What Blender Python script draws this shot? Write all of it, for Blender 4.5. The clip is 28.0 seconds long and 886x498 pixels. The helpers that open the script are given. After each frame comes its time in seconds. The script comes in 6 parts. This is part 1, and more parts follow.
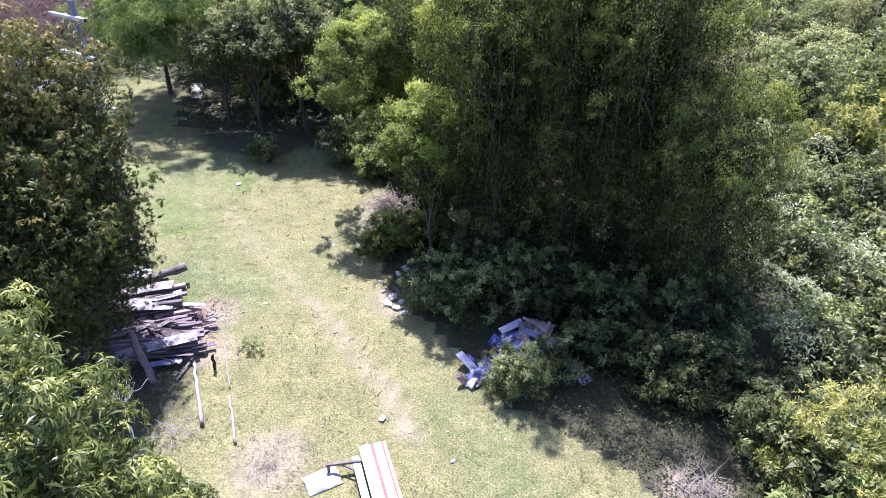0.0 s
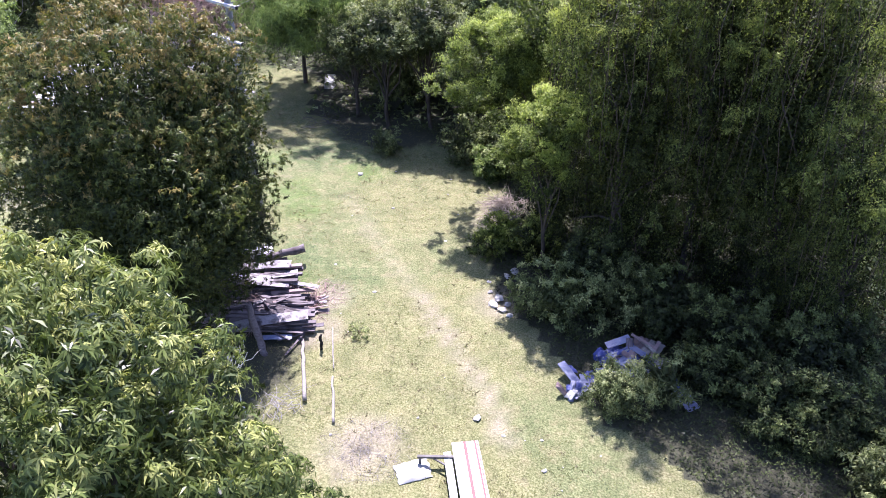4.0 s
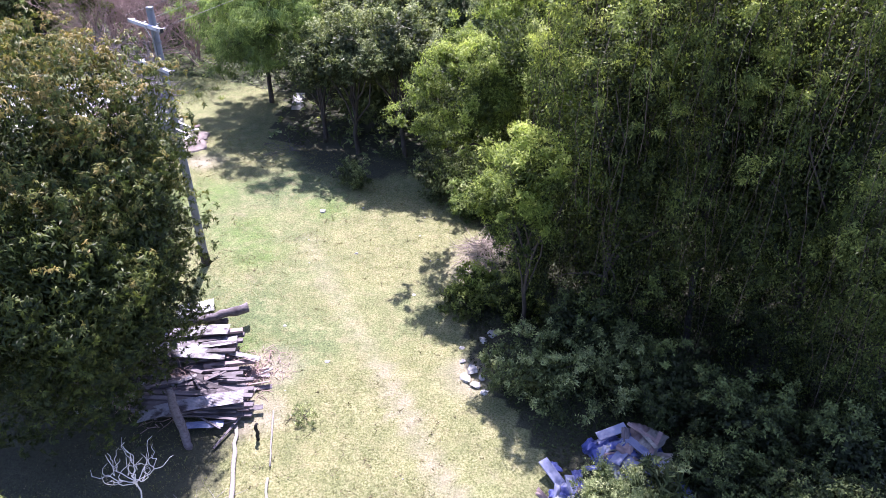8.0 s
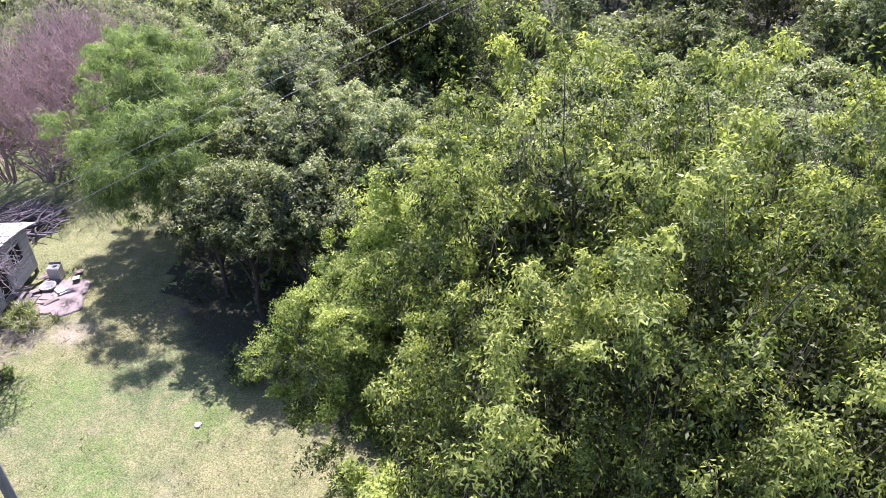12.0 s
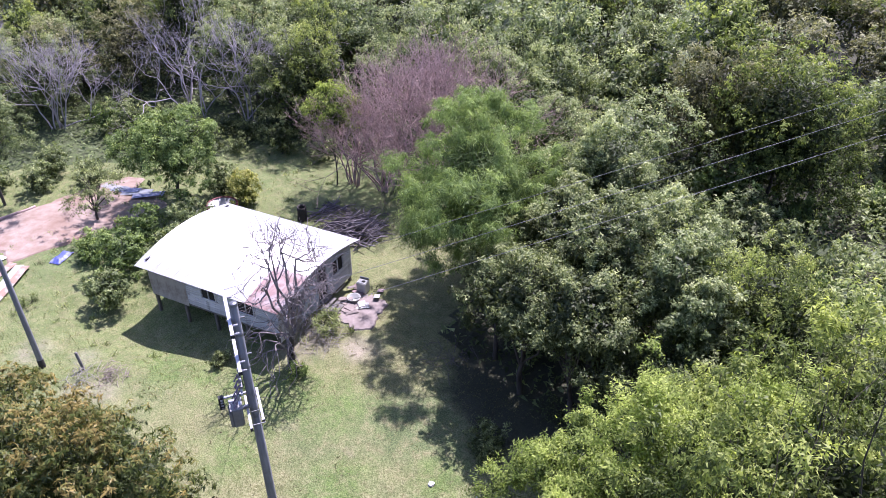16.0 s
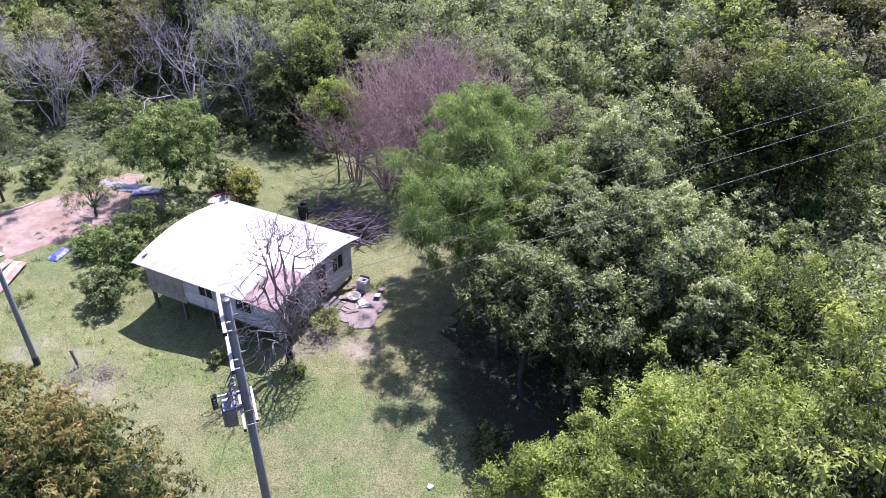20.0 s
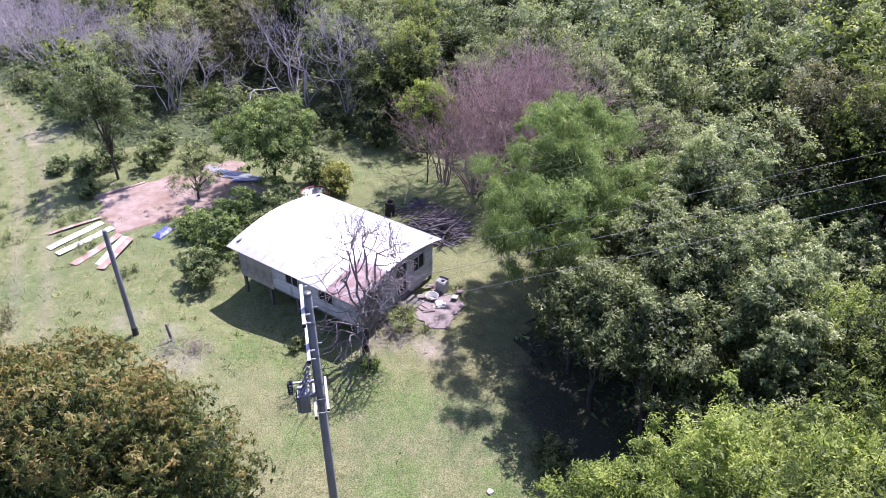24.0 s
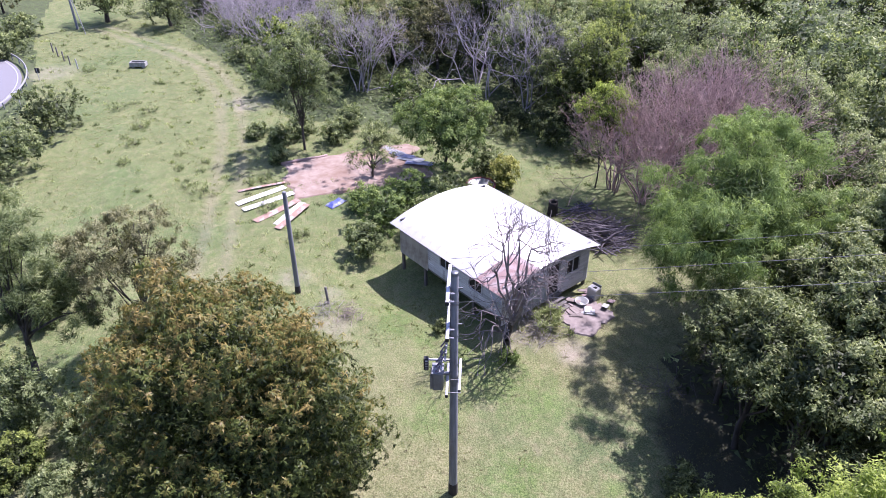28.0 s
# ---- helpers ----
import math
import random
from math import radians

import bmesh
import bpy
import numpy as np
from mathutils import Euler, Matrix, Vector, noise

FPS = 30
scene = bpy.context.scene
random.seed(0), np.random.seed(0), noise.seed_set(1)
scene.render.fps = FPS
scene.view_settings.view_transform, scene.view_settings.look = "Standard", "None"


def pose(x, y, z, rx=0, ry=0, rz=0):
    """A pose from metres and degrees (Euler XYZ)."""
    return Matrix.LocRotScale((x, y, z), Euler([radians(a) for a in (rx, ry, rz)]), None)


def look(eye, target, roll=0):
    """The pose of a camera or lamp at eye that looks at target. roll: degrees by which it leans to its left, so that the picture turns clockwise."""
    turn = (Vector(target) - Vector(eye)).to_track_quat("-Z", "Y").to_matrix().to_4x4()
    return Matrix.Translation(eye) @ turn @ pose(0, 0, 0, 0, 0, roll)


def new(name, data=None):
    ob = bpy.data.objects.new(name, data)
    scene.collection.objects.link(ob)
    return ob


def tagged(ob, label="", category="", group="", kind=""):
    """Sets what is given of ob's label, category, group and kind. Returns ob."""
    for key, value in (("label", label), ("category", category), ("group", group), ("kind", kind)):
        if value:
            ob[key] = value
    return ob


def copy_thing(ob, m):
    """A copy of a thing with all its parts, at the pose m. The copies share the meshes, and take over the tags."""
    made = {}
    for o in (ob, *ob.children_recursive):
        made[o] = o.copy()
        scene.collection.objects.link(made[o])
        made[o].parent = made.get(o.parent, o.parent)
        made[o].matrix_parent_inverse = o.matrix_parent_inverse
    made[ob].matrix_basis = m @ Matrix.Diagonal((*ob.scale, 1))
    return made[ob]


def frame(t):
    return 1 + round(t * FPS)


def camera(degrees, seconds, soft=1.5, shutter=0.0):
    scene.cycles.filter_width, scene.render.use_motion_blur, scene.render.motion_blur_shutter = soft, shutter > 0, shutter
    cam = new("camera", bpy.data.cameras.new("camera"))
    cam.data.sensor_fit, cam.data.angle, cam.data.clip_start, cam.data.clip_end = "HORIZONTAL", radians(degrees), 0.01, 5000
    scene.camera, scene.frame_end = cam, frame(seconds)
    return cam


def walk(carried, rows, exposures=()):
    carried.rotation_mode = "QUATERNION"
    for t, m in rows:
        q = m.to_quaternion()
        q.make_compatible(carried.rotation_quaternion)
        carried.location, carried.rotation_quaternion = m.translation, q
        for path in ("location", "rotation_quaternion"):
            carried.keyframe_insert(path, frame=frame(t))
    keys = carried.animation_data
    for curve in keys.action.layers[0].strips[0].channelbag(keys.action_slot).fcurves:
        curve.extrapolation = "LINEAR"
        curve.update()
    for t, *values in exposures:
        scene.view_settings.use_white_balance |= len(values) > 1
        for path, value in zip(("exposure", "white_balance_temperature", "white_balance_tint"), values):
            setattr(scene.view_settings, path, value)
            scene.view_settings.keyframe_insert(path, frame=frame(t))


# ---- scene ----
cam = camera(64.10, 28.0, soft=0.5)
PATH = [
    (0, -0.106, 0.213, 20.798, -33.37, 0.15, 2.86),
    (0.5, -0.083, 0.107, 20.772, -33.35, 0.18, 2.29),
    (1, -0.084, 0.031, 20.770, -33.32, 0.10, 3.45),
    (1.5, -0.141, -0.000, 20.759, -33.27, 0.08, 5.60),
    (2, -0.202, 0.034, 20.761, -33.24, 0.10, 8.17),
    (2.5, -0.260, 0.067, 20.741, -33.14, 0.11, 11.35),
    (3, -0.271, 0.089, 20.714, -33.10, 0.09, 12.82),
    (3.5, -0.260, 0.087, 20.680, -33.08, 0.06, 13.36),
    (5.5, -0.095, 1.706, 20.365, -32.97, -0.07, 13.31),
    (6, -0.122, 2.422, 20.279, -33.01, -0.09, 13.31),
    (6.5, -0.177, 3.239, 20.203, -33.00, -0.16, 13.26),
    (7, -0.221, 4.057, 20.113, -32.93, -0.07, 13.20),
    (7.5, -0.213, 5.004, 20.042, -32.94, -0.06, 13.15),
    (8, -0.111, 5.989, 20.011, -32.96, -0.16, 13.22),
    (8.5, 0.052, 7.100, 20.046, -32.89, -0.13, 13.22),
    (9, 0.286, 8.334, 20.116, -32.84, -0.16, 13.27),
    (9.5, 0.576, 9.829, 20.311, -32.82, -0.13, 13.28),
    (10, 0.887, 11.544, 20.684, -33.00, -0.42, 13.42),
    (10.5, 1.146, 13.544, 21.335, -33.06, -0.51, 13.45),
    (11, 1.326, 15.677, 22.064, -33.31, -0.85, 13.74),
    (11.5, 1.381, 17.856, 22.936, -33.28, -0.56, 13.71),
    (13.5, 1.624, 20.574, 27.161, -33.68, -0.12, 21.68),
    (14, 1.400, 20.876, 27.595, -33.54, -0.06, 30.37),
    (14.5, 1.162, 21.271, 27.918, -33.32, 0.02, 37.81),
    (15, 0.965, 21.602, 28.159, -33.22, 0.08, 40.50),
    (15.5, 0.774, 21.885, 28.235, -33.22, 0.10, 40.76),
    (16, 0.633, 22.059, 28.219, -33.26, 0.09, 41.92),
    (16.5, 0.550, 22.210, 28.171, -33.28, 0.15, 44.13),
    (17, 0.511, 22.288, 28.066, -33.28, 0.10, 44.58),
    (17.5, 0.484, 22.339, 27.954, -33.24, 0.07, 45.11),
    (18, 0.444, 22.454, 27.867, -33.24, 0.09, 45.89),
    (18.5, 0.415, 22.532, 27.825, -33.24, 0.08, 46.07),
    (19, 0.405, 22.594, 27.772, -33.18, 0.12, 45.81),
    (19.5, 0.404, 22.616, 27.703, -33.14, 0.11, 44.41),
    (20, 0.424, 22.598, 27.668, -33.18, 0.15, 42.40),
    (20.5, 0.450, 22.629, 27.696, -33.20, 0.24, 41.63),
    (22.5, 0.523, 22.834, 28.063, -33.34, 0.17, 42.32),
    (23, 0.564, 22.774, 28.133, -33.32, 0.27, 44.69),
    (23.5, 0.658, 22.729, 28.195, -33.30, 0.16, 47.85),
    (24, 0.812, 22.692, 28.255, -33.29, 0.08, 50.70),
    (24.5, 0.930, 22.682, 28.263, -33.25, 0.03, 52.72),
    (25, 0.967, 22.680, 28.241, -33.24, -0.03, 55.62),
    (25.5, 1.005, 22.656, 28.168, -33.17, -0.09, 59.27),
    (26, 1.011, 22.641, 28.100, -33.09, -0.09, 63.08),
    (26.5, 1.053, 22.675, 28.030, -33.08, -0.11, 65.53),
    (27, 1.119, 22.759, 27.929, -33.07, -0.13, 66.34),
    (27.5, 1.173, 22.848, 27.825, -33.04, -0.18, 66.51),
    (28, 1.210, 22.890, 27.790, -33.03, -0.17, 66.23),
]
EXPOSURES = ((0, 1.56, 5850, 33), (7, 1.62, 5850, 33), (9.8, 1.86, 5900, 37), (11, 1.6, 5950, 33), (12.5, 1.52, 5950, 33), (14.5, 1.32, 5850, 33), (17, 1.17, 5760, 36), (28, 1.08, 5760, 35))
walk(cam, [(t, pose(x, y, z, 90 + pitch, 0, yaw) @ pose(0, 0, 0, 0, 0, roll)) for t, x, y, z, pitch, roll, yaw in PATH], EXPOSURES)

# ---- light: sun from ahead of the house, clear sky ----
SUN_EL, SHADOW = radians(59), Vector((0.28, -0.96, 0)).normalized()
world = bpy.data.worlds.new("sky")
scene.world = world
world.use_nodes = True
wn = world.node_tree
sky = wn.nodes.new("ShaderNodeTexSky")
sky.sky_type, sky.sun_disc = "NISHITA", False
sky.sun_elevation = SUN_EL
sky.sun_rotation = math.atan2(-SHADOW.x, -SHADOW.y)
wn.links.new(sky.outputs[0], wn.nodes["Background"].inputs[0])
wn.nodes["Background"].inputs[1].default_value = 0.122
sun_data = bpy.data.lights.new("sun", "SUN")
sun_data.energy, sun_data.angle, sun_data.color = 5.0, radians(0.6), (1.0, 0.96, 0.88)
sun = new("sun", sun_data)
sun.matrix_world = look(Vector((0, 0, 0)) - SHADOW * 50 * math.cos(SUN_EL) + Vector((0, 0, 50 * math.sin(SUN_EL))), (0, 0, 0))


# ---- materials ----
def material(name):
    m = bpy.data.materials.new(name)
    m.use_nodes = True
    nt = m.node_tree
    return m, nt, nt.nodes["Principled BSDF"]


def node(nt, kind, **values):
    n = nt.nodes.new(kind)
    for key, value in values.items():
        n.inputs[key].default_value = value
    return n


def ramp(nt, fac, *stops):
    r = nt.nodes.new("ShaderNodeValToRGB")
    r.color_ramp.elements[0].position, r.color_ramp.elements[0].color = stops[0][0], (*stops[0][1], 1)
    r.color_ramp.elements[1].position, r.color_ramp.elements[1].color = stops[-1][0], (*stops[-1][1], 1)
    for at, colour in stops[1:-1]:
        r.color_ramp.elements.new(at).color = (*colour, 1)
    nt.links.new(fac, r.inputs[0])
    return r.outputs[0]


def mix(nt, fac, a, b, blend="MIX"):
    m = nt.nodes.new("ShaderNodeMix")
    m.data_type, m.blend_type = "RGBA", blend
    for socket, value in ((m.inputs[0], fac), (m.inputs[6], a), (m.inputs[7], b)):
        if hasattr(value, "is_linked"):
            nt.links.new(value, socket)
        elif isinstance(value, tuple):
            socket.default_value = (*value, 1)
        else:
            socket.default_value = value
    return m.outputs[2]


def noise_fac(nt, scale, detail=4.0, rough=0.55, object_space=True, stretch=None):
    tc = nt.nodes.new("ShaderNodeTexCoord")
    out = tc.outputs["Object"] if object_space else nt.nodes.new("ShaderNodeNewGeometry").outputs["Position"]
    if stretch:
        mp = nt.nodes.new("ShaderNodeMapping")
        mp.inputs["Scale"].default_value = stretch
        nt.links.new(out, mp.inputs[0])
        out = mp.outputs[0]
    n = node(nt, "ShaderNodeTexNoise", Scale=scale, Detail=detail, Roughness=rough)
    nt.links.new(out, n.inputs["Vector"])
    return n.outputs["Fac"]


def bump(nt, bsdf, fac, strength, distance=0.02):
    b = node(nt, "ShaderNodeBump", Strength=strength, Distance=distance)
    nt.links.new(fac, b.inputs["Height"])
    nt.links.new(b.outputs[0], bsdf.inputs["Normal"])


def pigment(colour):
    """Swatches are given for a bright card; real paint, bark and leaves hold half as much."""
    return colour and tuple(0.5 * c for c in colour)


def surface(name, dark, light, scale=3.0, rough=0.7, metal=0.0, stain=None, stain_scale=0.6, stain_at=(0.5, 0.7),
            stretch=None, bumps=0.3, jitter=0.25):
    """A weathered surface: fine grain between two colours, larger stains, and a shade of its own for each piece."""
    m, nt, bsdf = material(name)
    dark, light, stain = pigment(dark), pigment(light), pigment(stain)
    fine = noise_fac(nt, scale, 6, 0.65, stretch=stretch)
    colour = ramp(nt, fine, (0.3, dark), (0.7, light))
    if stain:
        big = noise_fac(nt, stain_scale, 5, 0.6)
        k = ramp(nt, big, (stain_at[0], (0, 0, 0)), (stain_at[1], (1, 1, 1)))
        colour = mix(nt, k, colour, stain)
    info = nt.nodes.new("ShaderNodeObjectInfo")
    shade = ramp(nt, info.outputs["Random"], (0.0, (1 - jitter,) * 3), (1.0, (1, 1, 1)))
    colour = mix(nt, 1.0, colour, shade, "MULTIPLY")
    nt.links.new(colour, bsdf.inputs["Base Color"])
    bsdf.inputs["Roughness"].default_value, bsdf.inputs["Metallic"].default_value = rough, metal
    bump(nt, bsdf, fine, bumps)
    return m


def leaf(name, old, mid, young, gloss=0.42, through_light=0.42):
    """Leaves: each its own shade, each clump between old and young, ends that also paint inner shade and lit tops;
    glossy above, with light coming through.
    """
    m, nt, bsdf = material(name)
    old, mid, young = pigment(old), pigment(mid), pigment(young)
    at = nt.nodes.new("ShaderNodeAttribute")
    at.attribute_name = "tint"
    geo = nt.nodes.new("ShaderNodeNewGeometry")
    base = ramp(nt, at.outputs["Fac"], (0.0, old), (0.5, mid), (1.0, young))
    own = ramp(nt, geo.outputs["Random Per Island"], (0.0, (0.62, 0.64, 0.62)), (1.0, (1.35, 1.3, 1.2)))
    colour = mix(nt, 1.0, base, own, "MULTIPLY")
    nt.links.new(colour, bsdf.inputs["Base Color"])
    bsdf.inputs["Roughness"].default_value = gloss + 0.12
    bsdf.inputs["Specular IOR Level"].default_value = 0.22
    tr = nt.nodes.new("ShaderNodeBsdfTranslucent")
    nt.links.new(mix(nt, 1.0, colour, (1.2, 1.25, 0.75), "MULTIPLY"), tr.inputs[0])
    ms = nt.nodes.new("ShaderNodeMixShader")
    ms.inputs[0].default_value = through_light
    nt.links.new(bsdf.outputs[0], ms.inputs[1])
    nt.links.new(tr.outputs[0], ms.inputs[2])
    nt.links.new(ms.outputs[0], nt.nodes["Material Output"].inputs[0])
    return m


LEAF_MANGO = leaf("mango_leaf", (0.05, 0.085, 0.025), (0.26, 0.35, 0.1), (0.76, 0.8, 0.29), 0.24, 0.3)
LEAF_MANGO_RED = leaf("mango_flush_leaf", (0.05, 0.075, 0.027), (0.2, 0.26, 0.065), (0.48, 0.37, 0.12), 0.34, 0.3)
LEAF_LIME = leaf("lime_leaf", (0.09, 0.13, 0.04), (0.44, 0.58, 0.14), (0.82, 0.95, 0.27), 0.42, 0.53)
LEAF_VINE = leaf("vine_leaf", (0.036, 0.05, 0.02), (0.27, 0.36, 0.1), (0.74, 0.84, 0.25), 0.38, 0.46)
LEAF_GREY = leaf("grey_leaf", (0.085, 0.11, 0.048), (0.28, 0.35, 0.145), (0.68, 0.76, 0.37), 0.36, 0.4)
LEAF_WISP = leaf("wispy_leaf", (0.15, 0.23, 0.08), (0.4, 0.56, 0.2), (0.68, 0.85, 0.33), 0.5, 0.45)
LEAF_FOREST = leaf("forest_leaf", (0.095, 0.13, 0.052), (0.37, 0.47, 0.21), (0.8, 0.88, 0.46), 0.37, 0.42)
LEAF_OLIVE = leaf("olive_leaf", (0.1, 0.105, 0.045), (0.36, 0.36, 0.18), (0.66, 0.65, 0.36), 0.42, 0.36)
# leaf green darkened to carry the shade under the tall vines
LEAF_SHADED = leaf("shaded_green_leaf", (0.03, 0.042, 0.018), (0.11, 0.15, 0.048), (0.3, 0.38, 0.13), 0.42, 0.16)
LEAF_YELLOW = leaf("yellow_leaf", (0.26, 0.31, 0.08), (0.66, 0.7, 0.2), (0.96, 0.9, 0.35), 0.45)
LEAF_SCRUB = leaf("scrub_leaf", (0.12, 0.16, 0.075), (0.48, 0.58, 0.26), (0.9, 0.98, 0.52), 0.4, 0.42)
LEAF_PALE = leaf("pale_leaf", (0.15, 0.19, 0.11), (0.55, 0.66, 0.4), (0.98, 1.06, 0.74), 0.38, 0.4)
LEAF_FRESH = leaf("fresh_leaf", (0.09, 0.15, 0.045), (0.31, 0.45, 0.135), (0.66, 0.82, 0.29), 0.4, 0.38)
GRASS_BLADE = leaf("grass_blade", (0.22, 0.27, 0.09), (0.36, 0.39, 0.14), (0.52, 0.51, 0.23), 0.6, 0.3)
DRY_BLADE = leaf("dry_blade", (0.2, 0.16, 0.1), (0.32, 0.26, 0.17), (0.45, 0.38, 0.27), 0.7, 0.2)
BARK = surface("bark", (0.07, 0.055, 0.045), (0.2, 0.17, 0.14), 5, 0.9, stretch=(1, 1, 0.25), bumps=0.6)
TWIG_GREY = surface("grey_twig", (0.52, 0.48, 0.5), (0.85, 0.8, 0.82), 8, 0.8, bumps=0.2)
TWIG_PINK = surface("pinkish_twig", (0.56, 0.38, 0.34), (0.88, 0.62, 0.57), 8, 0.8, bumps=0.2)
TWIG_PALE = surface("pale_lilac_twig", (0.72, 0.63, 0.66), (1.0, 0.9, 0.94), 8, 0.8, bumps=0.2)
TWIG_WHITE = surface("bleached_twig", (1.1, 1.04, 1.02), (1.5, 1.44, 1.42), 8, 0.8, bumps=0.2)
TWIG_TAN = surface("dry_tan_stalk", (0.5, 0.38, 0.32), (0.86, 0.72, 0.62), 8, 0.85, bumps=0.2)
TWIG_BROWN = surface("brown_twig", (0.24, 0.19, 0.19), (0.66, 0.58, 0.58), 8, 0.85, bumps=0.2)
TWIG_DARK = surface("dark_twig", (0.14, 0.11, 0.11), (0.34, 0.29, 0.29), 8, 0.85, bumps=0.2)


# ---- building blocks ----
def from_arrays(name, verts, faces, mat, tint=None, smooth=False):
    """A mesh from arrays: faces all triangles or all quads."""
    me = bpy.data.meshes.new(name)
    verts, faces = np.asarray(verts, np.float32), np.asarray(faces, np.int32)
    n, k = faces.shape
    me.vertices.add(len(verts))
    me.vertices.foreach_set("co", verts.ravel())
    me.loops.add(n * k)
    me.loops.foreach_set("vertex_index", faces.ravel())
    me.polygons.add(n)
    me.polygons.foreach_set("loop_start", np.arange(0, n * k, k, dtype=np.int32))
    if smooth:
        me.polygons.foreach_set("use_smooth", np.ones(n, bool))
    if tint is not None:
        me.attributes.new("tint", "FLOAT", "FACE").data.foreach_set("value", np.asarray(tint, np.float32))
    me.materials.append(mat)
    me.update(calc_edges=True)
    return me


def unit(v):
    return v / np.maximum(np.linalg.norm(v, axis=1, keepdims=True), 1e-9)


def leaves(name, at, axis, up, length, width, tint, mat, curl=0.18, slim=False):
    """Leaf blades that start at at, run along axis and droop a little at the tip: pointed quads, or slim triangles."""
    axis = unit(axis)
    side = unit(np.cross(axis, up))
    up = np.cross(side, axis)
    L, w = length[:, None], width[:, None]
    mid = at + axis * L * 0.45 + up * L * curl * 0.5
    tip = at + axis * L - up * L * curl
    n = len(at)
    if slim:
        verts = np.stack([at + side * w * 0.5, tip, at - side * w * 0.5], 1).reshape(-1, 3)
        return from_arrays(name, verts, np.arange(n * 3).reshape(n, 3), mat, tint)
    verts = np.stack([at, mid + side * w * 0.5, tip, mid - side * w * 0.5], 1).reshape(-1, 3)
    faces = np.arange(n * 4).reshape(n, 4)
    return from_arrays(name, verts, faces, mat, tint)


def tubes(name, segments, mat, sides=6):
    """Tapered limbs: segments of (p0, p1, r0, r1)."""
    p0 = np.array([s[0] for s in segments], float)
    p1 = np.array([s[1] for s in segments], float)
    r0 = np.array([s[2] for s in segments], float)
    r1 = np.array([s[3] for s in segments], float)
    ax = unit(p1 - p0)
    ref = np.where(np.abs(ax[:, 2:3]) < 0.9, np.array([[0, 0, 1.0]]), np.array([[1.0, 0, 0]]))
    a = unit(np.cross(ax, ref))
    b = np.cross(ax, a)
    ang = np.linspace(0, 2 * np.pi, sides, endpoint=False)
    ring = a[:, None, :] * np.cos(ang)[None, :, None] + b[:, None, :] * np.sin(ang)[None, :, None]
    lo = p0[:, None] + ring * r0[:, None, None]
    hi = p1[:, None] + ring * r1[:, None, None]
    verts = np.concatenate([lo, hi], 1).reshape(-1, 3)
    i = np.arange(sides)
    quad = np.stack([i, (i + 1) % sides, (i + 1) % sides + sides, i + sides], 1)
    faces = (quad[None] + (np.arange(len(segments)) * 2 * sides)[:, None, None]).reshape(-1, 4)
    return from_arrays(name, verts, faces, mat, smooth=sides > 4)


def limbs(rng, base, tips, radius, bend=0.25, parts=4, fork=0.35):
    """A trunk that forks from base to each tip, in bent pieces."""
    out, base = [], np.array(base, float)
    tips = np.array(tips, float)
    stem = base + np.array([*(tips[:, :2].mean(0) - base[:2]) * 0.3, (tips[:, 2].max() - base[2]) * fork])
    q = [base, base + (stem - base) * 0.5 + rng.normal(0, 0.06, 3) * np.linalg.norm(stem - base), stem]
    rr = [radius * 1.25, radius, radius * 0.8]
    for k in range(2):
        out.append((q[k], q[k + 1], rr[k], rr[k + 1]))
    for tip in tips:
        start, r = q[1] + (stem - q[1]) * rng.uniform(0.3, 1), radius * rng.uniform(0.35, 0.6)
        span = np.linalg.norm(tip - start)
        last = start
        for k in range(1, parts + 1):
            u = k / parts
            p = start + (tip - start) * u + rng.normal(0, bend * span * 0.18, 3) * (1 - u) + np.array([0, 0, 0.12 * span * math.sin(math.pi * u)])
            out.append((last, p, r * (1 - 0.8 * (k - 1) / parts), r * (1 - 0.8 * k / parts)))
            last = p
    return out


def branching(rng, p, d, length, r, depth, out, spread=0.6, kids=(2, 3), lift=0.1, shrink=(0.62, 0.85)):
    """A bare branch that splits again and again."""
    n = 3 if depth > 1 else 2
    for k in range(n):
        d = d + rng.normal(0, 0.16, 3) + np.array([0, 0, lift * 0.3])
        d = d / np.linalg.norm(d)
        e = p + d * length / n
        rk = r * 0.94
        out.append((p, e, r, rk))
        p, r = e, rk
    if depth == 0:
        return
    for _ in range(rng.integers(kids[0], kids[1] + 1)):
        nd = d + rng.normal(0, spread, 3) + np.array([0, 0, lift])
        branching(rng, p, nd / np.linalg.norm(nd), length * rng.uniform(*shrink), r * rng.uniform(0.66, 0.86), depth - 1, out, spread, kids, lift, shrink)


def shell_points(rng, lobes, n, low=-0.75, inner=0.72):
    """Points in the outer shell of a crown made of overlapping lobes (x, y, z, rx, ry, rz), with the outward direction."""
    lobes = np.array(lobes, float)
    area = (lobes[:, 3] * lobes[:, 4] * lobes[:, 5]) ** (2 / 3)
    pick = rng.choice(len(lobes), n * 3, p=area / area.sum())
    d = unit(rng.normal(0, 1, (n * 3, 3)))
    d = d[:, :] * np.where(d[:, 2:3] < low, -1, 1)
    lump = np.array([noise.noise(Vector(v * 2.1 + k * 7.3)) for v, k in zip(d, pick)])
    rad = rng.uniform(inner, 1.0, n * 3) ** 0.6 + 0.34 * lump
    p = lobes[pick, :3] + d * lobes[pick, 3:] * rad[:, None]
    q = (p[:, None, :] - lobes[None, :, :3]) / lobes[None, :, 3:]
    deep = (np.linalg.norm(q, axis=2) < inner * 0.86)
    deep[np.arange(n * 3), pick] = False
    keep = (~deep.any(1)) & (p[:, 2] > 0.05)
    return p[keep][:n], d[keep][:n]


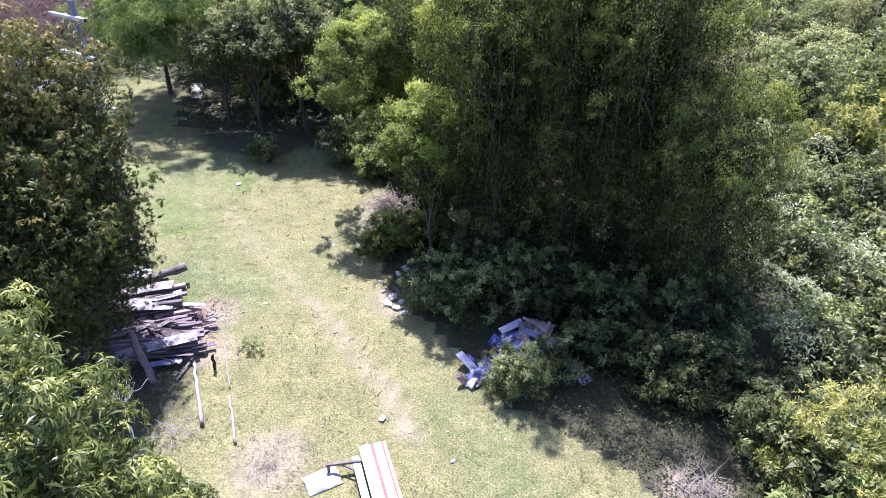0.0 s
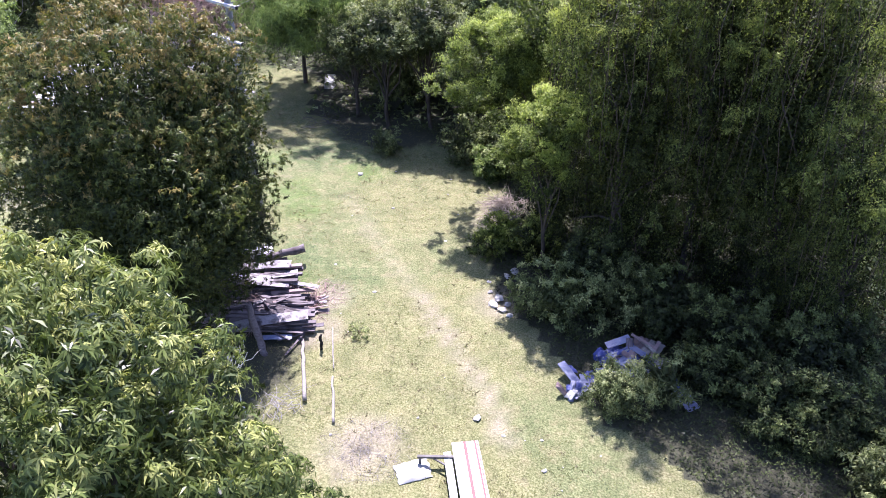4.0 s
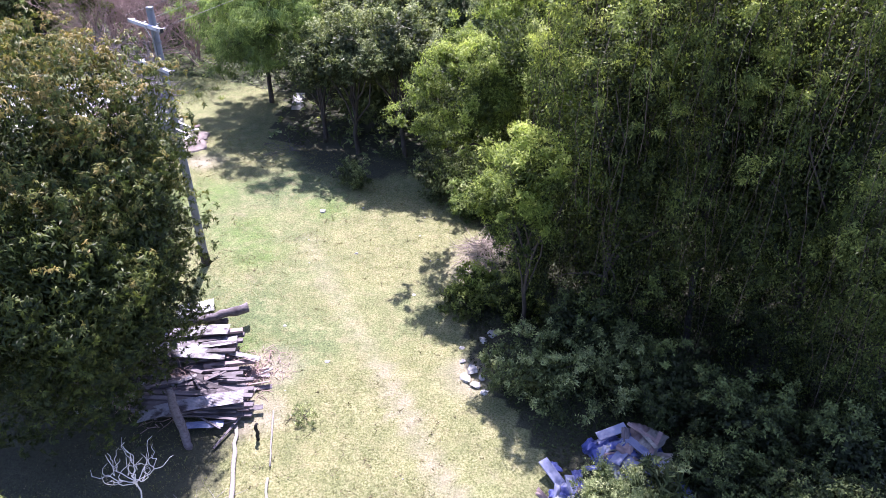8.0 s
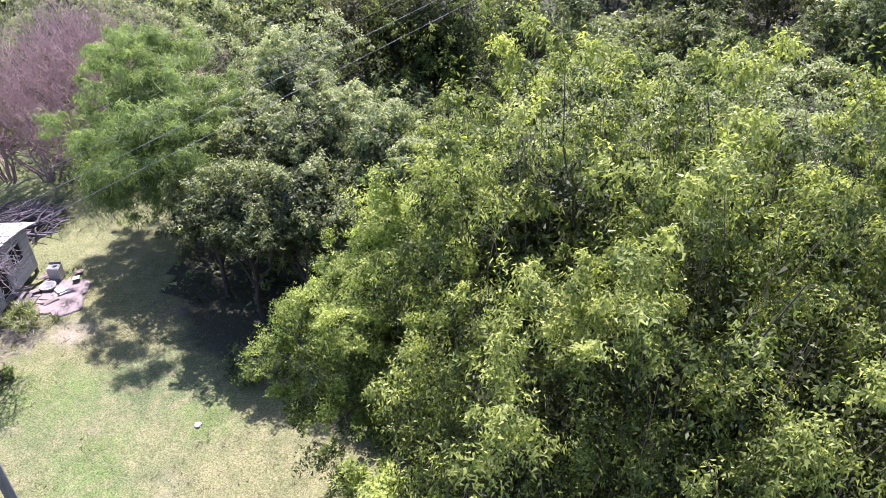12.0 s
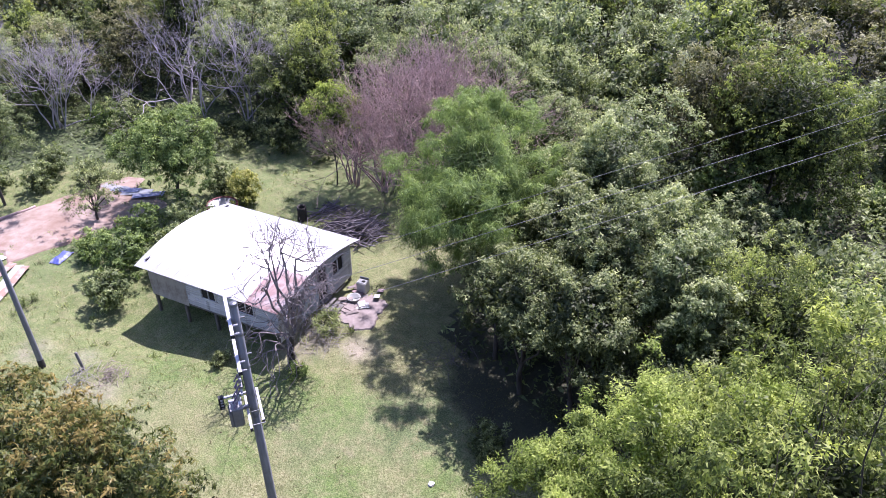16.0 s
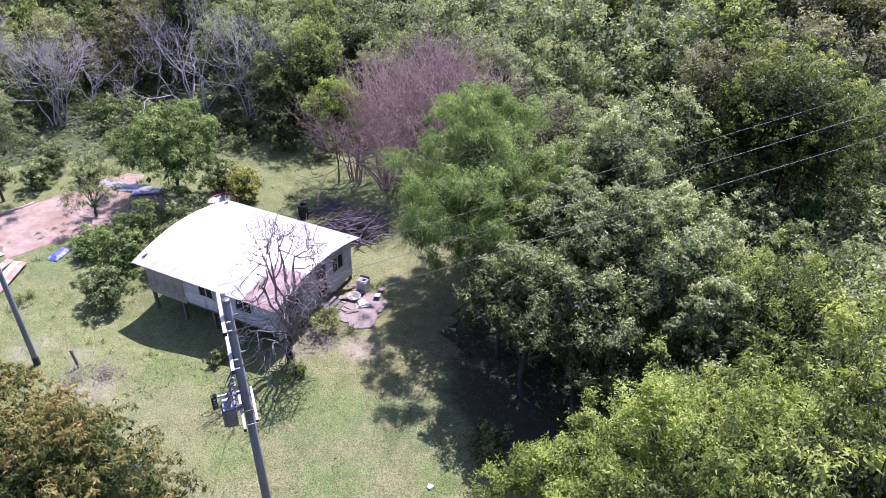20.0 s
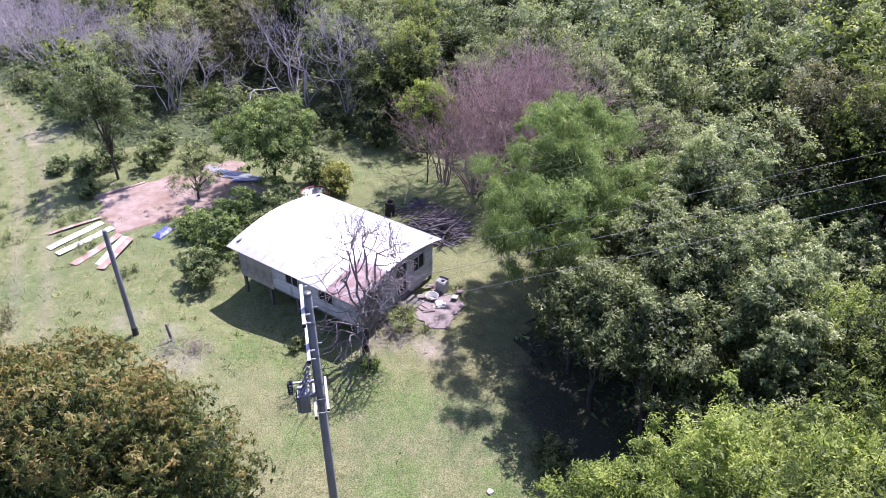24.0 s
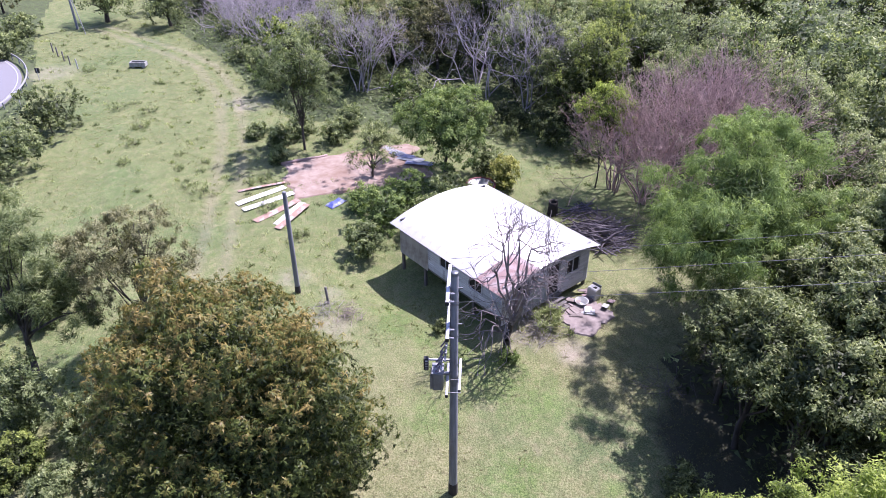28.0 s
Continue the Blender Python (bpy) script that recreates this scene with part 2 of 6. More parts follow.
def crown(name, seed, lobes, clumps, per, size, mat, wide=0.36, spread=0.75, droop=0.35, top=0.4, flat=0.6, inner=0.8, low=-0.7, curl=0.15, fill=0.2, slim=False, carve=1.5, core=2.1, relief=0.36, twigs=7):
    """Foliage: a crown of boughs (clumps of them, about spread wide), each a spray of leafy twigs, and coarse leaves
    deeper inside.
    top: how far the tint brightens upwards, painting lit tops and darker lower walls; relief: how far boughs stand out
    and fall back; core: size of the inner leaves."""
    rng = np.random.default_rng(seed)
    c, d = shell_points(rng, lobes, int(clumps * carve), low, inner)
    # gaps: whole boughs missing here and there, so that the dark inside shows
    grain = 1.7 / np.sort(np.array(lobes, float)[:, 3])[-4:].mean()
    gap = np.array([noise.noise(Vector(v * grain) + Vector((seed * 1.7, 3.1, 0))) for v in c])
    keep = np.sort(np.argsort(-gap)[:clumps])
    c, d, gap = c[keep], d[keep], gap[keep]
    c = c + d * (np.clip(gap, -0.3, 0.6) * relief / grain)[:, None]
    n = len(c)
    hi, lo = c[:, 2].max(), c[:, 2].min()
    # random per bough, plus a rise with height that paints the lit top
    leaf_tone = np.clip(rng.normal(0.4, 0.19, n) + 0.25 * gap + top * ((c[:, 2] - lo) / (hi - lo) - 0.55), 0, 1)
    wide_puff = spread * rng.uniform(0.55, 1.5, n)
    twig = unit(rng.normal(0, 1, (n * twigs, 3)) + np.repeat(d, twigs, 0) * 0.6 + np.array([0, 0, 0.6])) * rng.uniform(0.5, 1.35, (n * twigs, 1)) * np.array([1, 1, 0.8])
    idx = np.repeat(np.arange(n), per)
    m = n * per
    along = twig[idx * twigs + rng.integers(0, twigs, m)]
    out = unit(along + rng.normal(0, 0.35, (m, 3)))
    shell = rng.uniform(0.1, 1.0, m) ** 0.6
    at = c[idx] + (along * shell[:, None] + rng.normal(0, 0.15, (m, 3))) * wide_puff[idx][:, None]
    at[:, 2] -= droop * 0.25 * wide_puff[idx] * shell ** 2
    turn = unit(np.cross(out, rng.normal(0, 1, (m, 3))))
    axis = turn + out * 0.6 + np.array([0, 0, -droop]) + rng.normal(0, 0.2, (m, 3))
    up = out * 0.7 + np.array([0, 0, flat]) + rng.normal(0, 0.25, (m, 3))
    length = size * rng.uniform(0.65, 1.25, m)
    # outer and upward leaves tinted brighter, a painted highlight on each bough
    tint = np.clip(leaf_tone[idx] + rng.normal(0, 0.1, m) + 0.3 * (shell - 0.75) + 0.2 * (out[:, 2] - 0.3), 0, 1)
    # the leaves deeper in the crown, coarser, tinted dark to paint the inner shade
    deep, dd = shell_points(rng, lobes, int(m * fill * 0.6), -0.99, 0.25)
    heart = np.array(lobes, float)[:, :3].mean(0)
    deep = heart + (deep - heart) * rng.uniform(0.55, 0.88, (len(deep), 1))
    # and a broad unseen mass round the limbs, added to keep the sun out
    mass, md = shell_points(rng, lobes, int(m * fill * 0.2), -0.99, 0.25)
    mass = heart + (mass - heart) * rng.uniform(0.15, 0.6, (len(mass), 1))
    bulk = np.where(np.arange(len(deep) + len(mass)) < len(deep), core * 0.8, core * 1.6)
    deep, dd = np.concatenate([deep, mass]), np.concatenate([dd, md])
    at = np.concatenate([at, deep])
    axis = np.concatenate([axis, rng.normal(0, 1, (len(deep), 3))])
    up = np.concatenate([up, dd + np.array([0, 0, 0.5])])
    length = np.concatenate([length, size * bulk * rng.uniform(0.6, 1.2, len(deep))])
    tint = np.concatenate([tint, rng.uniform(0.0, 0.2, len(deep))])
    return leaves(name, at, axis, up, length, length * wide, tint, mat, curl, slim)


def rosettes(name, seed, lobes, puffs, whorls, per, size, mat, wide=0.2, spread=0.5, droop=0.55, top=0.5, inner=0.82, low=-0.7, fill=0.25):
    """Foliage of a mango: puffs of whorls, each whorl a star of long drooping leaves round a shoot."""
    rng = np.random.default_rng(seed)
    c, d = shell_points(rng, lobes, puffs, low, inner)
    n = len(c)
    hi, lo = c[:, 2].max(), c[:, 2].min()
    leaf_tone = np.clip(rng.normal(0.4, 0.17, n) + top * ((c[:, 2] - lo) / (hi - lo) - 0.6), 0, 1)
    w = np.repeat(np.arange(n), whorls)
    out = unit(rng.normal(0, 1, (n * whorls, 3)) * 0.9 + d[w] * 0.8 + np.array([0, 0, 0.8]))
    centre = c[w] + out * (spread * rng.uniform(0.55, 1.2, n)[w] * rng.uniform(0.7, 1.1, n * whorls))[:, None]
    shoot_age = np.clip(leaf_tone[w] + rng.normal(0, 0.14, n * whorls) + 0.2 * (out[:, 2] - 0.4), 0, 1)
    k = np.repeat(np.arange(n * whorls), per)
    m = len(k)
    turn = unit(np.cross(out[k], rng.normal(0, 1, (m, 3))))
    axis = turn + out[k] * rng.uniform(-0.1, 0.7, (m, 1)) + np.array([0, 0, -1]) * (droop * rng.uniform(0.5, 1.4, m))[:, None]
    length = size * rng.uniform(0.7, 1.2, m)
    tint = np.clip(shoot_age[k] + rng.normal(0, 0.1, m), 0, 1)
    at, up = centre[k] + out[k] * rng.uniform(0, 0.08, (m, 1)), out[k] + rng.normal(0, 0.2, (m, 3))
    # coarser leaves deeper inside, their low tint painting the shade in there
    deep, dd = shell_points(rng, lobes, int(m * fill), -0.99, 0.3)
    core = np.array(lobes, float)[:, :3].mean(0)
    deep = core + (deep - core) * rng.uniform(0.82, 1.0, (len(deep), 1))
    at, axis = np.concatenate([at, deep]), np.concatenate([axis, rng.normal(0, 1, (len(deep), 3)) + np.array([0, 0, -0.6])])
    up = np.concatenate([up, dd + np.array([0, 0, 0.5])])
    length = np.concatenate([length, size * 1.5 * rng.uniform(0.7, 1.2, len(deep))])
    tint = np.concatenate([tint, rng.uniform(0.0, 0.35, len(deep))])
    return leaves(name, at, axis, up, length, length * wide, tint, mat, 0.2)


def curtains(name, seed, lobes, strings, per, size, mat, reach=(2.0, 7.0), wide=0.5, width=0.22):
    """Vines that hang in strings from the edge of a crown towards the ground."""
    rng = np.random.default_rng(seed)
    c, d = shell_points(rng, lobes, strings, -0.5, 0.85)
    n = len(c)
    drop = np.minimum(rng.uniform(*reach, n), c[:, 2] - 0.4)
    k = np.repeat(np.arange(n), per)
    m = len(k)
    u = rng.uniform(0, 1, m) ** 1.2
    sway = np.column_stack([np.sin(u * 4 + k), np.cos(u * 3 + 2 * k), np.zeros(m)]) * 0.12
    at = c[k] + d[k] * 0.25 * np.array([1, 1, 0]) + sway + rng.normal(0, 1, (m, 3)) * (width * (1.1 - 0.75 * u))[:, None] - np.array([0, 0, 1]) * (u * drop[k])[:, None]
    at[:, 2] = np.maximum(at[:, 2], 0.1)
    axis = rng.normal(0, 0.7, (m, 3)) + d[k] * 0.4 + np.array([0, 0, -0.9])
    length = size * rng.uniform(0.6, 1.3, m)
    # tint drops along each string, painting the shade below the crown
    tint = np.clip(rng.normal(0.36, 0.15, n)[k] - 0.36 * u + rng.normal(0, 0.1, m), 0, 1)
    return leaves(name, at, axis, d[k] + rng.normal(0, 0.5, (m, 3)) + np.array([0, 0, 0.3]), length, length * wide, tint, mat)


def hanging_stems(name, seed, lobes, n, mat, reach=(3.0, 9.0)):
    """Dead brown vine stems that hang under a crown."""
    rng = np.random.default_rng(seed)
    c, d = shell_points(rng, lobes, n, -0.6, 0.8)
    out = []
    for p, q in zip(c, d):
        p, drop = p + q * np.array([0.3, 0.3, 0]), min(rng.uniform(*reach), p[2] - 0.2)
        w = rng.uniform(0.004, 0.01)
        for _ in range(5):
            e = p + np.array([rng.normal(0, 0.16), rng.normal(0, 0.16), -drop / 5])
            out.append((p, e, w, w))
            p = e
    return tubes(name, out, mat, 3)


def part(name, me, parent, label=""):
    ob = new(name, me)
    ob.parent = parent
    return tagged(ob, label) if label else ob


def empty(name, label, category, group="", at=(0, 0, 0), kind=""):
    return tagged(new_at(name, at), label, category, group, kind)


def new_at(name, at):
    ob = new(name)
    ob.location = at
    return ob


def tree(name, label, category, at, lobes, seed, leaf_mat, clumps, per, size, bark=BARK, radius=0.2, tips=10, group="", base=None, whorls=0, **how):
    """A tree at at; lobes are given from its foot."""
    rng = np.random.default_rng(seed + 1000)
    root = empty(name, label, category, group, at)
    L = np.array(lobes, float)
    ends = [L[k % len(L), :3] + unit(rng.normal(0, 1, (1, 3)))[0] * L[k % len(L), 3:] * 0.7 for k in range(tips)]
    part("trunk", tubes("trunk", limbs(rng, base or (0, 0, -0.15), ends, radius), bark), root)
    if whorls:
        part("crown", rosettes("crown", seed, lobes, clumps, whorls, per, size, leaf_mat, **how), root)
    else:
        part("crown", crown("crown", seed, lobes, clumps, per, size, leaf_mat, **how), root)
    return root


# ---- ground ----
def ground_material():
    m, nt, bsdf = material("pasture")
    fine = noise_fac(nt, 13.0, 5, 0.68, False)
    mid = noise_fac(nt, 0.55, 5, 0.6, False)
    big = noise_fac(nt, 0.09, 4, 0.5, False)
    grass = ramp(nt, fine, (0.36, (0.17, 0.18, 0.065)), (0.5, (0.36, 0.365, 0.16)), (0.64, (0.56, 0.545, 0.3)))
    green = ramp(nt, fine, (0.38, (0.1, 0.15, 0.05)), (0.62, (0.34, 0.41, 0.18)))
    k = ramp(nt, big, (0.5, (0, 0, 0)), (0.64, (1, 1, 1)))
    colour = mix(nt, k, grass, green)
    dry = ramp(nt, fine, (0.3, (0.26, 0.22, 0.14)), (0.7, (0.5, 0.44, 0.31)))
    k2 = ramp(nt, mid, (0.62, (0, 0, 0)), (0.76, (0.9, 0.9, 0.9)))
    colour = mix(nt, k2, colour, dry)
    patch = noise_fac(nt, 1.7, 6, 0.7, False)
    straw = ramp(nt, fine, (0.36, (0.26, 0.22, 0.1)), (0.64, (0.65, 0.59, 0.35)))
    colour = mix(nt, ramp(nt, patch, (0.46, (0, 0, 0)), (0.66, (0.75, 0.75, 0.75))), colour, straw)
    # leaf litter and bare earth, laid down where the mesh says so
    at = nt.nodes.new("ShaderNodeAttribute")
    at.attribute_name = "litter"
    rough_edge = nt.nodes.new("ShaderNodeMath")
    rough_edge.operation = "MULTIPLY_ADD"
    nt.links.new(mid, rough_edge.inputs[0])
    rough_edge.inputs[1].default_value = 0.9
    add = nt.nodes.new("ShaderNodeMath")
    add.operation = "SUBTRACT"
    nt.links.new(at.outputs["Fac"], add.inputs[0])
    add.inputs[1].default_value = 0.45
    nt.links.new(add.outputs[0], rough_edge.inputs[2])
    k3 = ramp(nt, rough_edge.outputs[0], (0.4, (0, 0, 0)), (0.6, (1, 1, 1)))
    litter = ramp(nt, fine, (0.3, (0.05, 0.05, 0.03)), (0.7, (0.15, 0.15, 0.09)))
    colour = mix(nt, k3, colour, litter)
    at2 = nt.nodes.new("ShaderNodeAttribute")
    at2.attribute_name = "worn"
    worn = ramp(nt, fine, (0.3, (0.46, 0.38, 0.29)), (0.7, (0.74, 0.64, 0.53)))
    wk = nt.nodes.new("ShaderNodeMath")
    wk.operation = "MULTIPLY"
    nt.links.new(at2.outputs["Fac"], wk.inputs[0])
    nt.links.new(ramp(nt, mid, (0.3, (0.5, 0.5, 0.5)), (0.55, (1, 1, 1))), wk.inputs[1])
    colour = mix(nt, wk.outputs[0], colour, worn)
    at3 = nt.nodes.new("ShaderNodeAttribute")
    at3.attribute_name = "lush"
    lush = ramp(nt, fine, (0.36, (0.09, 0.16, 0.03)), (0.5, (0.21, 0.32, 0.075)), (0.64, (0.38, 0.49, 0.16)))
    tuft = ramp(nt, patch, (0.36, (1, 1, 1)), (0.6, (0.35, 0.35, 0.35)))
    lk = nt.nodes.new("ShaderNodeMath")
    lk.operation = "MULTIPLY"
    nt.links.new(at3.outputs["Fac"], lk.inputs[0])
    nt.links.new(tuft, lk.inputs[1])
    colour = mix(nt, lk.outputs[0], colour, lush)
    # coarse dark tussocks and small gaps between the tufts
    gap = noise_fac(nt, 2.6, 7, 0.8, False)
    colour = mix(nt, ramp(nt, gap, (0.32, (0.4, 0.4, 0.4)), (0.44, (0, 0, 0))), colour, (0.15, 0.17, 0.07))
    blotch = ramp(nt, noise_fac(nt, 0.8, 6, 0.7, False), (0.34, (0.32, 0.345, 0.29)), (0.66, (0.5, 0.5, 0.47)))
    colour = mix(nt, 1.0, colour, blotch, "MULTIPLY")
    nt.links.new(colour, bsdf.inputs["Base Color"])
    bsdf.inputs["Roughness"].default_value = 0.95
    bump(nt, bsdf, fine, 0.8, 0.06)
    return m


# the open pasture, as rings of x, y; everything else is wood or scrub
CLEARING = [(12, -30), (9, 8), (7.5, 14.5), (6, 17.5), (1.5, 20.5), (-1.5, 25), (-4.2, 28), (-5, 33), (-5.6, 38.5), (-8, 42), (-12, 45),
            (-22, 47), (-24, 55), (-30, 57), (-36, 57), (-44, 59), (-52, 58), (-54, 50), (-60, 44), (-66, 36), (-72, 34.5), (-88, 33),
            (-103, 29), (-125, 26), (-140, 14), (-110, 11), (-92, 12), (-70, 10), (-52, 6), (-36, 8), (-24, 12), (-16, 4), (-24, -30)]


def inside(poly, x, y):
    hit = np.zeros(x.shape, bool)
    for (x0, y0), (x1, y1) in zip(poly, poly[1:] + poly[:1]):
        cross = (y0 > y) != (y1 > y)
        with np.errstate(divide="ignore", invalid="ignore"):
            hit ^= cross & (x < (x1 - x0) * (y - y0) / (y1 - y0) + x0)
    return hit


def near_line(points, x, y):
    """Distance to a line of points."""
    best = np.full(x.shape, 1e9)
    for (x0, y0), (x1, y1) in zip(points, points[1:]):
        dx, dy = x1 - x0, y1 - y0
        u = np.clip(((x - x0) * dx + (y - y0) * dy) / (dx * dx + dy * dy), 0, 1)
        best = np.minimum(best, np.hypot(x - x0 - u * dx, y - y0 - u * dy))
    return best


FOOTPATH = [(-2.2, 18.6), (-3.5, 21.3), (-5.04, 23.2), (-6.35, 25.1), (-7.7, 26.8), (-10.2, 29.6), (-14.5, 35.5)]
FARM_TRACK = [(-36, 21.8), (-40.6, 23.9), (-46, 25.5), (-55.5, 27.9), (-64.7, 29.9), (-75.3, 31.2), (-85.7, 30.6), (-93, 27.7), (-109.3, 19.5)]


def dip(x, y):
    """How far the ground falls below the level in front of the house."""
    u, v = (x + 33.9) * 0.963 + (y - 42) * 0.27, -(x + 33.9) * 0.27 + (y - 42) * 0.963
    return -0.95 * np.exp(-((u + 3.6) / 5.2) ** 2 - ((v + 5.6) / 3.4) ** 2)


def build_ground():
    def axis(lo, hi, fine0, fine1, step, far):
        a = np.arange(fine0, fine1, step)
        left = fine0 - np.cumsum(np.geomspace(step * 1.3, far, 26))
        right = fine1 + np.cumsum(np.geomspace(step * 1.3, far, 26))
        return np.concatenate([left[::-1], a, right])
    xs, ys = axis(0, 0, -152, 30, 0.6, 420), axis(0, 0, 2, 72, 0.45, 420)
    X, Y = np.meshgrid(xs, ys, indexing="ij")
    x, y = X.ravel(), Y.ravel()
    z = 0.05 * np.sin(x * 0.31 + 1.3) * np.sin(y * 0.37) + 0.04 * np.sin(x * 0.9 + y * 0.6) * np.sin(y * 1.1 - x * 0.3) + dip(x, y)
    v = np.column_stack([x, y, z])
    nx, ny = X.shape
    i = (np.arange(nx - 1)[:, None] * ny + np.arange(ny - 1)[None]).ravel()
    me = from_arrays("ground", v, np.column_stack([i, i + ny, i + ny + 1, i + 1]), ground_material(), smooth=True)
    # the two ellipses: litter under the trees, and their shade painted in with it
    me.attributes.new("litter", "FLOAT", "POINT").data.foreach_set("value", np.maximum(np.maximum(~inside(CLEARING, x, y), np.clip(1.45 - np.hypot((x + 15.0) / 4.4, (y - 45.6) / 3.6), 0, 0.8)), np.clip(1.6 - np.hypot((x + 16.6) / 4.6, (y - 20.8) / 5.4), 0, 1)).astype(np.float32))
    worn = np.clip(1.3 - near_line(FOOTPATH, x, y) / 0.42, 0, 1) * np.where(y < 27, 0.75, 0.3)
    for cx, cy, r in ((-5.2, 36.2, 1.4), (-5.4, 34.3, 1.0), (-7.3, 17.2, 1.6), (8.0, 16.6, 1.5), (-3.9, 27.0, 1.2), (-38.9, 29.4, 1.2), (-36.4, 31.4, 0.8), (-32.6, 30.6, 1.1), (-24.6, 42.6, 1.2), (-33.5, 29.8, 1.0), (-91, 13.5, 3.0), (-72, 32.5, 2.5), (-27.5, 40.5, 1.8), (-12.3, 25.5, 1.4), (-11.6, 23.2, 1.2)):
        worn = np.maximum(worn, np.clip(1.5 - np.hypot(x - cx, y - cy) / r * 1.2, 0, 0.9))
    track = near_line(FARM_TRACK, x, y)
    rut = np.clip(1.4 - np.abs(track - 0.95) / 0.55, 0, 1)
    worn = np.maximum(worn, 0.28 * rut * (x < -40))
    me.attributes.new("worn", "FLOAT", "POINT").data.foreach_set("value", worn.astype(np.float32))
    lush = np.maximum(np.clip(1.6 - track / 1.2, 0, 0.8) * (x < -44), np.clip((-x - 24) / 20, 0, 0.62)) * (1 - 0.85 * rut)
    rough_rim = 1 + 0.3 * np.sin(x * 2.1 + np.sin(y * 1.7)) * np.sin(y * 2.3)
    for cx, cy, r in ((-21.8, 38.6, 1.8), (-27.6, 36.2, 2.2), (-30.2, 39.5, 1.5), (-23.4, 33.0, 1.6), (-16.5, 33.5, 1.3), (-24.5, 37.5, 2.6), (-32.5, 34.2, 1.6), (-14.5, 38.8, 1.2), (-13.8, 26.4, 0.9), (-18, 35.2, 1.6), (-36.6, 39, 1.5), (-31.6, 34.3, 1.5), (-33.6, 34.6, 1.2), (-29.6, 35.4, 1.2)):
        lush = np.maximum(lush, np.clip(1.5 - np.hypot(x - cx, y - cy) / r * rough_rim, 0, 1.0))
    me.attributes.new("lush", "FLOAT", "POINT").data.foreach_set("value", lush.astype(np.float32))
    return tagged(new("ground", me), "uneven pasture of sunburnt short grass with worn patches", "ground", kind="structure")


build_ground()


def grass(name, label, seed, n, where, length, mat, lean=0.7, spread=0.05, per=4, keep=CLEARING):
    """Blades in tufts over a box (x0, x1, y0, y1), on the open ground only."""
    rng = np.random.default_rng(seed)
    x, y = rng.uniform(where[0], where[1], n), rng.uniform(where[2], where[3], n)
    ok = inside(keep, x, y)
    x, y = x[ok], y[ok]
    n = len(x)
    idx = np.repeat(np.arange(n), per)
    at = np.column_stack([x, y, dip(x, y)])[idx] + rng.normal(0, spread, (n * per, 3)) * np.array([1, 1, 0])
    axis = np.column_stack([rng.normal(0, lean, n * per), rng.normal(0, lean, n * per), np.ones(n * per)])
    up = rng.normal(0, 1, (n * per, 3))
    big = np.repeat(rng.uniform(0.5, 1.3, n), per)
    L = length * big * rng.uniform(0.7, 1.2, n * per)
    tint = np.clip(np.repeat(rng.uniform(0, 1, n), per) + rng.normal(0, 0.15, n * per), 0, 1)
    return tagged(new(name, leaves(name, at, axis, up, L, L * 0.16 + 0.006, tint, mat, slim=True)), label, "grass", kind="stuff")


grass("grass", "short sunburnt pasture grass growing in tufts", 5, 52000, (-34, 8, 12, 48), 0.08, GRASS_BLADE, per=3, lean=1.0)
grass("grass", "pasture grass in loose tufts on the far field", 6, 34000, (-110, -30, 8, 58), 0.16, GRASS_BLADE, spread=0.12, per=3, lean=0.9)
grass("tussocks", "coarse dark green tussocks in the pasture", 8, 700, (-110, -26, 10, 56), 0.3, LEAF_SCRUB, lean=0.6, spread=0.16, per=22)
grass("dry_grass", "dry straw-coloured grass stalks", 7, 5000, (-34, 8, 12, 48), 0.14, DRY_BLADE, lean=1.2)


# ---- house with a bowed tin roof ----
TIN = surface("galvanised_tin", (0.74, 0.75, 0.77), (0.86, 0.86, 0.87), 2.0, 0.36, 0.3, stain=(0.5, 0.49, 0.5), stain_scale=0.8, stain_at=(0.58, 0.8), bumps=0.1, jitter=0.08)
TIN_RUST = surface("rusty_tin", (0.5, 0.29, 0.2), (0.68, 0.47, 0.37), 2.5, 0.7, 0.1, stain=(0.78, 0.7, 0.65), stain_scale=1.2, stain_at=(0.48, 0.6), bumps=0.2)
TIN_BLUSH = surface("rust_bloomed_tin", (0.4, 0.23, 0.21), (0.58, 0.4, 0.38), 2.2, 0.7, 0.05, stain=(0.74, 0.7, 0.71), stain_scale=0.9, stain_at=(0.5, 0.72), bumps=0.1, jitter=0.1)
BOARD = surface("weathered_board", (0.85, 0.84, 0.9), (1.35, 1.34, 1.4), 3, 0.85, stain=(0.2, 0.16, 0.13), stain_scale=1.3, stain_at=(0.56, 0.75), stretch=(0.6, 0.6, 4), bumps=0.4, jitter=0.3)
SHEET_WALL = surface("stained_wall_sheet", (1.15, 1.05, 0.96), (1.55, 1.46, 1.36), 1.6, 0.75, 0.1, stain=(0.75, 0.58, 0.48), stain_scale=1.0, stain_at=(0.45, 0.65), stretch=(3, 3, 0.4), bumps=0.2)
STUMP = surface("house_stump", (0.18, 0.15, 0.13), (0.34, 0.3, 0.26), 6, 0.9, stretch=(1, 1, 0.3))
# near-black, painting the unlit inside of rooms and openings
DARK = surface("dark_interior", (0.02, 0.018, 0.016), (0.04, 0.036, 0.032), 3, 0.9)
TIMBER = surface("grey_timber", (0.2, 0.18, 0.17), (0.42, 0.39, 0.37), 4, 0.85, stretch=(1, 1, 0.2), stain=(0.14, 0.12, 0.1), stain_scale=2, stain_at=(0.5, 0.8), bumps=0.4)
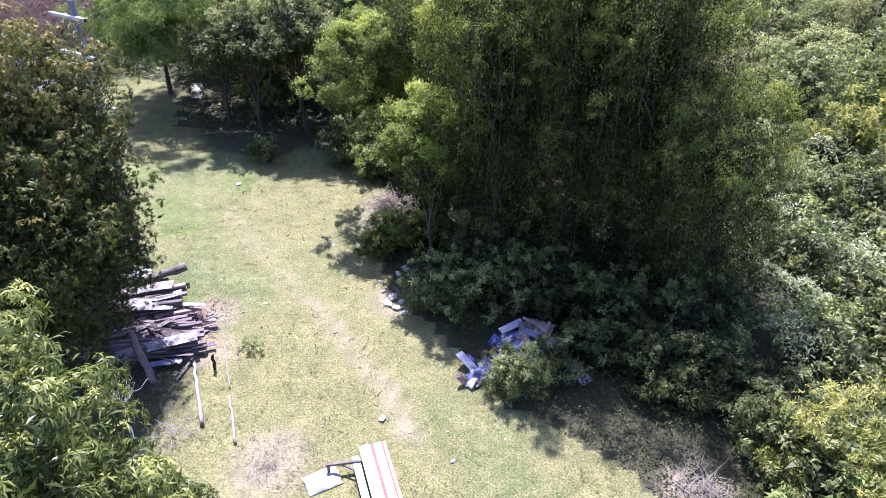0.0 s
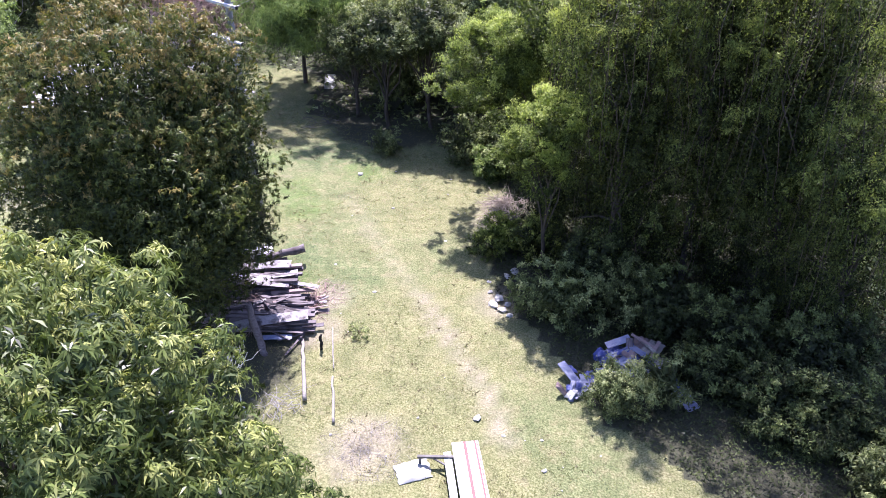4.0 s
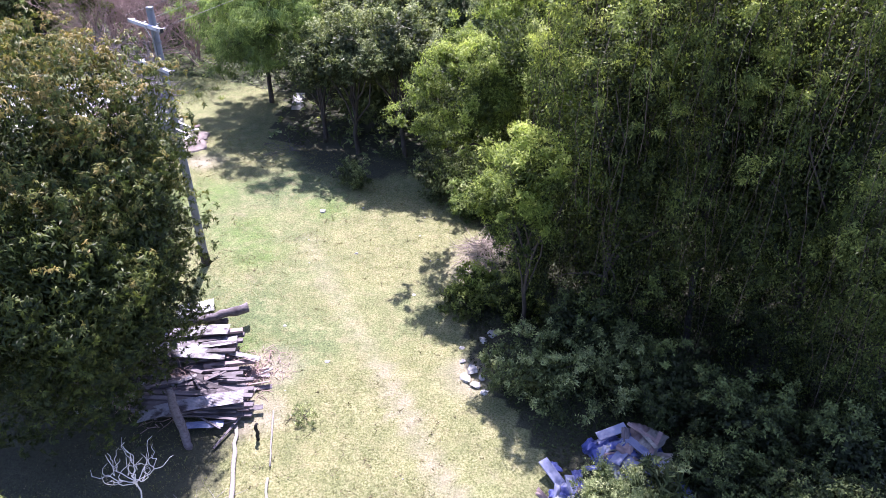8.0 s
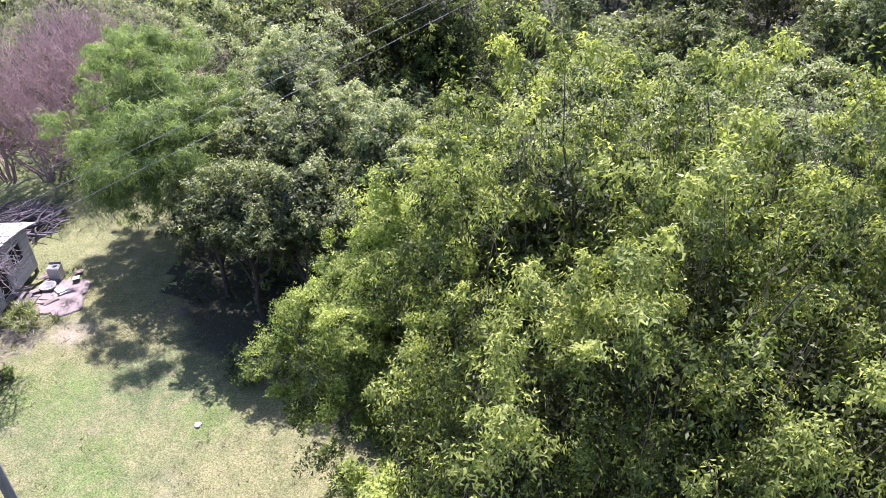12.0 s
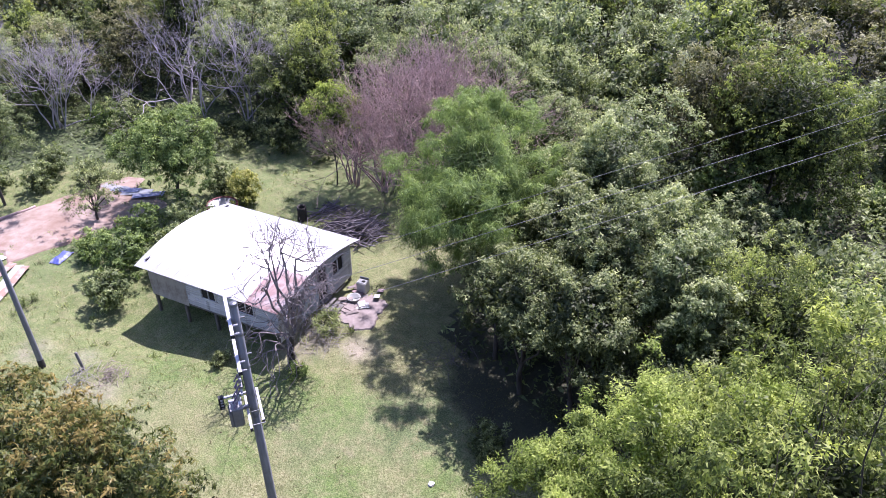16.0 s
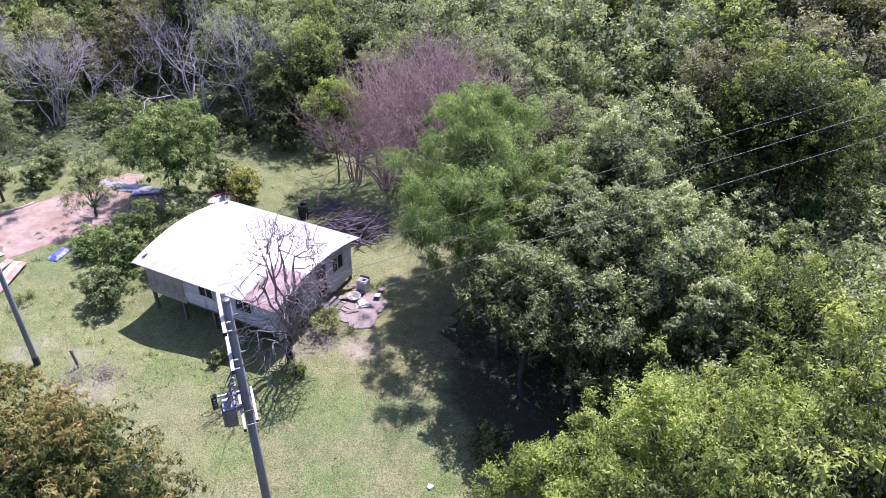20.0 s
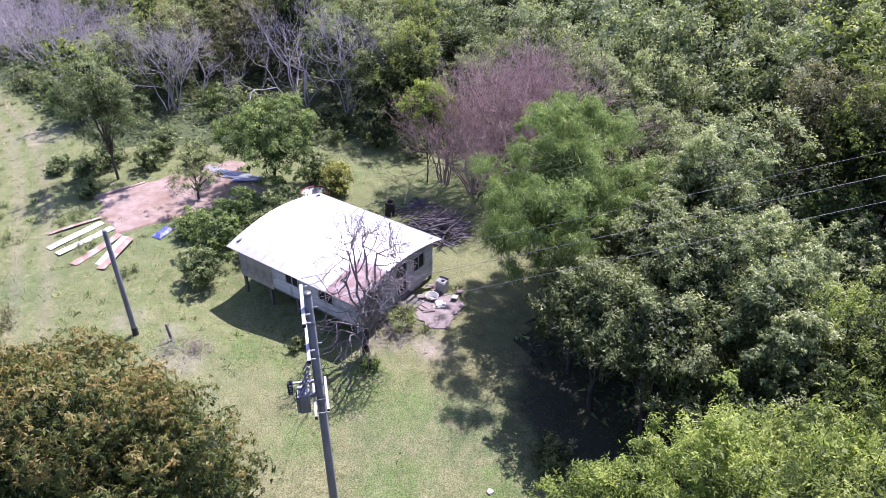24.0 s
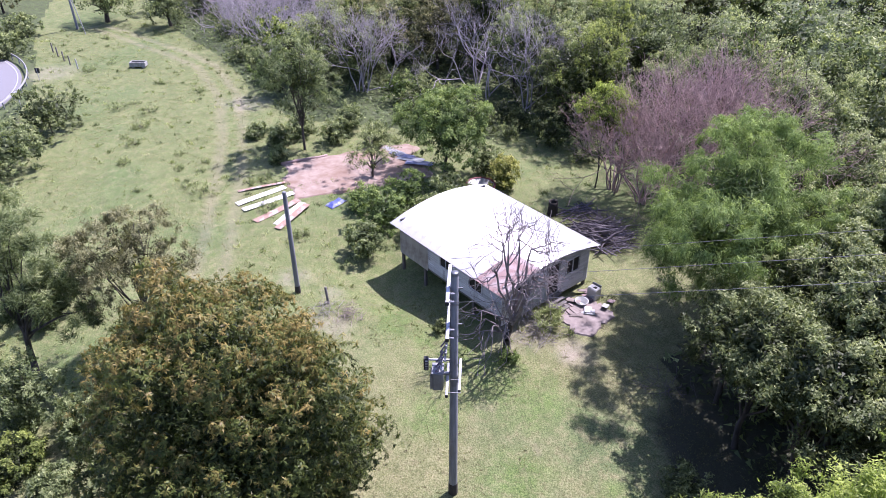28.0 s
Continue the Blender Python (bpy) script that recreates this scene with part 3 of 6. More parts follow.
WHITE = surface("white_enamel", (0.72, 0.72, 0.7), (0.85, 0.85, 0.83), 3, 0.4, stain=(0.5, 0.42, 0.34), stain_scale=2.5, stain_at=(0.62, 0.8), bumps=0.05)
HOUSE_AT, HOUSE_TURN = (-33.89, 41.95), 15.7
U, V = 5.5, 4.4          # half length along the eaves, half span of the bow
EAVE, RISE = 3.1, 0.72
house = empty("house", "weathered timber house on stumps under a bowed white tin roof", "house")
house.matrix_basis = pose(*HOUSE_AT, 0, 0, 0, HOUSE_TURN)


def box_mesh(name, size, mat, at=(0, 0, 0), turn=(0, 0, 0), bevel=0.0):
    """A box with softened edges."""
    bm = bmesh.new()
    bmesh.ops.create_cube(bm, size=1, matrix=pose(*at, *turn) @ Matrix.Diagonal((*size, 1)))
    if bevel:
        bmesh.ops.bevel(bm, geom=bm.edges[:], offset=bevel, segments=1, affect="EDGES")
    me = bpy.data.meshes.new(name)
    bm.to_mesh(me)
    bm.free()
    me.materials.append(mat)
    return me


def bow(v):
    return EAVE + RISE * math.cos(v / V * math.pi / 2) ** 0.9


def corrugated(name, width, line, mat, wave=0.076, depth=0.014, steps=None):
    """A corrugated sheet: width across the waves, bent along a line of (along, z)."""
    nx = steps or int(width / wave * 4)
    xs = np.linspace(-width / 2, width / 2, nx + 1)
    dz = depth * np.sin(xs / wave * 2 * np.pi)
    verts, ny = [], len(line)
    for a, z in line:
        verts += [(x, a, z + q) for x, q in zip(xs, dz)]
    verts += [(x, y, z - 0.006) for x, y, z in verts]
    m, faces = (nx + 1) * ny, []
    for j in range(ny - 1):
        for i in range(nx):
            k = j * (nx + 1) + i
            faces.append((k, k + 1, k + nx + 2, k + nx + 1))
            faces.append((k + m, k + m + nx + 1, k + m + nx + 2, k + m + 1))
    return from_arrays(name, verts, faces, mat, smooth=True)


ROOF_LINE = [(v, bow(v)) for v in np.linspace(-V, V, 15)]
roof = part("roof", box_mesh("roof", (2 * U - 0.4, 0.09, 0.12), TIMBER, (0, 0, bow(0) - 0.1)), house, "bowed roof of corrugated iron sheets")
SHEETS = 14
wide = 2 * U / SHEETS
tin = corrugated("sheet", wide + 0.04, ROOF_LINE, TIN)
half = [q for q in ROOF_LINE if q[0] <= -1.0]
rest = [q for q in ROOF_LINE if q[0] >= -1.3]
for k in range(SHEETS):
    x = -U + wide * (k + 0.5)
    lift = 0.007 * (k % 2)
    if k >= SHEETS - 3:
        part("sheet", corrugated("sheet", wide + 0.04, half, TIN_BLUSH), roof, "roof sheet with a thin pinkish rust bloom").location = (x, 0, lift)
        part("sheet", corrugated("sheet", wide + 0.04, rest, TIN), roof).location = (x, 0, lift + 0.008)
    else:
        part("sheet", tin, roof).location = (x, 0, lift)
FLOOR, WU, WV = 1.0, U - 0.45, V - 0.5
part("floor_frame", box_mesh("floor_frame", (2 * WU - 0.1, 2 * WV - 0.1, 0.18), TIMBER, (0, 0, FLOOR - 0.1)), house)
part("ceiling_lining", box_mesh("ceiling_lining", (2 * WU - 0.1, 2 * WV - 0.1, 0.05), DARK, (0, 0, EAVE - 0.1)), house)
for i in range(5):
    for j in range(4):
        part("stump", box_mesh("stump", (0.2, 0.2, FLOOR + 1.0), STUMP, bevel=0.03), house).location = (-WU + 0.15 + i * (2 * WU - 0.3) / 4, -WV + 0.12 + j * (2 * WV - 0.24) / 3, FLOOR / 2 - 0.6)


def boards(wall, along, length, z0, z1, at, turn, holes=()):
    """Lapped weatherboards on a wall; holes are (from, to, low, high) along the wall and in height."""
    step, z = 0.17, z0
    while z < z1 - 0.02:
        h = min(step, z1 - z)
        runs = [(-length / 2, length / 2)]
        for a, b, lo, hi in holes:
            if z + h > lo and z < hi:
                runs = [q for r in runs for q in ((r[0], min(r[1], a)), (max(r[0], b), r[1])) if q[1] - q[0] > 0.05]
        for a, b in runs:
            m = pose(*at, 0, 0, turn) @ pose((a + b) / 2, 0, z + h / 2, 7, 0, 0)
            ob = part("weatherboard", box_mesh("weatherboard", (b - a - 0.006, 0.022, h + 0.015), BOARD), wall)
            ob.matrix_basis = m
        z += step


def wall_part(name, at, turn, length, z0, z1, label):
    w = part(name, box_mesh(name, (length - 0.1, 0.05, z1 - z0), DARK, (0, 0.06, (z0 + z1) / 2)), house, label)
    w.matrix_basis = pose(*at, 0, 0, 0, turn)
    return w


def window(wall, x, z, w, h, broken=False):
    fr = part("window", box_mesh("window", (w, 0.03, h), DARK, (x, 0.02, z)), wall, "window in a timber frame, its unlit inside painted as a black panel")
    for dx, dz, sx, sz in ((0, h / 2, w + 0.16, 0.08), (0, -h / 2, w + 0.2, 0.08), (-w / 2, 0, 0.08, h), (w / 2, 0, 0.08, h), (0, 0, 0.05, h)):
        part("frame", box_mesh("frame", (sx, 0.07, sz), BOARD, (x + dx, -0.03, z + dz), bevel=0.006), fr)
    return fr


front = wall_part("front_wall", (0, -WV), 0, 2 * WU, FLOOR, EAVE - 0.05, "front wall of weathered boards and stained sheets")
boards(front, "u", 2 * WU - 3.0, FLOOR, EAVE - 0.05, (1.5, 0, 0), 0, ((-2.2, -1.1, 1.9, 2.7), (0.6, 1.8, 1.8, 2.8)))
window(front, 1.5 - 1.65, 2.3, 1.1, 0.8)
window(front, 1.5 + 1.2, 2.3, 1.2, 1.0)
for k in range(4):
    s = part("wall_sheet", corrugated("wall_sheet", 0.78, [(0, 0), (0, EAVE - FLOOR + 0.25)], SHEET_WALL), front, "stained upright wall sheet")
    s.data.transform(Matrix.Identity(4))
    s.matrix_basis = pose(-WU + 0.4 + k * 0.76, -0.03 - 0.012 * (k % 2), FLOOR - 0.2)
end = wall_part("end_wall", (WU, 0), 90, 2 * WV, 0.5, EAVE + 0.25, "end wall of grey boards with a doorway and a window")
boards(end, "v", 2 * WV, 0.45, EAVE + 0.3, (0, 0, 0), 0, ((0.0, 1.0, 0.9, 2.95), (1.7, 2.9, 1.7, 2.8), (-2.8, -1.6, 1.8, 2.8)))
part("doorway", box_mesh("doorway", (1.0, 0.03, 2.05), DARK, (0.5, 0.02, 1.93)), end, "doorway with its unlit inside painted as a black panel")
for dx in (-0.04, 1.04):
    part("door_post", box_mesh("door_post", (0.09, 0.08, 2.1), BOARD, (dx, -0.04, 1.95), bevel=0.008), end)
window(end, 2.3, 2.25, 1.2, 1.1)
window(end, -2.2, 2.3, 1.2, 1.0)
back = wall_part("back_wall", (0, WV), 180, 2 * WU, FLOOR, EAVE - 0.05, "back wall of weathered boards")
boards(back, "u", 2 * WU, FLOOR, EAVE - 0.05, (0, 0, 0), 0)
side = wall_part("side_wall", (-WU, 0), -90, 2 * WV, FLOOR, EAVE + 0.25, "side wall of weathered boards")
boards(side, "v", 2 * WV, FLOOR, EAVE + 0.3, (0, 0, 0), 0)
for sx, wall in ((1, end), (-1, side)):
    gable = [(v, bow(v) - 0.08) for v in np.linspace(-WV, WV, 9)]
    vs = [(sx * v, 0, EAVE + 0.15) for v, z in gable] + [(sx * v, 0, z) for v, z in gable]
    vs += [(x, 0.04, z) for x, y, z in vs]
    fs = []
    for k in range(8):
        fs += [(k, k + 1, k + 10, k + 9), (k + 18, k + 27, k + 28, k + 19)]
    part("gable", from_arrays("gable", vs, fs, BOARD), wall)
for k in range(4):
    part("step", box_mesh("step", (0.3, 1.1, 0.06), TIMBER, (WU + 0.25 + 0.27 * k, 0.5, 0.78 - 0.18 * k), bevel=0.01), house)


# ---- power poles and wires ----
POLE_WOOD = surface("pole_timber", (0.28, 0.29, 0.31), (0.52, 0.53, 0.56), 4, 0.85, stretch=(1.5, 1.5, 0.15), stain=(0.16, 0.14, 0.12), stain_scale=1.2, stain_at=(0.55, 0.8), bumps=0.5)
POLE_FOOT = surface("pole_foot", (0.06, 0.05, 0.045), (0.13, 0.11, 0.1), 5, 0.9, stretch=(1, 1, 0.3))
ARM = surface("painted_crossarm", (0.85, 0.85, 0.95), (1.15, 1.15, 1.25), 4, 0.7, stain=(0.4, 0.38, 0.38), stain_scale=2, bumps=0.2)
STEEL = surface("galvanised_steel", (0.35, 0.36, 0.38), (0.55, 0.56, 0.58), 6, 0.45, 0.7, bumps=0.1)
CERAMIC = surface("insulator", (0.6, 0.6, 0.66), (0.75, 0.75, 0.8), 4, 0.25, bumps=0.05)
GREY_BOX = surface("transformer_grey", (0.36, 0.37, 0.4), (0.5, 0.51, 0.54), 4, 0.55, 0.2, bumps=0.1)
VIOLET = surface("faded_fuse_tube", (0.3, 0.22, 0.42), (0.5, 0.42, 0.62), 4, 0.5, bumps=0.1)
RUBBER = surface("black_rubber", (0.03, 0.03, 0.032), (0.07, 0.07, 0.075), 5, 0.8, bumps=0.2)
WIRE = surface("wire", (0.2, 0.2, 0.21), (0.4, 0.4, 0.42), 4, 0.5, 0.6, bumps=0.0)


def lathe(name, profile, mat, sides=10):
    """A turned body from (radius, z) pairs."""
    ang = np.linspace(0, 2 * np.pi, sides, endpoint=False)
    v = [(r * math.cos(a), r * math.sin(a), z) for r, z in profile for a in ang]
    f = [(k * sides + i, k * sides + (i + 1) % sides, (k + 1) * sides + (i + 1) % sides, (k + 1) * sides + i) for k in range(len(profile) - 1) for i in range(sides)]
    me = from_arrays(name, v, f, mat, smooth=False)
    return me


POLE = (-18.5, 32.05)
ALONG = Vector((0.5, 0.866, 0)).normalized()
ARM_TURN = -27
pole = empty("power_pole", "tall grey timber power pole with two pale crossarms", "power pole")
pole.matrix_basis = pose(*POLE, 0, 0, 0, ARM_TURN)
part("shaft", lathe("shaft", [(0.2, -0.2), (0.2, 0.9), (0.15, 12.55), (0.13, 12.6), (0.0, 12.62)], POLE_WOOD, 9), pole)
part("foot", lathe("foot", [(0.225, -0.2), (0.222, 0.62), (0.205, 0.7)], POLE_FOOT, 9), pole)
part("cap", lathe("cap", [(0.152, 12.5), (0.152, 12.61), (0.135, 12.635), (0.0, 12.64)], STEEL, 9), pole)
insulator = lathe("insulator", [(0.02, -0.08), (0.02, 0.06), (0.06, 0.07), (0.045, 0.12), (0.065, 0.14), (0.045, 0.19), (0.05, 0.22), (0.0, 0.24)], CERAMIC, 8)
strain = lathe("insulator", [(0.0, 0.0), (0.045, 0.02), (0.03, 0.06), (0.05, 0.09), (0.03, 0.13), (0.045, 0.16), (0.0, 0.2)], CERAMIC, 8)
for z, length, dy in ((11.9, 2.5, -0.24), (10.15, 2.5, -0.24)):
    arm = part("crossarm", box_mesh("crossarm", (length, 0.13, 0.15), ARM, (-0.25, dy, z), bevel=0.012), pole)
    part("end_plate", box_mesh("end_plate", (0.03, 0.14, 0.16), RUBBER, (-0.25 + length / 2 + 0.016, dy, z), bevel=0.004), arm, "black end plate")
    part("crossarm_bolt", box_mesh("crossarm_bolt", (0.05, 0.66, 0.05), STEEL, (0, -0.02, z)), arm)
    for x in (-1.38, -0.55, 0.4, 0.9):
        part("insulator", strain, arm).matrix_basis = pose(x, dy + 0.07, z + 0.02, -90, 0, 0)
    for sx in (-1, 1):
        part("brace", box_mesh("brace", (0.62, 0.02, 0.04), STEEL, (sx * 0.27, dy * 0.75, z - 0.28), (0, -sx * 45, 0)), arm)
for side, dx in ((-0.25, 0.3), (0.25, 0.0)):
    bearer = part("platform", box_mesh("platform", (1.9, 0.1, 0.14), ARM, (dx, side, 7.45), bevel=0.01), pole, "pale timber bearer")
    part("end_plate", box_mesh("end_plate", (0.03, 0.11, 0.15), RUBBER, (dx + 0.967, side, 7.45), bevel=0.004), bearer, "black end plate")
part("tie_rod", box_mesh("tie_rod", (0.03, 0.62, 0.03), STEEL, (1.05, 0.0, 7.46)), pole)
part("tie_rod", box_mesh("tie_rod", (0.03, 0.62, 0.03), STEEL, (0.35, 0.0, 7.5)), pole)
tank = part("transformer", box_mesh("transformer", (0.62, 0.44, 0.95), GREY_BOX, (0, 0, 7.35), bevel=0.06), pole, "grey transformer tank")
tank.location = (0.1, -0.66, 0)
part("tank_lid", box_mesh("tank_lid", (0.68, 0.5, 0.05), GREY_BOX, (0, 0, 7.85), bevel=0.012), tank)
part("tank_bracket", box_mesh("tank_bracket", (0.12, 0.4, 0.1), STEEL, (0, 0.34, 7.6)), tank)
for k in range(5):
    part("cooling_fin", box_mesh("cooling_fin", (0.03, 0.1, 0.7), GREY_BOX, (-0.24 + 0.12 * k, -0.26, 7.3), bevel=0.004), tank)
for sx in (-0.2, 0.0, 0.2):
    part("bushing", insulator, tank).location = (sx, 0.05, 7.96)
for k, (z, y, turn) in enumerate(((8.75, -0.34, 0), (8.3, -0.5, 0), (9.2, -0.3, 0))):
    fuse = part("fuse_holder", box_mesh("fuse_holder", (0.95 - 0.15 * k, 0.08, 0.09), ARM, (0.15 + 0.12 * k, y, z), bevel=0.008), pole)
    for x in (-0.2, 0.1, 0.4):
        part("insulator", insulator, fuse).location = (x + 0.08 * k, y, z + 0.09)
        part("fuse_tube", tubes("fuse_tube", [(np.array([x + 0.08 * k, y - 0.06, z + 0.02]), np.array([x + 0.08 * k, y - 0.24, z - 0.3]), 0.03, 0.03)], VIOLET, 6), fuse, "faded purple fuse tube")
part("fuse_arm", box_mesh("fuse_arm", (0.08, 0.95, 0.08), ARM, (-0.15, -0.62, 8.12), bevel=0.008), pole)
switch = part("switch_box", box_mesh("switch_box", (0.22, 0.2, 0.62), RUBBER, (-0.15, -1.16, 7.9), bevel=0.02), pole, "black switch box with pale labels")
for k in range(4):
    part("label_plate", box_mesh("label_plate", (0.012, 0.1, 0.08), ARM, (-0.034, -1.14, 7.68 + 0.14 * k)), switch)
for z in (8.1, 9.6, 11.2):
    part("band", lathe("band", [(0.19, z - 0.03), (0.19, z + 0.03)], STEEL, 9), pole)
part("cable", tubes("cable", [(np.array([0.12, -0.17, 7.6]), np.array([0.12, -0.15, 11.6]), 0.018, 0.018)], WIRE, 5), pole)


def wire(points, name="power_line", label="thin sagging power line", r=0.008):
    cu = bpy.data.curves.new(name, "CURVE")
    cu.dimensions, cu.bevel_depth, cu.bevel_resolution = "3D", r, 1
    sp = cu.splines.new("POLY")
    sp.points.add(len(points) - 1)
    for q, p in zip(sp.points, points):
        q.co = (*p, 1)
    cu.materials.append(WIRE)
    return tagged(new(name, cu), label, "power line", "power lines")


def sag(a, b, drop, n=40):
    return [tuple(Vector(a).lerp(Vector(b), k / n) - Vector((0, 0, drop * 4 * (k / n) * (1 - k / n)))) for k in range(n + 1)]


across = Vector((ALONG.y, -ALONG.x, 0))
for off in (-1.75, -0.3, 1.15):
    a = Vector((*POLE, 12.05)) + Vector((0.891, -0.454, 0)) * off - ALONG * 0.2
    wire(sag(a, a + ALONG * 100 + across * off * 0.5 + Vector((0, 0, 16.2)), 0.5), r=0.008)
pole_two = empty("stay_pole", "plain grey timber pole without crossarms", "pole", at=(-37.1, 29.3, 0))
part("shaft", lathe("shaft", [(0.17, -0.2), (0.165, 0.8), (0.135, 7.4), (0.12, 7.45), (0.0, 7.47)], POLE_WOOD, 9), pole_two)
part("foot", lathe("foot", [(0.19, -0.2), (0.185, 0.45), (0.175, 0.5)], POLE_FOOT, 9), pole_two)
a = Vector((*POLE, 10.3)) - across * 0.4 - ALONG * 0.2
wire(sag(a, (-29.3, 40.0, 3.9), 0.5), label="slack service wire to the house")


# ---- trees of the clearing ----
tree("mango_tree", "broad dark mango tree with bronze new leaves on top", "tree", (-18.3, 23.3, 0),
     [(-0.2, -0.6, 9.1, 3.74, 3.81, 5.2), (1.13, 0.39, 7.2, 3.36, 3.35, 4.3), (-1.43, -1.68, 7.4, 3.36, 3.35, 4.6), (1.13, -2.22, 6.4, 3.74, 3.35, 4.2), (-1.34, 1.56, 6.0, 3.65, 3.35, 4.0), (2.27, -0.42, 5.0, 2.3, 2.6, 3.2), (0.37, -2.22, 3.4, 3.65, 2.98, 2.8), (-1.72, 0.84, 3.6, 3.46, 3.35, 3.0), (2.93, -1.68, 3.9, 1.63, 2.05, 1.8), (2.84, 0.84, 6.4, 1.44, 1.86, 2.3), (-3.05, -0.96, 4.6, 2.5, 2.6, 3.2), (-1.81, 0.03, 9.4, 2.78, 2.98, 3.6), (1.7, 1.5, 9.3, 2.3, 2.3, 3.3), (3.0, 0.9, 7.2, 2.0, 2.0, 2.8), (3.0, -0.6, 4.8, 2.0, 2.0, 2.4), (2.6, 2.9, 10.0, 1.5, 1.6, 2.5)],
     11, LEAF_MANGO_RED, 1500, 12, 0.165, radius=0.42, whorls=11, wide=0.27, spread=0.62, droop=0.7, top=0.85, fill=0.62)
tree("mango_tree", "mango tree with fresh green drooping leaf clusters", "tree", (-9.6, 7.2, 0),
     [(-0.6, 0, 9.7, 3.8, 4.0, 4.4), (0.8, 0.5, 7.9, 3.4, 3.4, 4.0), (-2.4, 1.5, 8.5, 3.7, 3.5, 4.1), (0.4, -2.2, 8.6, 3.6, 3.4, 4.1), (1.9, 1.7, 5.6, 2.7, 2.6, 2.8), (2.4, 0.4, 7.0, 2.5, 2.6, 2.8), (-0.6, 2.9, 9.6, 2.1, 2.1, 2.2)],
     12, LEAF_MANGO, 560, 12, 0.225, radius=0.4, whorls=13, wide=0.2, inner=0.66, spread=0.5, droop=0.65, top=0.4, fill=0.3)
tree("broadleaf_tree", "yellow-green broadleaf tree at the edge of the wood", "tree", (-4.3, 36.9, 0),
     [(0.2, 0.4, 10.6, 3.2, 3.1, 3.2), (-1.7, -0.9, 8.8, 2.2, 2.1, 2.0), (1.4, -1.4, 10.4, 2.6, 2.4, 2.8), (-3.2, -0.6, 6.8, 1.8, 1.8, 1.5), (-0.8, -2.4, 7.4, 2.0, 1.8, 2.0), (1.9, 1.8, 10.6, 2.8, 2.8, 3.2), (-1.6, 0.6, 6.0, 2.2, 2.0, 1.8)],
     13, LEAF_LIME, 470, 250, 0.125, radius=0.22, base=(1.4, 3.0, -0.15), wide=0.42, inner=0.6, spread=0.5, top=0.6, flat=1.3, droop=0.1, slim=True, carve=2.0, core=1.8, fill=0.1, relief=0.7)
tree("broadleaf_tree", "slender yellow-green tree leaning out of the vine wall", "tree", (-2.3, 30.0, 0),
     [(0, -0.3, 8.3, 1.7, 1.6, 1.2), (-1.2, 0.6, 7.0, 1.4, 1.4, 1.0), (1.1, 0.0, 7.6, 1.2, 1.2, 1.0), (-0.3, -0.9, 6.4, 1.3, 1.2, 0.9)],
     14, LEAF_LIME, 150, 230, 0.125, radius=0.1, tips=9, wide=0.42, inner=0.6, spread=0.45, top=0.6, flat=1.3, droop=0.1, slim=True, carve=2.0, core=1.8, fill=0.1, relief=0.6)
VINE_STEM = surface("dead_vine_stem", (0.12, 0.085, 0.065), (0.36, 0.27, 0.21), 8, 0.85, bumps=0.2)
VINES = "tall trees smothered in vines"


def vine_tree(label, at, h, r, seed, leaf_size, clumps, per, strings, hang, mat=LEAF_VINE, group=VINES, stems=80, fill=0.14):
    """A tall tree so overgrown that its vines make one steep wall from the crown down to the ground."""
    rng = np.random.default_rng(seed + 40)
    lobes = [(0, -r * 0.25, h - r * 0.7, r * 0.95, r * 0.9, r * 0.7), (-r * 0.45, 0, h - r * 1.3, r * 0.75, r * 0.8, r * 0.8), (r * 0.5, 0, h - r * 1.2, r * 0.7, r * 0.75, r * 0.8),
             (0, 0.2 * r, h * 0.55, r * 0.9, r * 0.8, h * 0.27), (-r * 0.3, 0.15 * r, h * 0.28, r * 0.8, r * 0.8, h * 0.29), (r * 0.35, 0.2 * r, h * 0.28, r * 0.85, r * 0.8, h * 0.29)]
    for _ in range(4):
        a, q = rng.uniform(0, 6.28), rng.uniform(0.22, 0.32) * r
        lobes.append((math.cos(a) * r * 0.8, math.sin(a) * r * 0.75, rng.uniform(0.35, 0.85) * h, q * 1.3, q * 1.3, q * 2.2))
    vine = tree("vine_covered_tree", label, "tree", at, lobes, seed, mat, clumps, per, leaf_size, radius=0.13, wide=0.42, inner=0.6, spread=0.5, fill=fill, droop=0.9, top=0.75, group=group, flat=0.3, low=-0.95, slim=True, carve=2.0, core=2.1, relief=0.7)
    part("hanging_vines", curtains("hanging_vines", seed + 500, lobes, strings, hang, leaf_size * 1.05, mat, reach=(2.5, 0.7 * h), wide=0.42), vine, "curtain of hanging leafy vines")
    if stems:
        tagged(part("dead_vine", hanging_stems("dead_vine", seed + 700, lobes[:4], stems, VINE_STEM), vine), "dead brown hanging vine stems", kind="stuff")
    return vine


for x, y, h, r, seed in ((1.0, 30.6, 16.4, 2.9, 21), (4.7, 30.9, 18.6, 3.2, 22), (8.0, 29.6, 17.6, 2.8, 23), (10.5, 28.0, 11.4, 2.5, 29), (0.9, 35.6, 19.8, 3.8, 24), (5.2, 35.8, 19.4, 3.4, 26), (7.9, 34.6, 17.4, 2.7, 30)):
    near = y < 33
    vine_tree("tall tree smothered in hanging dark green vines", (x, y, 0), h, r, seed, 0.115 if near else 0.13, 330, (230 if h > 12 else 120) if near else 215, 190, 100)
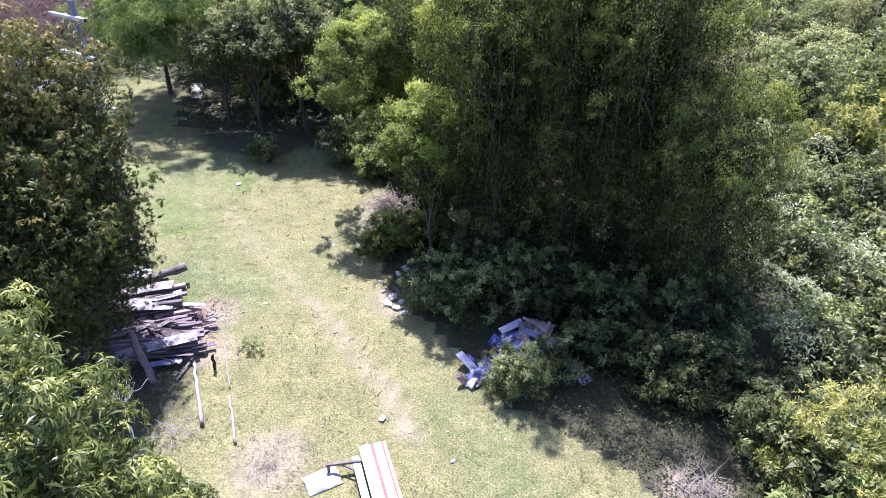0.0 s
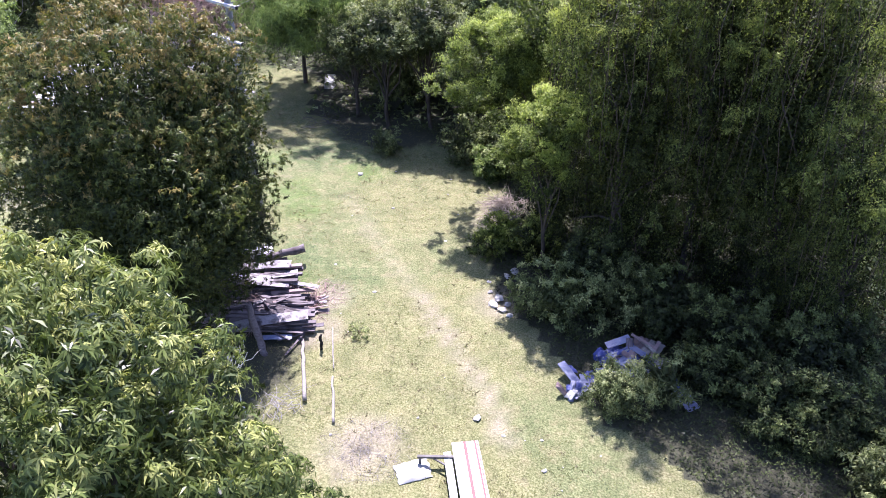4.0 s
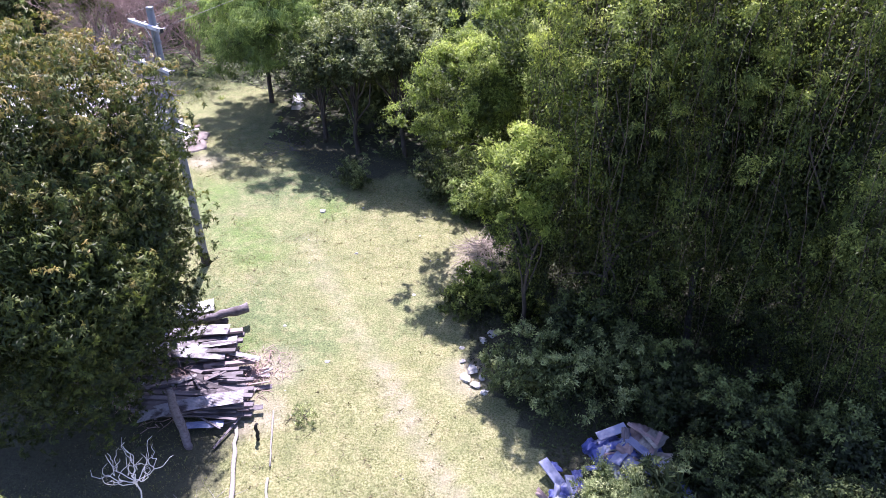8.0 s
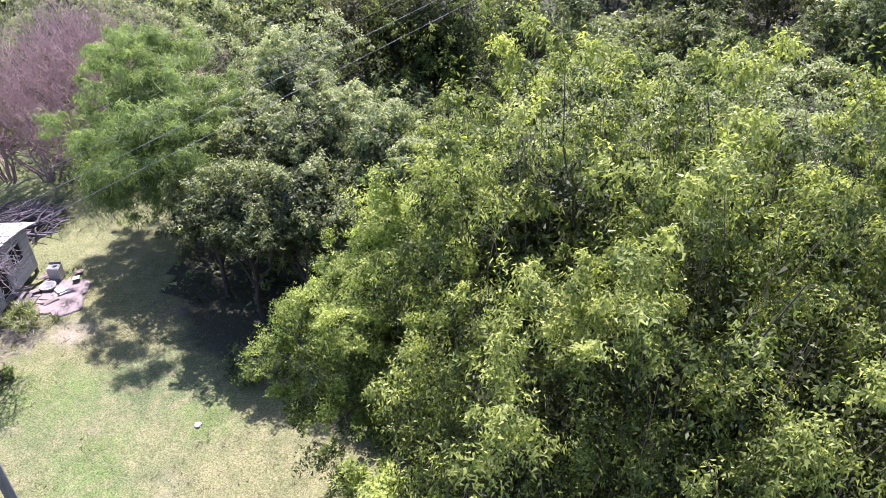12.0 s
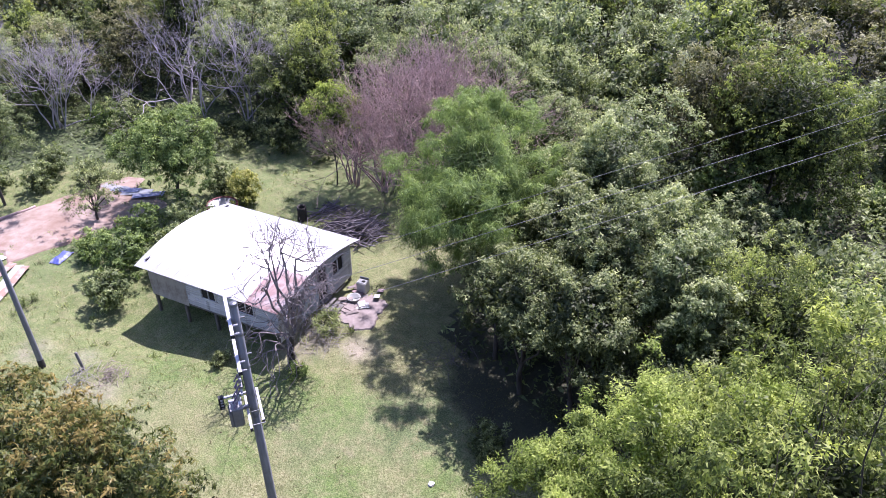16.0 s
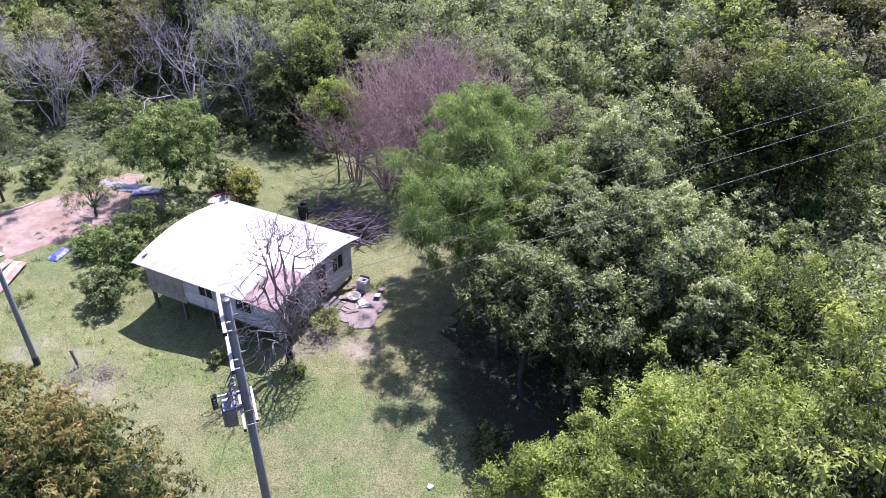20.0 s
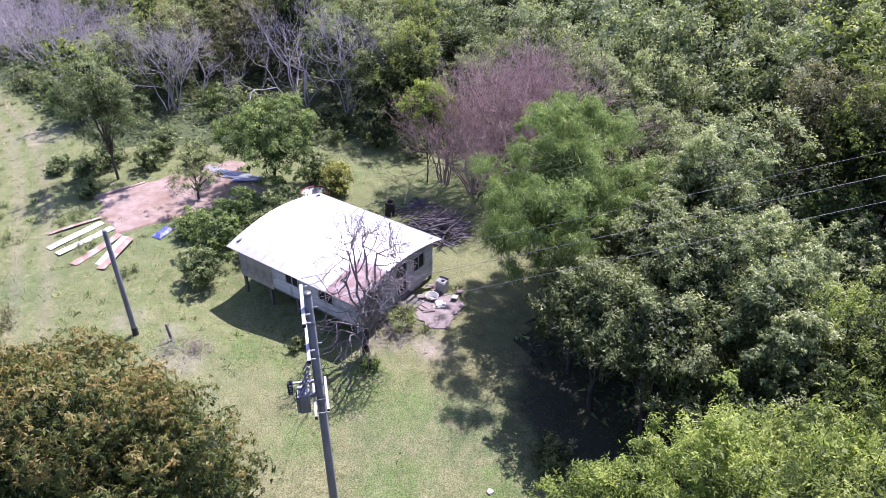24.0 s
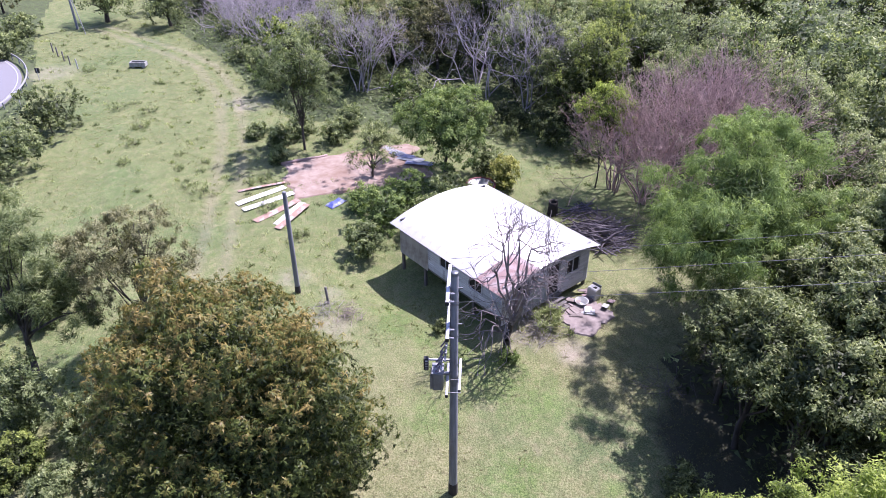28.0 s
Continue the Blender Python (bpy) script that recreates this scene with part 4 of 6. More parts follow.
tree("creeper_topped_tree", "tall thin-stemmed tree with a creeper-grown top", "tree", (-0.2, 36.2, 0), [(-0.2, -0.9, 14.0, 2.2, 2.0, 2.0), (0.9, 0.6, 14.4, 2.0, 2.0, 2.2), (-1.0, 0.5, 12.2, 1.8, 1.8, 1.8), (0.4, -0.4, 11.2, 1.7, 1.6, 2.0)],
     25, LEAF_VINE, 200, 150, 0.15, radius=0.16, wide=0.42, inner=0.5, spread=0.5, droop=0.8, top=0.9, slim=True, carve=2.0, fill=0.25, relief=0.7, group=VINES)
vine_tree("dark vine-draped tree standing over the far scrub", (-13.4, 76.0, 0), 13.2, 5.0, 27, 0.24, 330, 50, 160, 45, group="", stems=0, fill=1.4)
vine_tree("brownish vine-draped tree beside the scrub", (-18.6, 77.5, 0), 11.8, 4.0, 28, 0.24, 260, 50, 110, 45, LEAF_OLIVE, "", 0, 1.2)


def bush(name, label, at, r, h, seed, mat, clumps=170, per=12, size=0.17, group="", **how):
    """A bush that stands on the ground: several stems and three lobes."""
    lobes = [(0, 0, h * 0.52, r * 0.8, r * 0.8, h * 0.5), (r * 0.35, -r * 0.25, h * 0.4, r * 0.65, r * 0.6, h * 0.42), (-r * 0.35, r * 0.2, h * 0.42, r * 0.65, r * 0.65, h * 0.44)]
    how = dict(dict(wide=0.58, spread=min(0.3, 0.24 * r), droop=0.3, top=0.35, inner=0.55, low=-0.98), **how)
    clumps, per = max(34, int(clumps * 0.38)), int(per * 4.2)
    size *= 0.86
    how.setdefault("slim", True)
    how.setdefault("carve", 2.0)
    return tree(name, label, "shrub", at, lobes, seed, mat, clumps, per, size, radius=0.05, tips=7, group=group, **how)


bush("bush", "dense soft green bush growing over the dumped blue goods", (1.75, 21.2, 0), 1.25, 2.4, 31, LEAF_FOREST, 320, 26, 0.1, wide=0.4)
bush("bush", "grey-green straggling bush at the foot of the vines", (-1.0, 26.6, 0), 2.3, 2.9, 32, LEAF_FOREST, 380, 20, 0.12, carve=2.2)
bush("bush", "grey-green straggling bush at the foot of the vines", (1.6, 27.2, 0), 2.0, 3.2, 33, LEAF_GREY, 320, 20, 0.12, carve=2.2)
bush("bush", "lush tall weeds beside the dry patch", (-6.6, 39.8, 0), 1.5, 2.0, 34, LEAF_FRESH, 240, 12, 0.16)
bush("bush", "blue-grey shrub below the yellow-green tree", (-8.6, 41.6, 0), 2.0, 3.4, 35, LEAF_GREY, 320, 12, 0.16)
bush("bush", "soft green shrub below the yellow-green tree", (-6.2, 41.4, 0), 1.9, 3.4, 36, LEAF_SCRUB, 300, 12, 0.16)
bush("bush", "yellow-green shrub at the edge of the vines", (-4.7, 32.2, 0), 1.2, 1.8, 37, LEAF_LIME, 200, 14, 0.14)
bush("bush", "dark shrub in the shade of the vines", (-2.7, 31.2, 0), 1.4, 2.6, 30, LEAF_VINE, 220, 16, 0.13)
bush("bush", "low dark shrub casting a ragged shadow on the grass", (-5.2, 31.0, 0), 1.0, 1.3, 38, LEAF_VINE, 130, 10, 0.15)
bush("bush", "broad-leaved weeds among the dumped goods", (3.5, 22.3, 0), 1.2, 2.2, 39, LEAF_GREY, 150, 10, 0.26, wide=0.26, carve=2.2)
bush("bush", "dark undergrowth shrub in deep shade", (7.6, 21.4, 0), 1.4, 1.3, 41, LEAF_SHADED, 320, 20, 0.13)
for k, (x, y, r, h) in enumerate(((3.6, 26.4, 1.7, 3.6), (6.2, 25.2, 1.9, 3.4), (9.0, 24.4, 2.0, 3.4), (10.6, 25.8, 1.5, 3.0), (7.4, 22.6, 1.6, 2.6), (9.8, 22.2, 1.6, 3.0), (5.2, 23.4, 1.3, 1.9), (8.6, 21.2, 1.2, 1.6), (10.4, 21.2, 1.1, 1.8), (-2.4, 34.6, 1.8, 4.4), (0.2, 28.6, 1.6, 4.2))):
    bush("bush", "dark vine-hung shrub in the deep shade of the tall trees", (x, y, 0), r, h, 600 + k, LEAF_SHADED, 300, 20, 0.13, group="shrubs in the vine shade", carve=1.7, fill=0.35)
for k, (x, y, r, h) in enumerate(((-4.4, 40.2, 2.0, 3.8), (-2.4, 38.8, 1.7, 3.4), (-7.0, 42.4, 1.8, 3.8))):
    bush("bush", "soft green shrub below the yellow-green tree", (x, y, 0), r, h, 620 + k, LEAF_SCRUB if k else LEAF_GREY, 300, 14, 0.15, group="shrubs below the yellow-green tree")
bush("bush", "green shrub on the sunny edge of the wood", (11.2, 18.6, 0), 1.5, 2.8, 42, LEAF_GREY, 340, 20, 0.13)
bush("bush", "yellow-flowering shrub with soft narrow leaves", (12.6, 16.8, 0), 2.5, 4.6, 43, LEAF_YELLOW, 420, 12, 0.19, wide=0.28)
bush("bush", "yellow-green leafy shrub at the edge of the scrub", (13.4, 13.2, 0), 2.4, 4.2, 44, LEAF_YELLOW, 380, 12, 0.19, wide=0.28)

bush("bush", "orange-yellow flowering shrub in the scrub", (23.6, 42.6, 0), 2.6, 5.6, 45, LEAF_YELLOW, 420, 12, 0.2)

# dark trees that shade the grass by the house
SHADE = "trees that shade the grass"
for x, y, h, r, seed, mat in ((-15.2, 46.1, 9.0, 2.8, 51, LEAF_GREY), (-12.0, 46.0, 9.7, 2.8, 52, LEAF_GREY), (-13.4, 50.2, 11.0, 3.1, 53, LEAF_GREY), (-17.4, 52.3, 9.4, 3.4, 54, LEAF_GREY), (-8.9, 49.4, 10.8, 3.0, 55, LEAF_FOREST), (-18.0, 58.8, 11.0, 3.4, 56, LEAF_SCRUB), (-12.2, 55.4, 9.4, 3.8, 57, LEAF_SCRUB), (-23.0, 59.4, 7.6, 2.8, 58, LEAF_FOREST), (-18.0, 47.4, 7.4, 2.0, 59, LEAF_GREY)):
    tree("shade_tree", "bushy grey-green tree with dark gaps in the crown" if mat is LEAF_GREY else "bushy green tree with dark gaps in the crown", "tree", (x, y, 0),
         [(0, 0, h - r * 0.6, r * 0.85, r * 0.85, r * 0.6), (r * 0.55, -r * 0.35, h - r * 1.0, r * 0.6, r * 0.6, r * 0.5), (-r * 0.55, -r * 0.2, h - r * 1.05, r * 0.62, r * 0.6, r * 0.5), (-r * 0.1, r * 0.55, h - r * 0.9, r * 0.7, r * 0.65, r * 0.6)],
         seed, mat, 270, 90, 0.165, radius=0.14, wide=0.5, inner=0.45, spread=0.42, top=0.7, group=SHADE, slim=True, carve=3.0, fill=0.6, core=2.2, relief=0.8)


def wispy_tree(name, label, at, lobes, seed, clumps, per, size, mat=LEAF_WISP, radius=0.16, tips=22, **how):
    how = dict(dict(slim=True, twigs=26, wide=0.075, spread=0.75, droop=1.6, top=0.4, inner=0.5, flat=0.1, low=-0.8, fill=0.0), **how)
    clumps, per = clumps // 4, per * 9
    return tree(name, label, "tree", at, lobes, seed, mat, clumps, per, size, radius=radius, tips=tips, **how)


wispy_tree("weeping_tree", "feathery light green weeping tree beside the house", (-24.6, 53.2, 0),
           [(0, 0, 8.2, 5.0, 4.4, 4.2), (3.0, -1.0, 6.4, 3.6, 3.2, 4.2), (-2.4, 1.4, 6.2, 2.6, 2.6, 3.8), (0.4, -2.0, 5.0, 3.6, 2.6, 3.6), (-1.4, 1.8, 9.8, 2.8, 2.4, 2.6), (2.2, -4.6, 7.0, 2.9, 2.4, 2.7), (3.6, -5.8, 9.2, 2.7, 2.0, 2.0)], 61, 2400, 18, 0.3, wide=0.14, droop=1.0, spread=0.55, inner=0.6, carve=1.5, fill=0.12)
tree("slender_tree", "slender olive-green tree with several thin stems", "tree", (-58.4, 35.3, 0),
     [(0, 0, 8.2, 2.5, 2.5, 2.4), (1.4, 1.0, 6.6, 2.0, 2.0, 2.2), (-1.5, -0.6, 6.8, 2.0, 2.0, 2.2), (0.2, 0.4, 5.2, 1.8, 1.8, 1.5)], 62, LEAF_FOREST, 150, 130, 0.2, radius=0.1, tips=26, wide=0.3, spread=0.6, droop=0.6, slim=True, fill=0.08)
wispy_tree("feathery_tree", "feathery dark tree with a leaning bare trunk", (-35.4, 13.8, 0),
           [(-1.6, 0.2, 9.0, 2.0, 2.0, 1.6), (-0.4, 1.4, 7.2, 1.5, 1.5, 1.2), (0.6, 2.2, 5.6, 1.5, 1.5, 1.1), (-2.0, -0.6, 6.4, 1.5, 1.6, 1.2), (0.9, 3.0, 4.0, 1.3, 1.3, 0.9), (-0.6, 0.6, 4.4, 1.2, 1.2, 0.9)], 63, 700, 26, 0.32, mat=LEAF_FOREST, radius=0.16, wide=0.13, droop=0.1, spread=0.5, carve=2.0)
tree("acacia_tree", "open acacia with fine olive foliage on thin limbs", "tree", (-34.6, 20.2, 0),
     [(0, 0, 7.6, 2.6, 2.6, 1.2), (1.2, 1.7, 6.8, 1.6, 1.6, 1.0), (-1.3, -1.5, 6.6, 1.8, 1.8, 1.1), (0.2, -0.4, 5.4, 2.0, 2.2, 1.0), (-0.6, 0.8, 8.4, 1.4, 1.4, 0.7)], 64, LEAF_OLIVE, 170, 230, 0.12, radius=0.11, wide=0.42, spread=0.5, tips=18, fill=0.03, slim=True)
tree("leafy_tree", "round fresh green tree behind the tin-roofed house", "tree", (-49.0, 45.4, 0),
     [(0, 0, 4.6, 3.1, 3.0, 2.4), (-2.7, -1.0, 4.0, 2.4, 2.2, 1.9), (2.0, -0.6, 3.4, 2.4, 2.2, 2.2), (0.8, 1.2, 5.6, 2.2, 2.2, 1.7)], 65, LEAF_FRESH, 240, 110, 0.2, radius=0.16, wide=0.4, spread=0.56, droop=0.8, top=0.6, slim=True)
tree("acacia_tree", "small open tree with yellowish leaves on the bare earth", "tree", (-50.6, 39.2, 0),
     [(0, 0, 3.2, 2.2, 2.2, 0.7), (1.6, -0.9, 2.7, 1.4, 1.4, 0.6), (-1.5, 1.0, 2.5, 1.5, 1.6, 0.6), (0.2, 1.6, 2.6, 1.3, 1.3, 0.5)], 66, LEAF_SCRUB, 80, 60, 0.15, radius=0.1, tips=16, spread=0.4, fill=0.0)
bush("bush", "yellow-green bush behind the house", (-44.6, 48.6, 0), 1.6, 2.8, 67, LEAF_YELLOW, 260, 12, 0.17)
bush("bush", "olive bush behind the house", (-47.0, 48.2, 0), 1.6, 3.0, 68, LEAF_FOREST, 240, 12, 0.17)
for k, (x, y, r, h) in enumerate(((-42.6, 37.2, 2.4, 3.0), (-41.2, 39.8, 2.0, 2.6), (-45.0, 40.2, 2.3, 2.8), (-40.3, 35.0, 1.7, 1.9), (-46.0, 37.0, 1.6, 1.8), (-43.0, 42.8, 2.2, 3.0))):
    bush("bush", "dark shrub crowding the back wall of the house" if k % 2 else "green leafy shrub beside the house wall", (x, y, 0), r, h, 70 + k, LEAF_FOREST if k % 2 else LEAF_FRESH, 230, 12, 0.19, group="shrubs beside the house")
for k, (x, y, r, h) in enumerate(((-60.2, 33.6, 1.6, 2.0), (-61.8, 36.0, 1.8, 2.2), (-57.0, 32.6, 1.0, 1.2), (-63.4, 32.0, 1.2, 1.1), (-58.8, 38.4, 1.8, 2.4), (-61.0, 40.4, 1.6, 2.6), (-56.8, 41.6, 1.5, 2.2))):
    bush("bush", "dark green shrub under the slender tree", (x, y, 0), r, h, 80 + k, LEAF_FOREST, 200, 12, 0.18, group="shrubs under the slender tree")
for k, (x, y, r, h, mat) in enumerate(((-72.0, 14.0, 4.4, 5.0, LEAF_GREY), (-64.4, 10.8, 4.0, 4.2, LEAF_SCRUB), (-60.0, 8.6, 3.0, 3.0, LEAF_SCRUB), (-51.0, 10.0, 1.9, 2.0, LEAF_SCRUB), (-41.0, 14.6, 2.0, 3.4, LEAF_FOREST), (-38.6, 10.4, 2.6, 4.4, LEAF_FOREST), (-31.6, 13.6, 2.4, 4.0, LEAF_FOREST), (-29.6, 16.6, 1.8, 2.4, LEAF_FOREST), (-28.2, 13.2, 1.6, 1.8, LEAF_VINE), (-26.2, 14.8, 1.0, 1.2, LEAF_FOREST), (-100, 8.0, 3.0, 3.0, LEAF_SCRUB), (-108, 9.5, 3.2, 3.0, LEAF_SCRUB), (-96, 3.5, 3.0, 3.0, LEAF_FOREST), (-84, 5.0, 2.8, 2.6, LEAF_FOREST))):
    bush("bush", "rounded roadside bush with grey-green leaves" if x < -60 else "dense shrub below the feathery tree", (x, y, 0), r, h, 100 + k, mat, 330, 12 if x < -60 else 24, 0.24 if x < -60 else 0.14, group="bushes along the road" if x < -60 else "shrubs on the near field edge")


# ---- bare trees ----
def bare_tree(name, label, at, seed, mat, height, radius, depth, spread=0.55, kids=(2, 3), lift=0.15, lean=(0, 0, 1), stems=1, sides=5):
    rng = np.random.default_rng(seed)
    root = empty(name, label, "tree", at=at)
    thin = []
    for k in range(stems):
        out = []
        d = np.array(lean, float) + (rng.normal(0, 0.35, 3) if stems > 1 else 0)
        branching(rng, np.array([*(rng.normal(0, 0.3, 2) if stems > 1 else (0, 0)), -0.15]), d / np.linalg.norm(d), height * 0.32, radius, depth, out, spread, kids, lift)
        part("stem" if stems > 1 else "trunk", tubes("stem", [s for s in out if s[2] > radius * 0.3], mat, 6), root)
        thin += [s for s in out if s[2] <= radius * 0.3]
    part("twig_crown", tubes("twig_crown", thin, mat, sides), root)
    return root


def crooked(rng, a, b, r0, r1, n, out, wander=0.12):
    """A crooked limb from a to b."""
    a, b = np.array(a, float), np.array(b, float)
    span, last = np.linalg.norm(b - a), a
    for k in range(1, n + 1):
        p = a + (b - a) * k / n + rng.normal(0, wander * span / n, 3) * (k < n) + np.array([0, 0, -0.05 * span * math.sin(math.pi * k / n)])
        out.append((last, p, r0 + (r1 - r0) * (k - 1) / n, r0 + (r1 - r0) * k / n))
        last = p
    return last


rng = np.random.default_rng(4)
bare = empty("bare_tree", "leafless crooked tree in front of the tin-roofed house", "tree", at=(-26.5, 39.2, 0))
stem, boughs, twigs = [], [], []
fork = crooked(rng, (0, 0, -0.15), (-0.1, 0.25, 2.0), 0.24, 0.16, 4, stem, 0.25)
HEART, SIZE = np.array([-0.2, 0.3, 5.7]), np.array([2.7, 2.7, 3.1])
for k in range(9):
    a, z = k * 2.4, (-0.2, 0.85, 0.15, -0.1, 0.6, -0.3, 0.4, 0.95, 0.0)[k]
    d = np.array([math.cos(a) * math.sqrt(1 - z * z), math.sin(a) * math.sqrt(1 - z * z), z])
    start = fork + np.array([0, 0, -0.5 * rng.random()]) if z < 0.3 else fork
    mid = crooked(rng, start, HEART + d * SIZE * 0.5, 0.11, 0.05, 6, boughs, 0.13)
    for i in range(4):
        e = unit((d + rng.normal(0, 0.5, 3))[None])[0]
        sub = crooked(rng, mid + (fork - mid) * rng.uniform(0, 0.3) * (i > 1), HEART + e * SIZE * rng.uniform(0.7, 0.9), 0.046, 0.024, 5, boughs, 0.15)
        for _ in range(4):
            f = unit((e + rng.normal(0, 0.38, 3))[None])[0]
            tip = crooked(rng, sub + (mid - sub) * rng.uniform(0, 0.5), HEART + f * SIZE * rng.uniform(0.85, 1.1), 0.024, 0.013, 4, twigs, 0.18)
            for _ in range(2):
                crooked(rng, tip + (sub - tip) * rng.uniform(0, 0.6), tip + rng.normal(0, 0.3, 3) + f * 0.2, 0.015, 0.01, 2, twigs, 0.3)
for k in range(9):
    a = 2.3 + k * 0.42
    reach = rng.uniform(2.0, 3.4)
    knee = crooked(rng, fork - np.array([0, 0, rng.uniform(0.0, 0.9)]), (math.cos(a) * reach * 0.55, math.sin(a) * reach * 0.55, rng.uniform(2.0, 3.0)), 0.05, 0.03, 5, boughs, 0.2)
    for _ in range(4):
        tip = crooked(rng, knee, (math.cos(a + rng.normal(0, 0.3)) * reach, math.sin(a + rng.normal(0, 0.3)) * reach, rng.uniform(0.7, 2.4)), 0.026, 0.014, 4, twigs, 0.25)
        crooked(rng, tip, tip + rng.normal(0, 0.35, 3), 0.014, 0.009, 3, twigs, 0.3)
part("trunk", tubes("trunk", stem, BARK, 9), bare)
part("limb", tubes("limb", boughs, TWIG_BROWN, 6), bare)
part("twig_crown", tubes("twig_crown", twigs, TWIG_BROWN, 4), bare)
sapling = empty("bare_sapling", "white leafless sapling in the shade of the mango", "tree", at=(-12.45, 17.7, 0))
stem, boughs = [], []
fork = crooked(rng, (0.15, -0.1, -0.1), (-0.45, 0.35, 1.9), 0.03, 0.022, 6, stem, 0.2)
for k in range(8):
    a = k * 0.78 + rng.uniform(-0.2, 0.2)
    d = np.array([math.cos(a), math.sin(a), 0])
    knee = crooked(rng, fork - np.array([0, 0, 0.1 * (k % 4)]), fork + d * rng.uniform(0.35, 0.75) + np.array([0, 0, rng.uniform(0.1, 0.5)]), 0.015, 0.012, 4, boughs, 0.25)
    for _ in range(3):
        top = crooked(rng, knee, knee + d * rng.uniform(0.0, 0.3) + rng.normal(0, 0.16, 3) + np.array([0, 0, rng.uniform(0.2, 0.6)]), 0.011, 0.008, 4, boughs, 0.35)
        crooked(rng, top, top + rng.normal(0, 0.16, 3) + np.array([0, 0, 0.14]), 0.008, 0.005, 2, boughs, 0.3)
part("trunk", tubes("trunk", stem, TWIG_WHITE, 7), sapling)
part("twig_crown", tubes("twig_crown", boughs, TWIG_WHITE, 5), sapling)
for k, (x, y, h, s) in enumerate(((-35.6, 61.5, 11.5, 9), (-32.0, 62.5, 11.0, 8), (-39.0, 60.5, 11.0, 8), (-40.2, 56.4, 7.4, 9), (-37.6, 57.4, 8.2, 8))):
    bare_tree("twiggy_tree", "leafless many-stemmed tree with reddish twigs", (x, y, 0), 200 + k, TWIG_PINK, h * 1.05, 0.07, 5, 0.5, (2, 4), 0.14, stems=s, sides=3)
tree("vine_tuft", "yellow-green creeper in the top of a leafless tree", "creeper", (-41.3, 55.4, 0), [(0, 0, 7.2, 2.0, 1.8, 1.3), (0.9, 0.2, 6.0, 1.4, 1.3, 1.2)], 210, LEAF_LIME, 80, 60, 0.2, radius=0.06, tips=5, spread=0.5)
for k, (x, y, h) in enumerate(((-62.0, 55.5, 11.0), (-58.0, 58.5, 10.0), (-66.5, 57.0, 10.5), (-55.0, 62.5, 9.0), (-70.5, 45.0, 9.5), (-92, 38, 7.5), (-98, 35.5, 7.0), (-104, 36, 7.5), (-86, 39.5, 7.5), (-80, 41, 7.5), (-90, 41.5, 8.5), (-96, 40, 8.0), (-101, 41, 8.5), (-84, 43.5, 8.5), (-108, 38, 7.5))):
    bare_tree("grey_bare_tree", "leafless pale grey tree with spreading fine branches", (x, y, 0), 220 + k, TWIG_PALE, h, 0.075 if k < 5 else 0.06, 6 if k < 4 else 5, 0.5, (2, 3), 0.15, stems=4 if k < 4 else 9, sides=3)

# ---- the wood behind: a few kinds of tree, each grown once and repeated ----
WOOD = "woodland trees"
WOODS = ((9.5, 3.6, LEAF_FOREST, "woodland tree with a dense dark green crown"), (8.0, 3.4, LEAF_SCRUB, "woodland tree with a pale grey-green crown"), (11.0, 3.6, LEAF_VINE, "tall woodland tree hung with creepers"), (8.6, 3.6, LEAF_OLIVE, "woodland tree with a brownish olive crown"), (7.2, 3.2, LEAF_GREY, "greyish woodland tree with an open crown"), (10.0, 3.8, LEAF_FOREST, "woodland tree with a lumpy olive crown"))
NEAR_WOOD, FAR_WOOD = [], []
for k, (h, r, mat, label) in enumerate(WOODS):
    lobes = [(0, 0, h - r * 0.55, r * 0.8, r * 0.8, r * 0.55), (r * 0.5, -r * 0.3, h * 0.6, r * 0.6, r * 0.6, r * 0.7), (-r * 0.5, -r * 0.3, h * 0.52, r * 0.65, r * 0.62, r * 0.8), (-r * 0.1, r * 0.5, h * 0.62, r * 0.62, r * 0.62, r * 0.7), (0.1 * r, 0, h * 0.32, r * 0.75, r * 0.75, h * 0.32)]
    NEAR_WOOD.append(tree("woodland_tree", label, "tree", (16 + k * 6, 62 + (k % 3) * 7, 0), lobes, 300 + k, mat, 200, 62, 0.17, radius=0.16, wide=0.52, inner=0.5, spread=0.55, top=0.75, group=WOOD, low=-0.9, fill=0.25, slim=True, carve=2.1, core=2.4, relief=0.6))
    FAR_WOOD.append(tree("woodland_tree", label, "tree", (-40 + k * 9, 104 + (k % 3) * 7, 0), lobes, 310 + k, mat, 96, 34, 0.27, radius=0.16, tips=5, wide=0.6, inner=0.55, spread=0.65, top=0.75, group=WOOD, low=-0.8, fill=0.2, slim=True, carve=1.9, core=2.2, relief=0.5))
FINE_WOOD = []
for k, (h, r, mat, label) in enumerate(((10.5, 3.2, LEAF_VINE, "woodland tree overgrown with bright vines"), (9.0, 3.0, LEAF_LIME, "woodland tree with fresh yellow-green leaves"), (8.4, 3.0, LEAF_GREY, "woodland tree with fine grey-green leaves"))):
    lobes = [(0, 0, h - r * 0.85, r * 0.8, r * 0.8, r * 0.85), (r * 0.55, -r * 0.35, h * 0.55, r * 0.65, r * 0.65, r * 0.8), (-r * 0.5, -r * 0.4, h * 0.48, r * 0.7, r * 0.65, r * 0.85), (-r * 0.1, r * 0.55, h * 0.55, r * 0.7, r * 0.7, r * 0.85)]
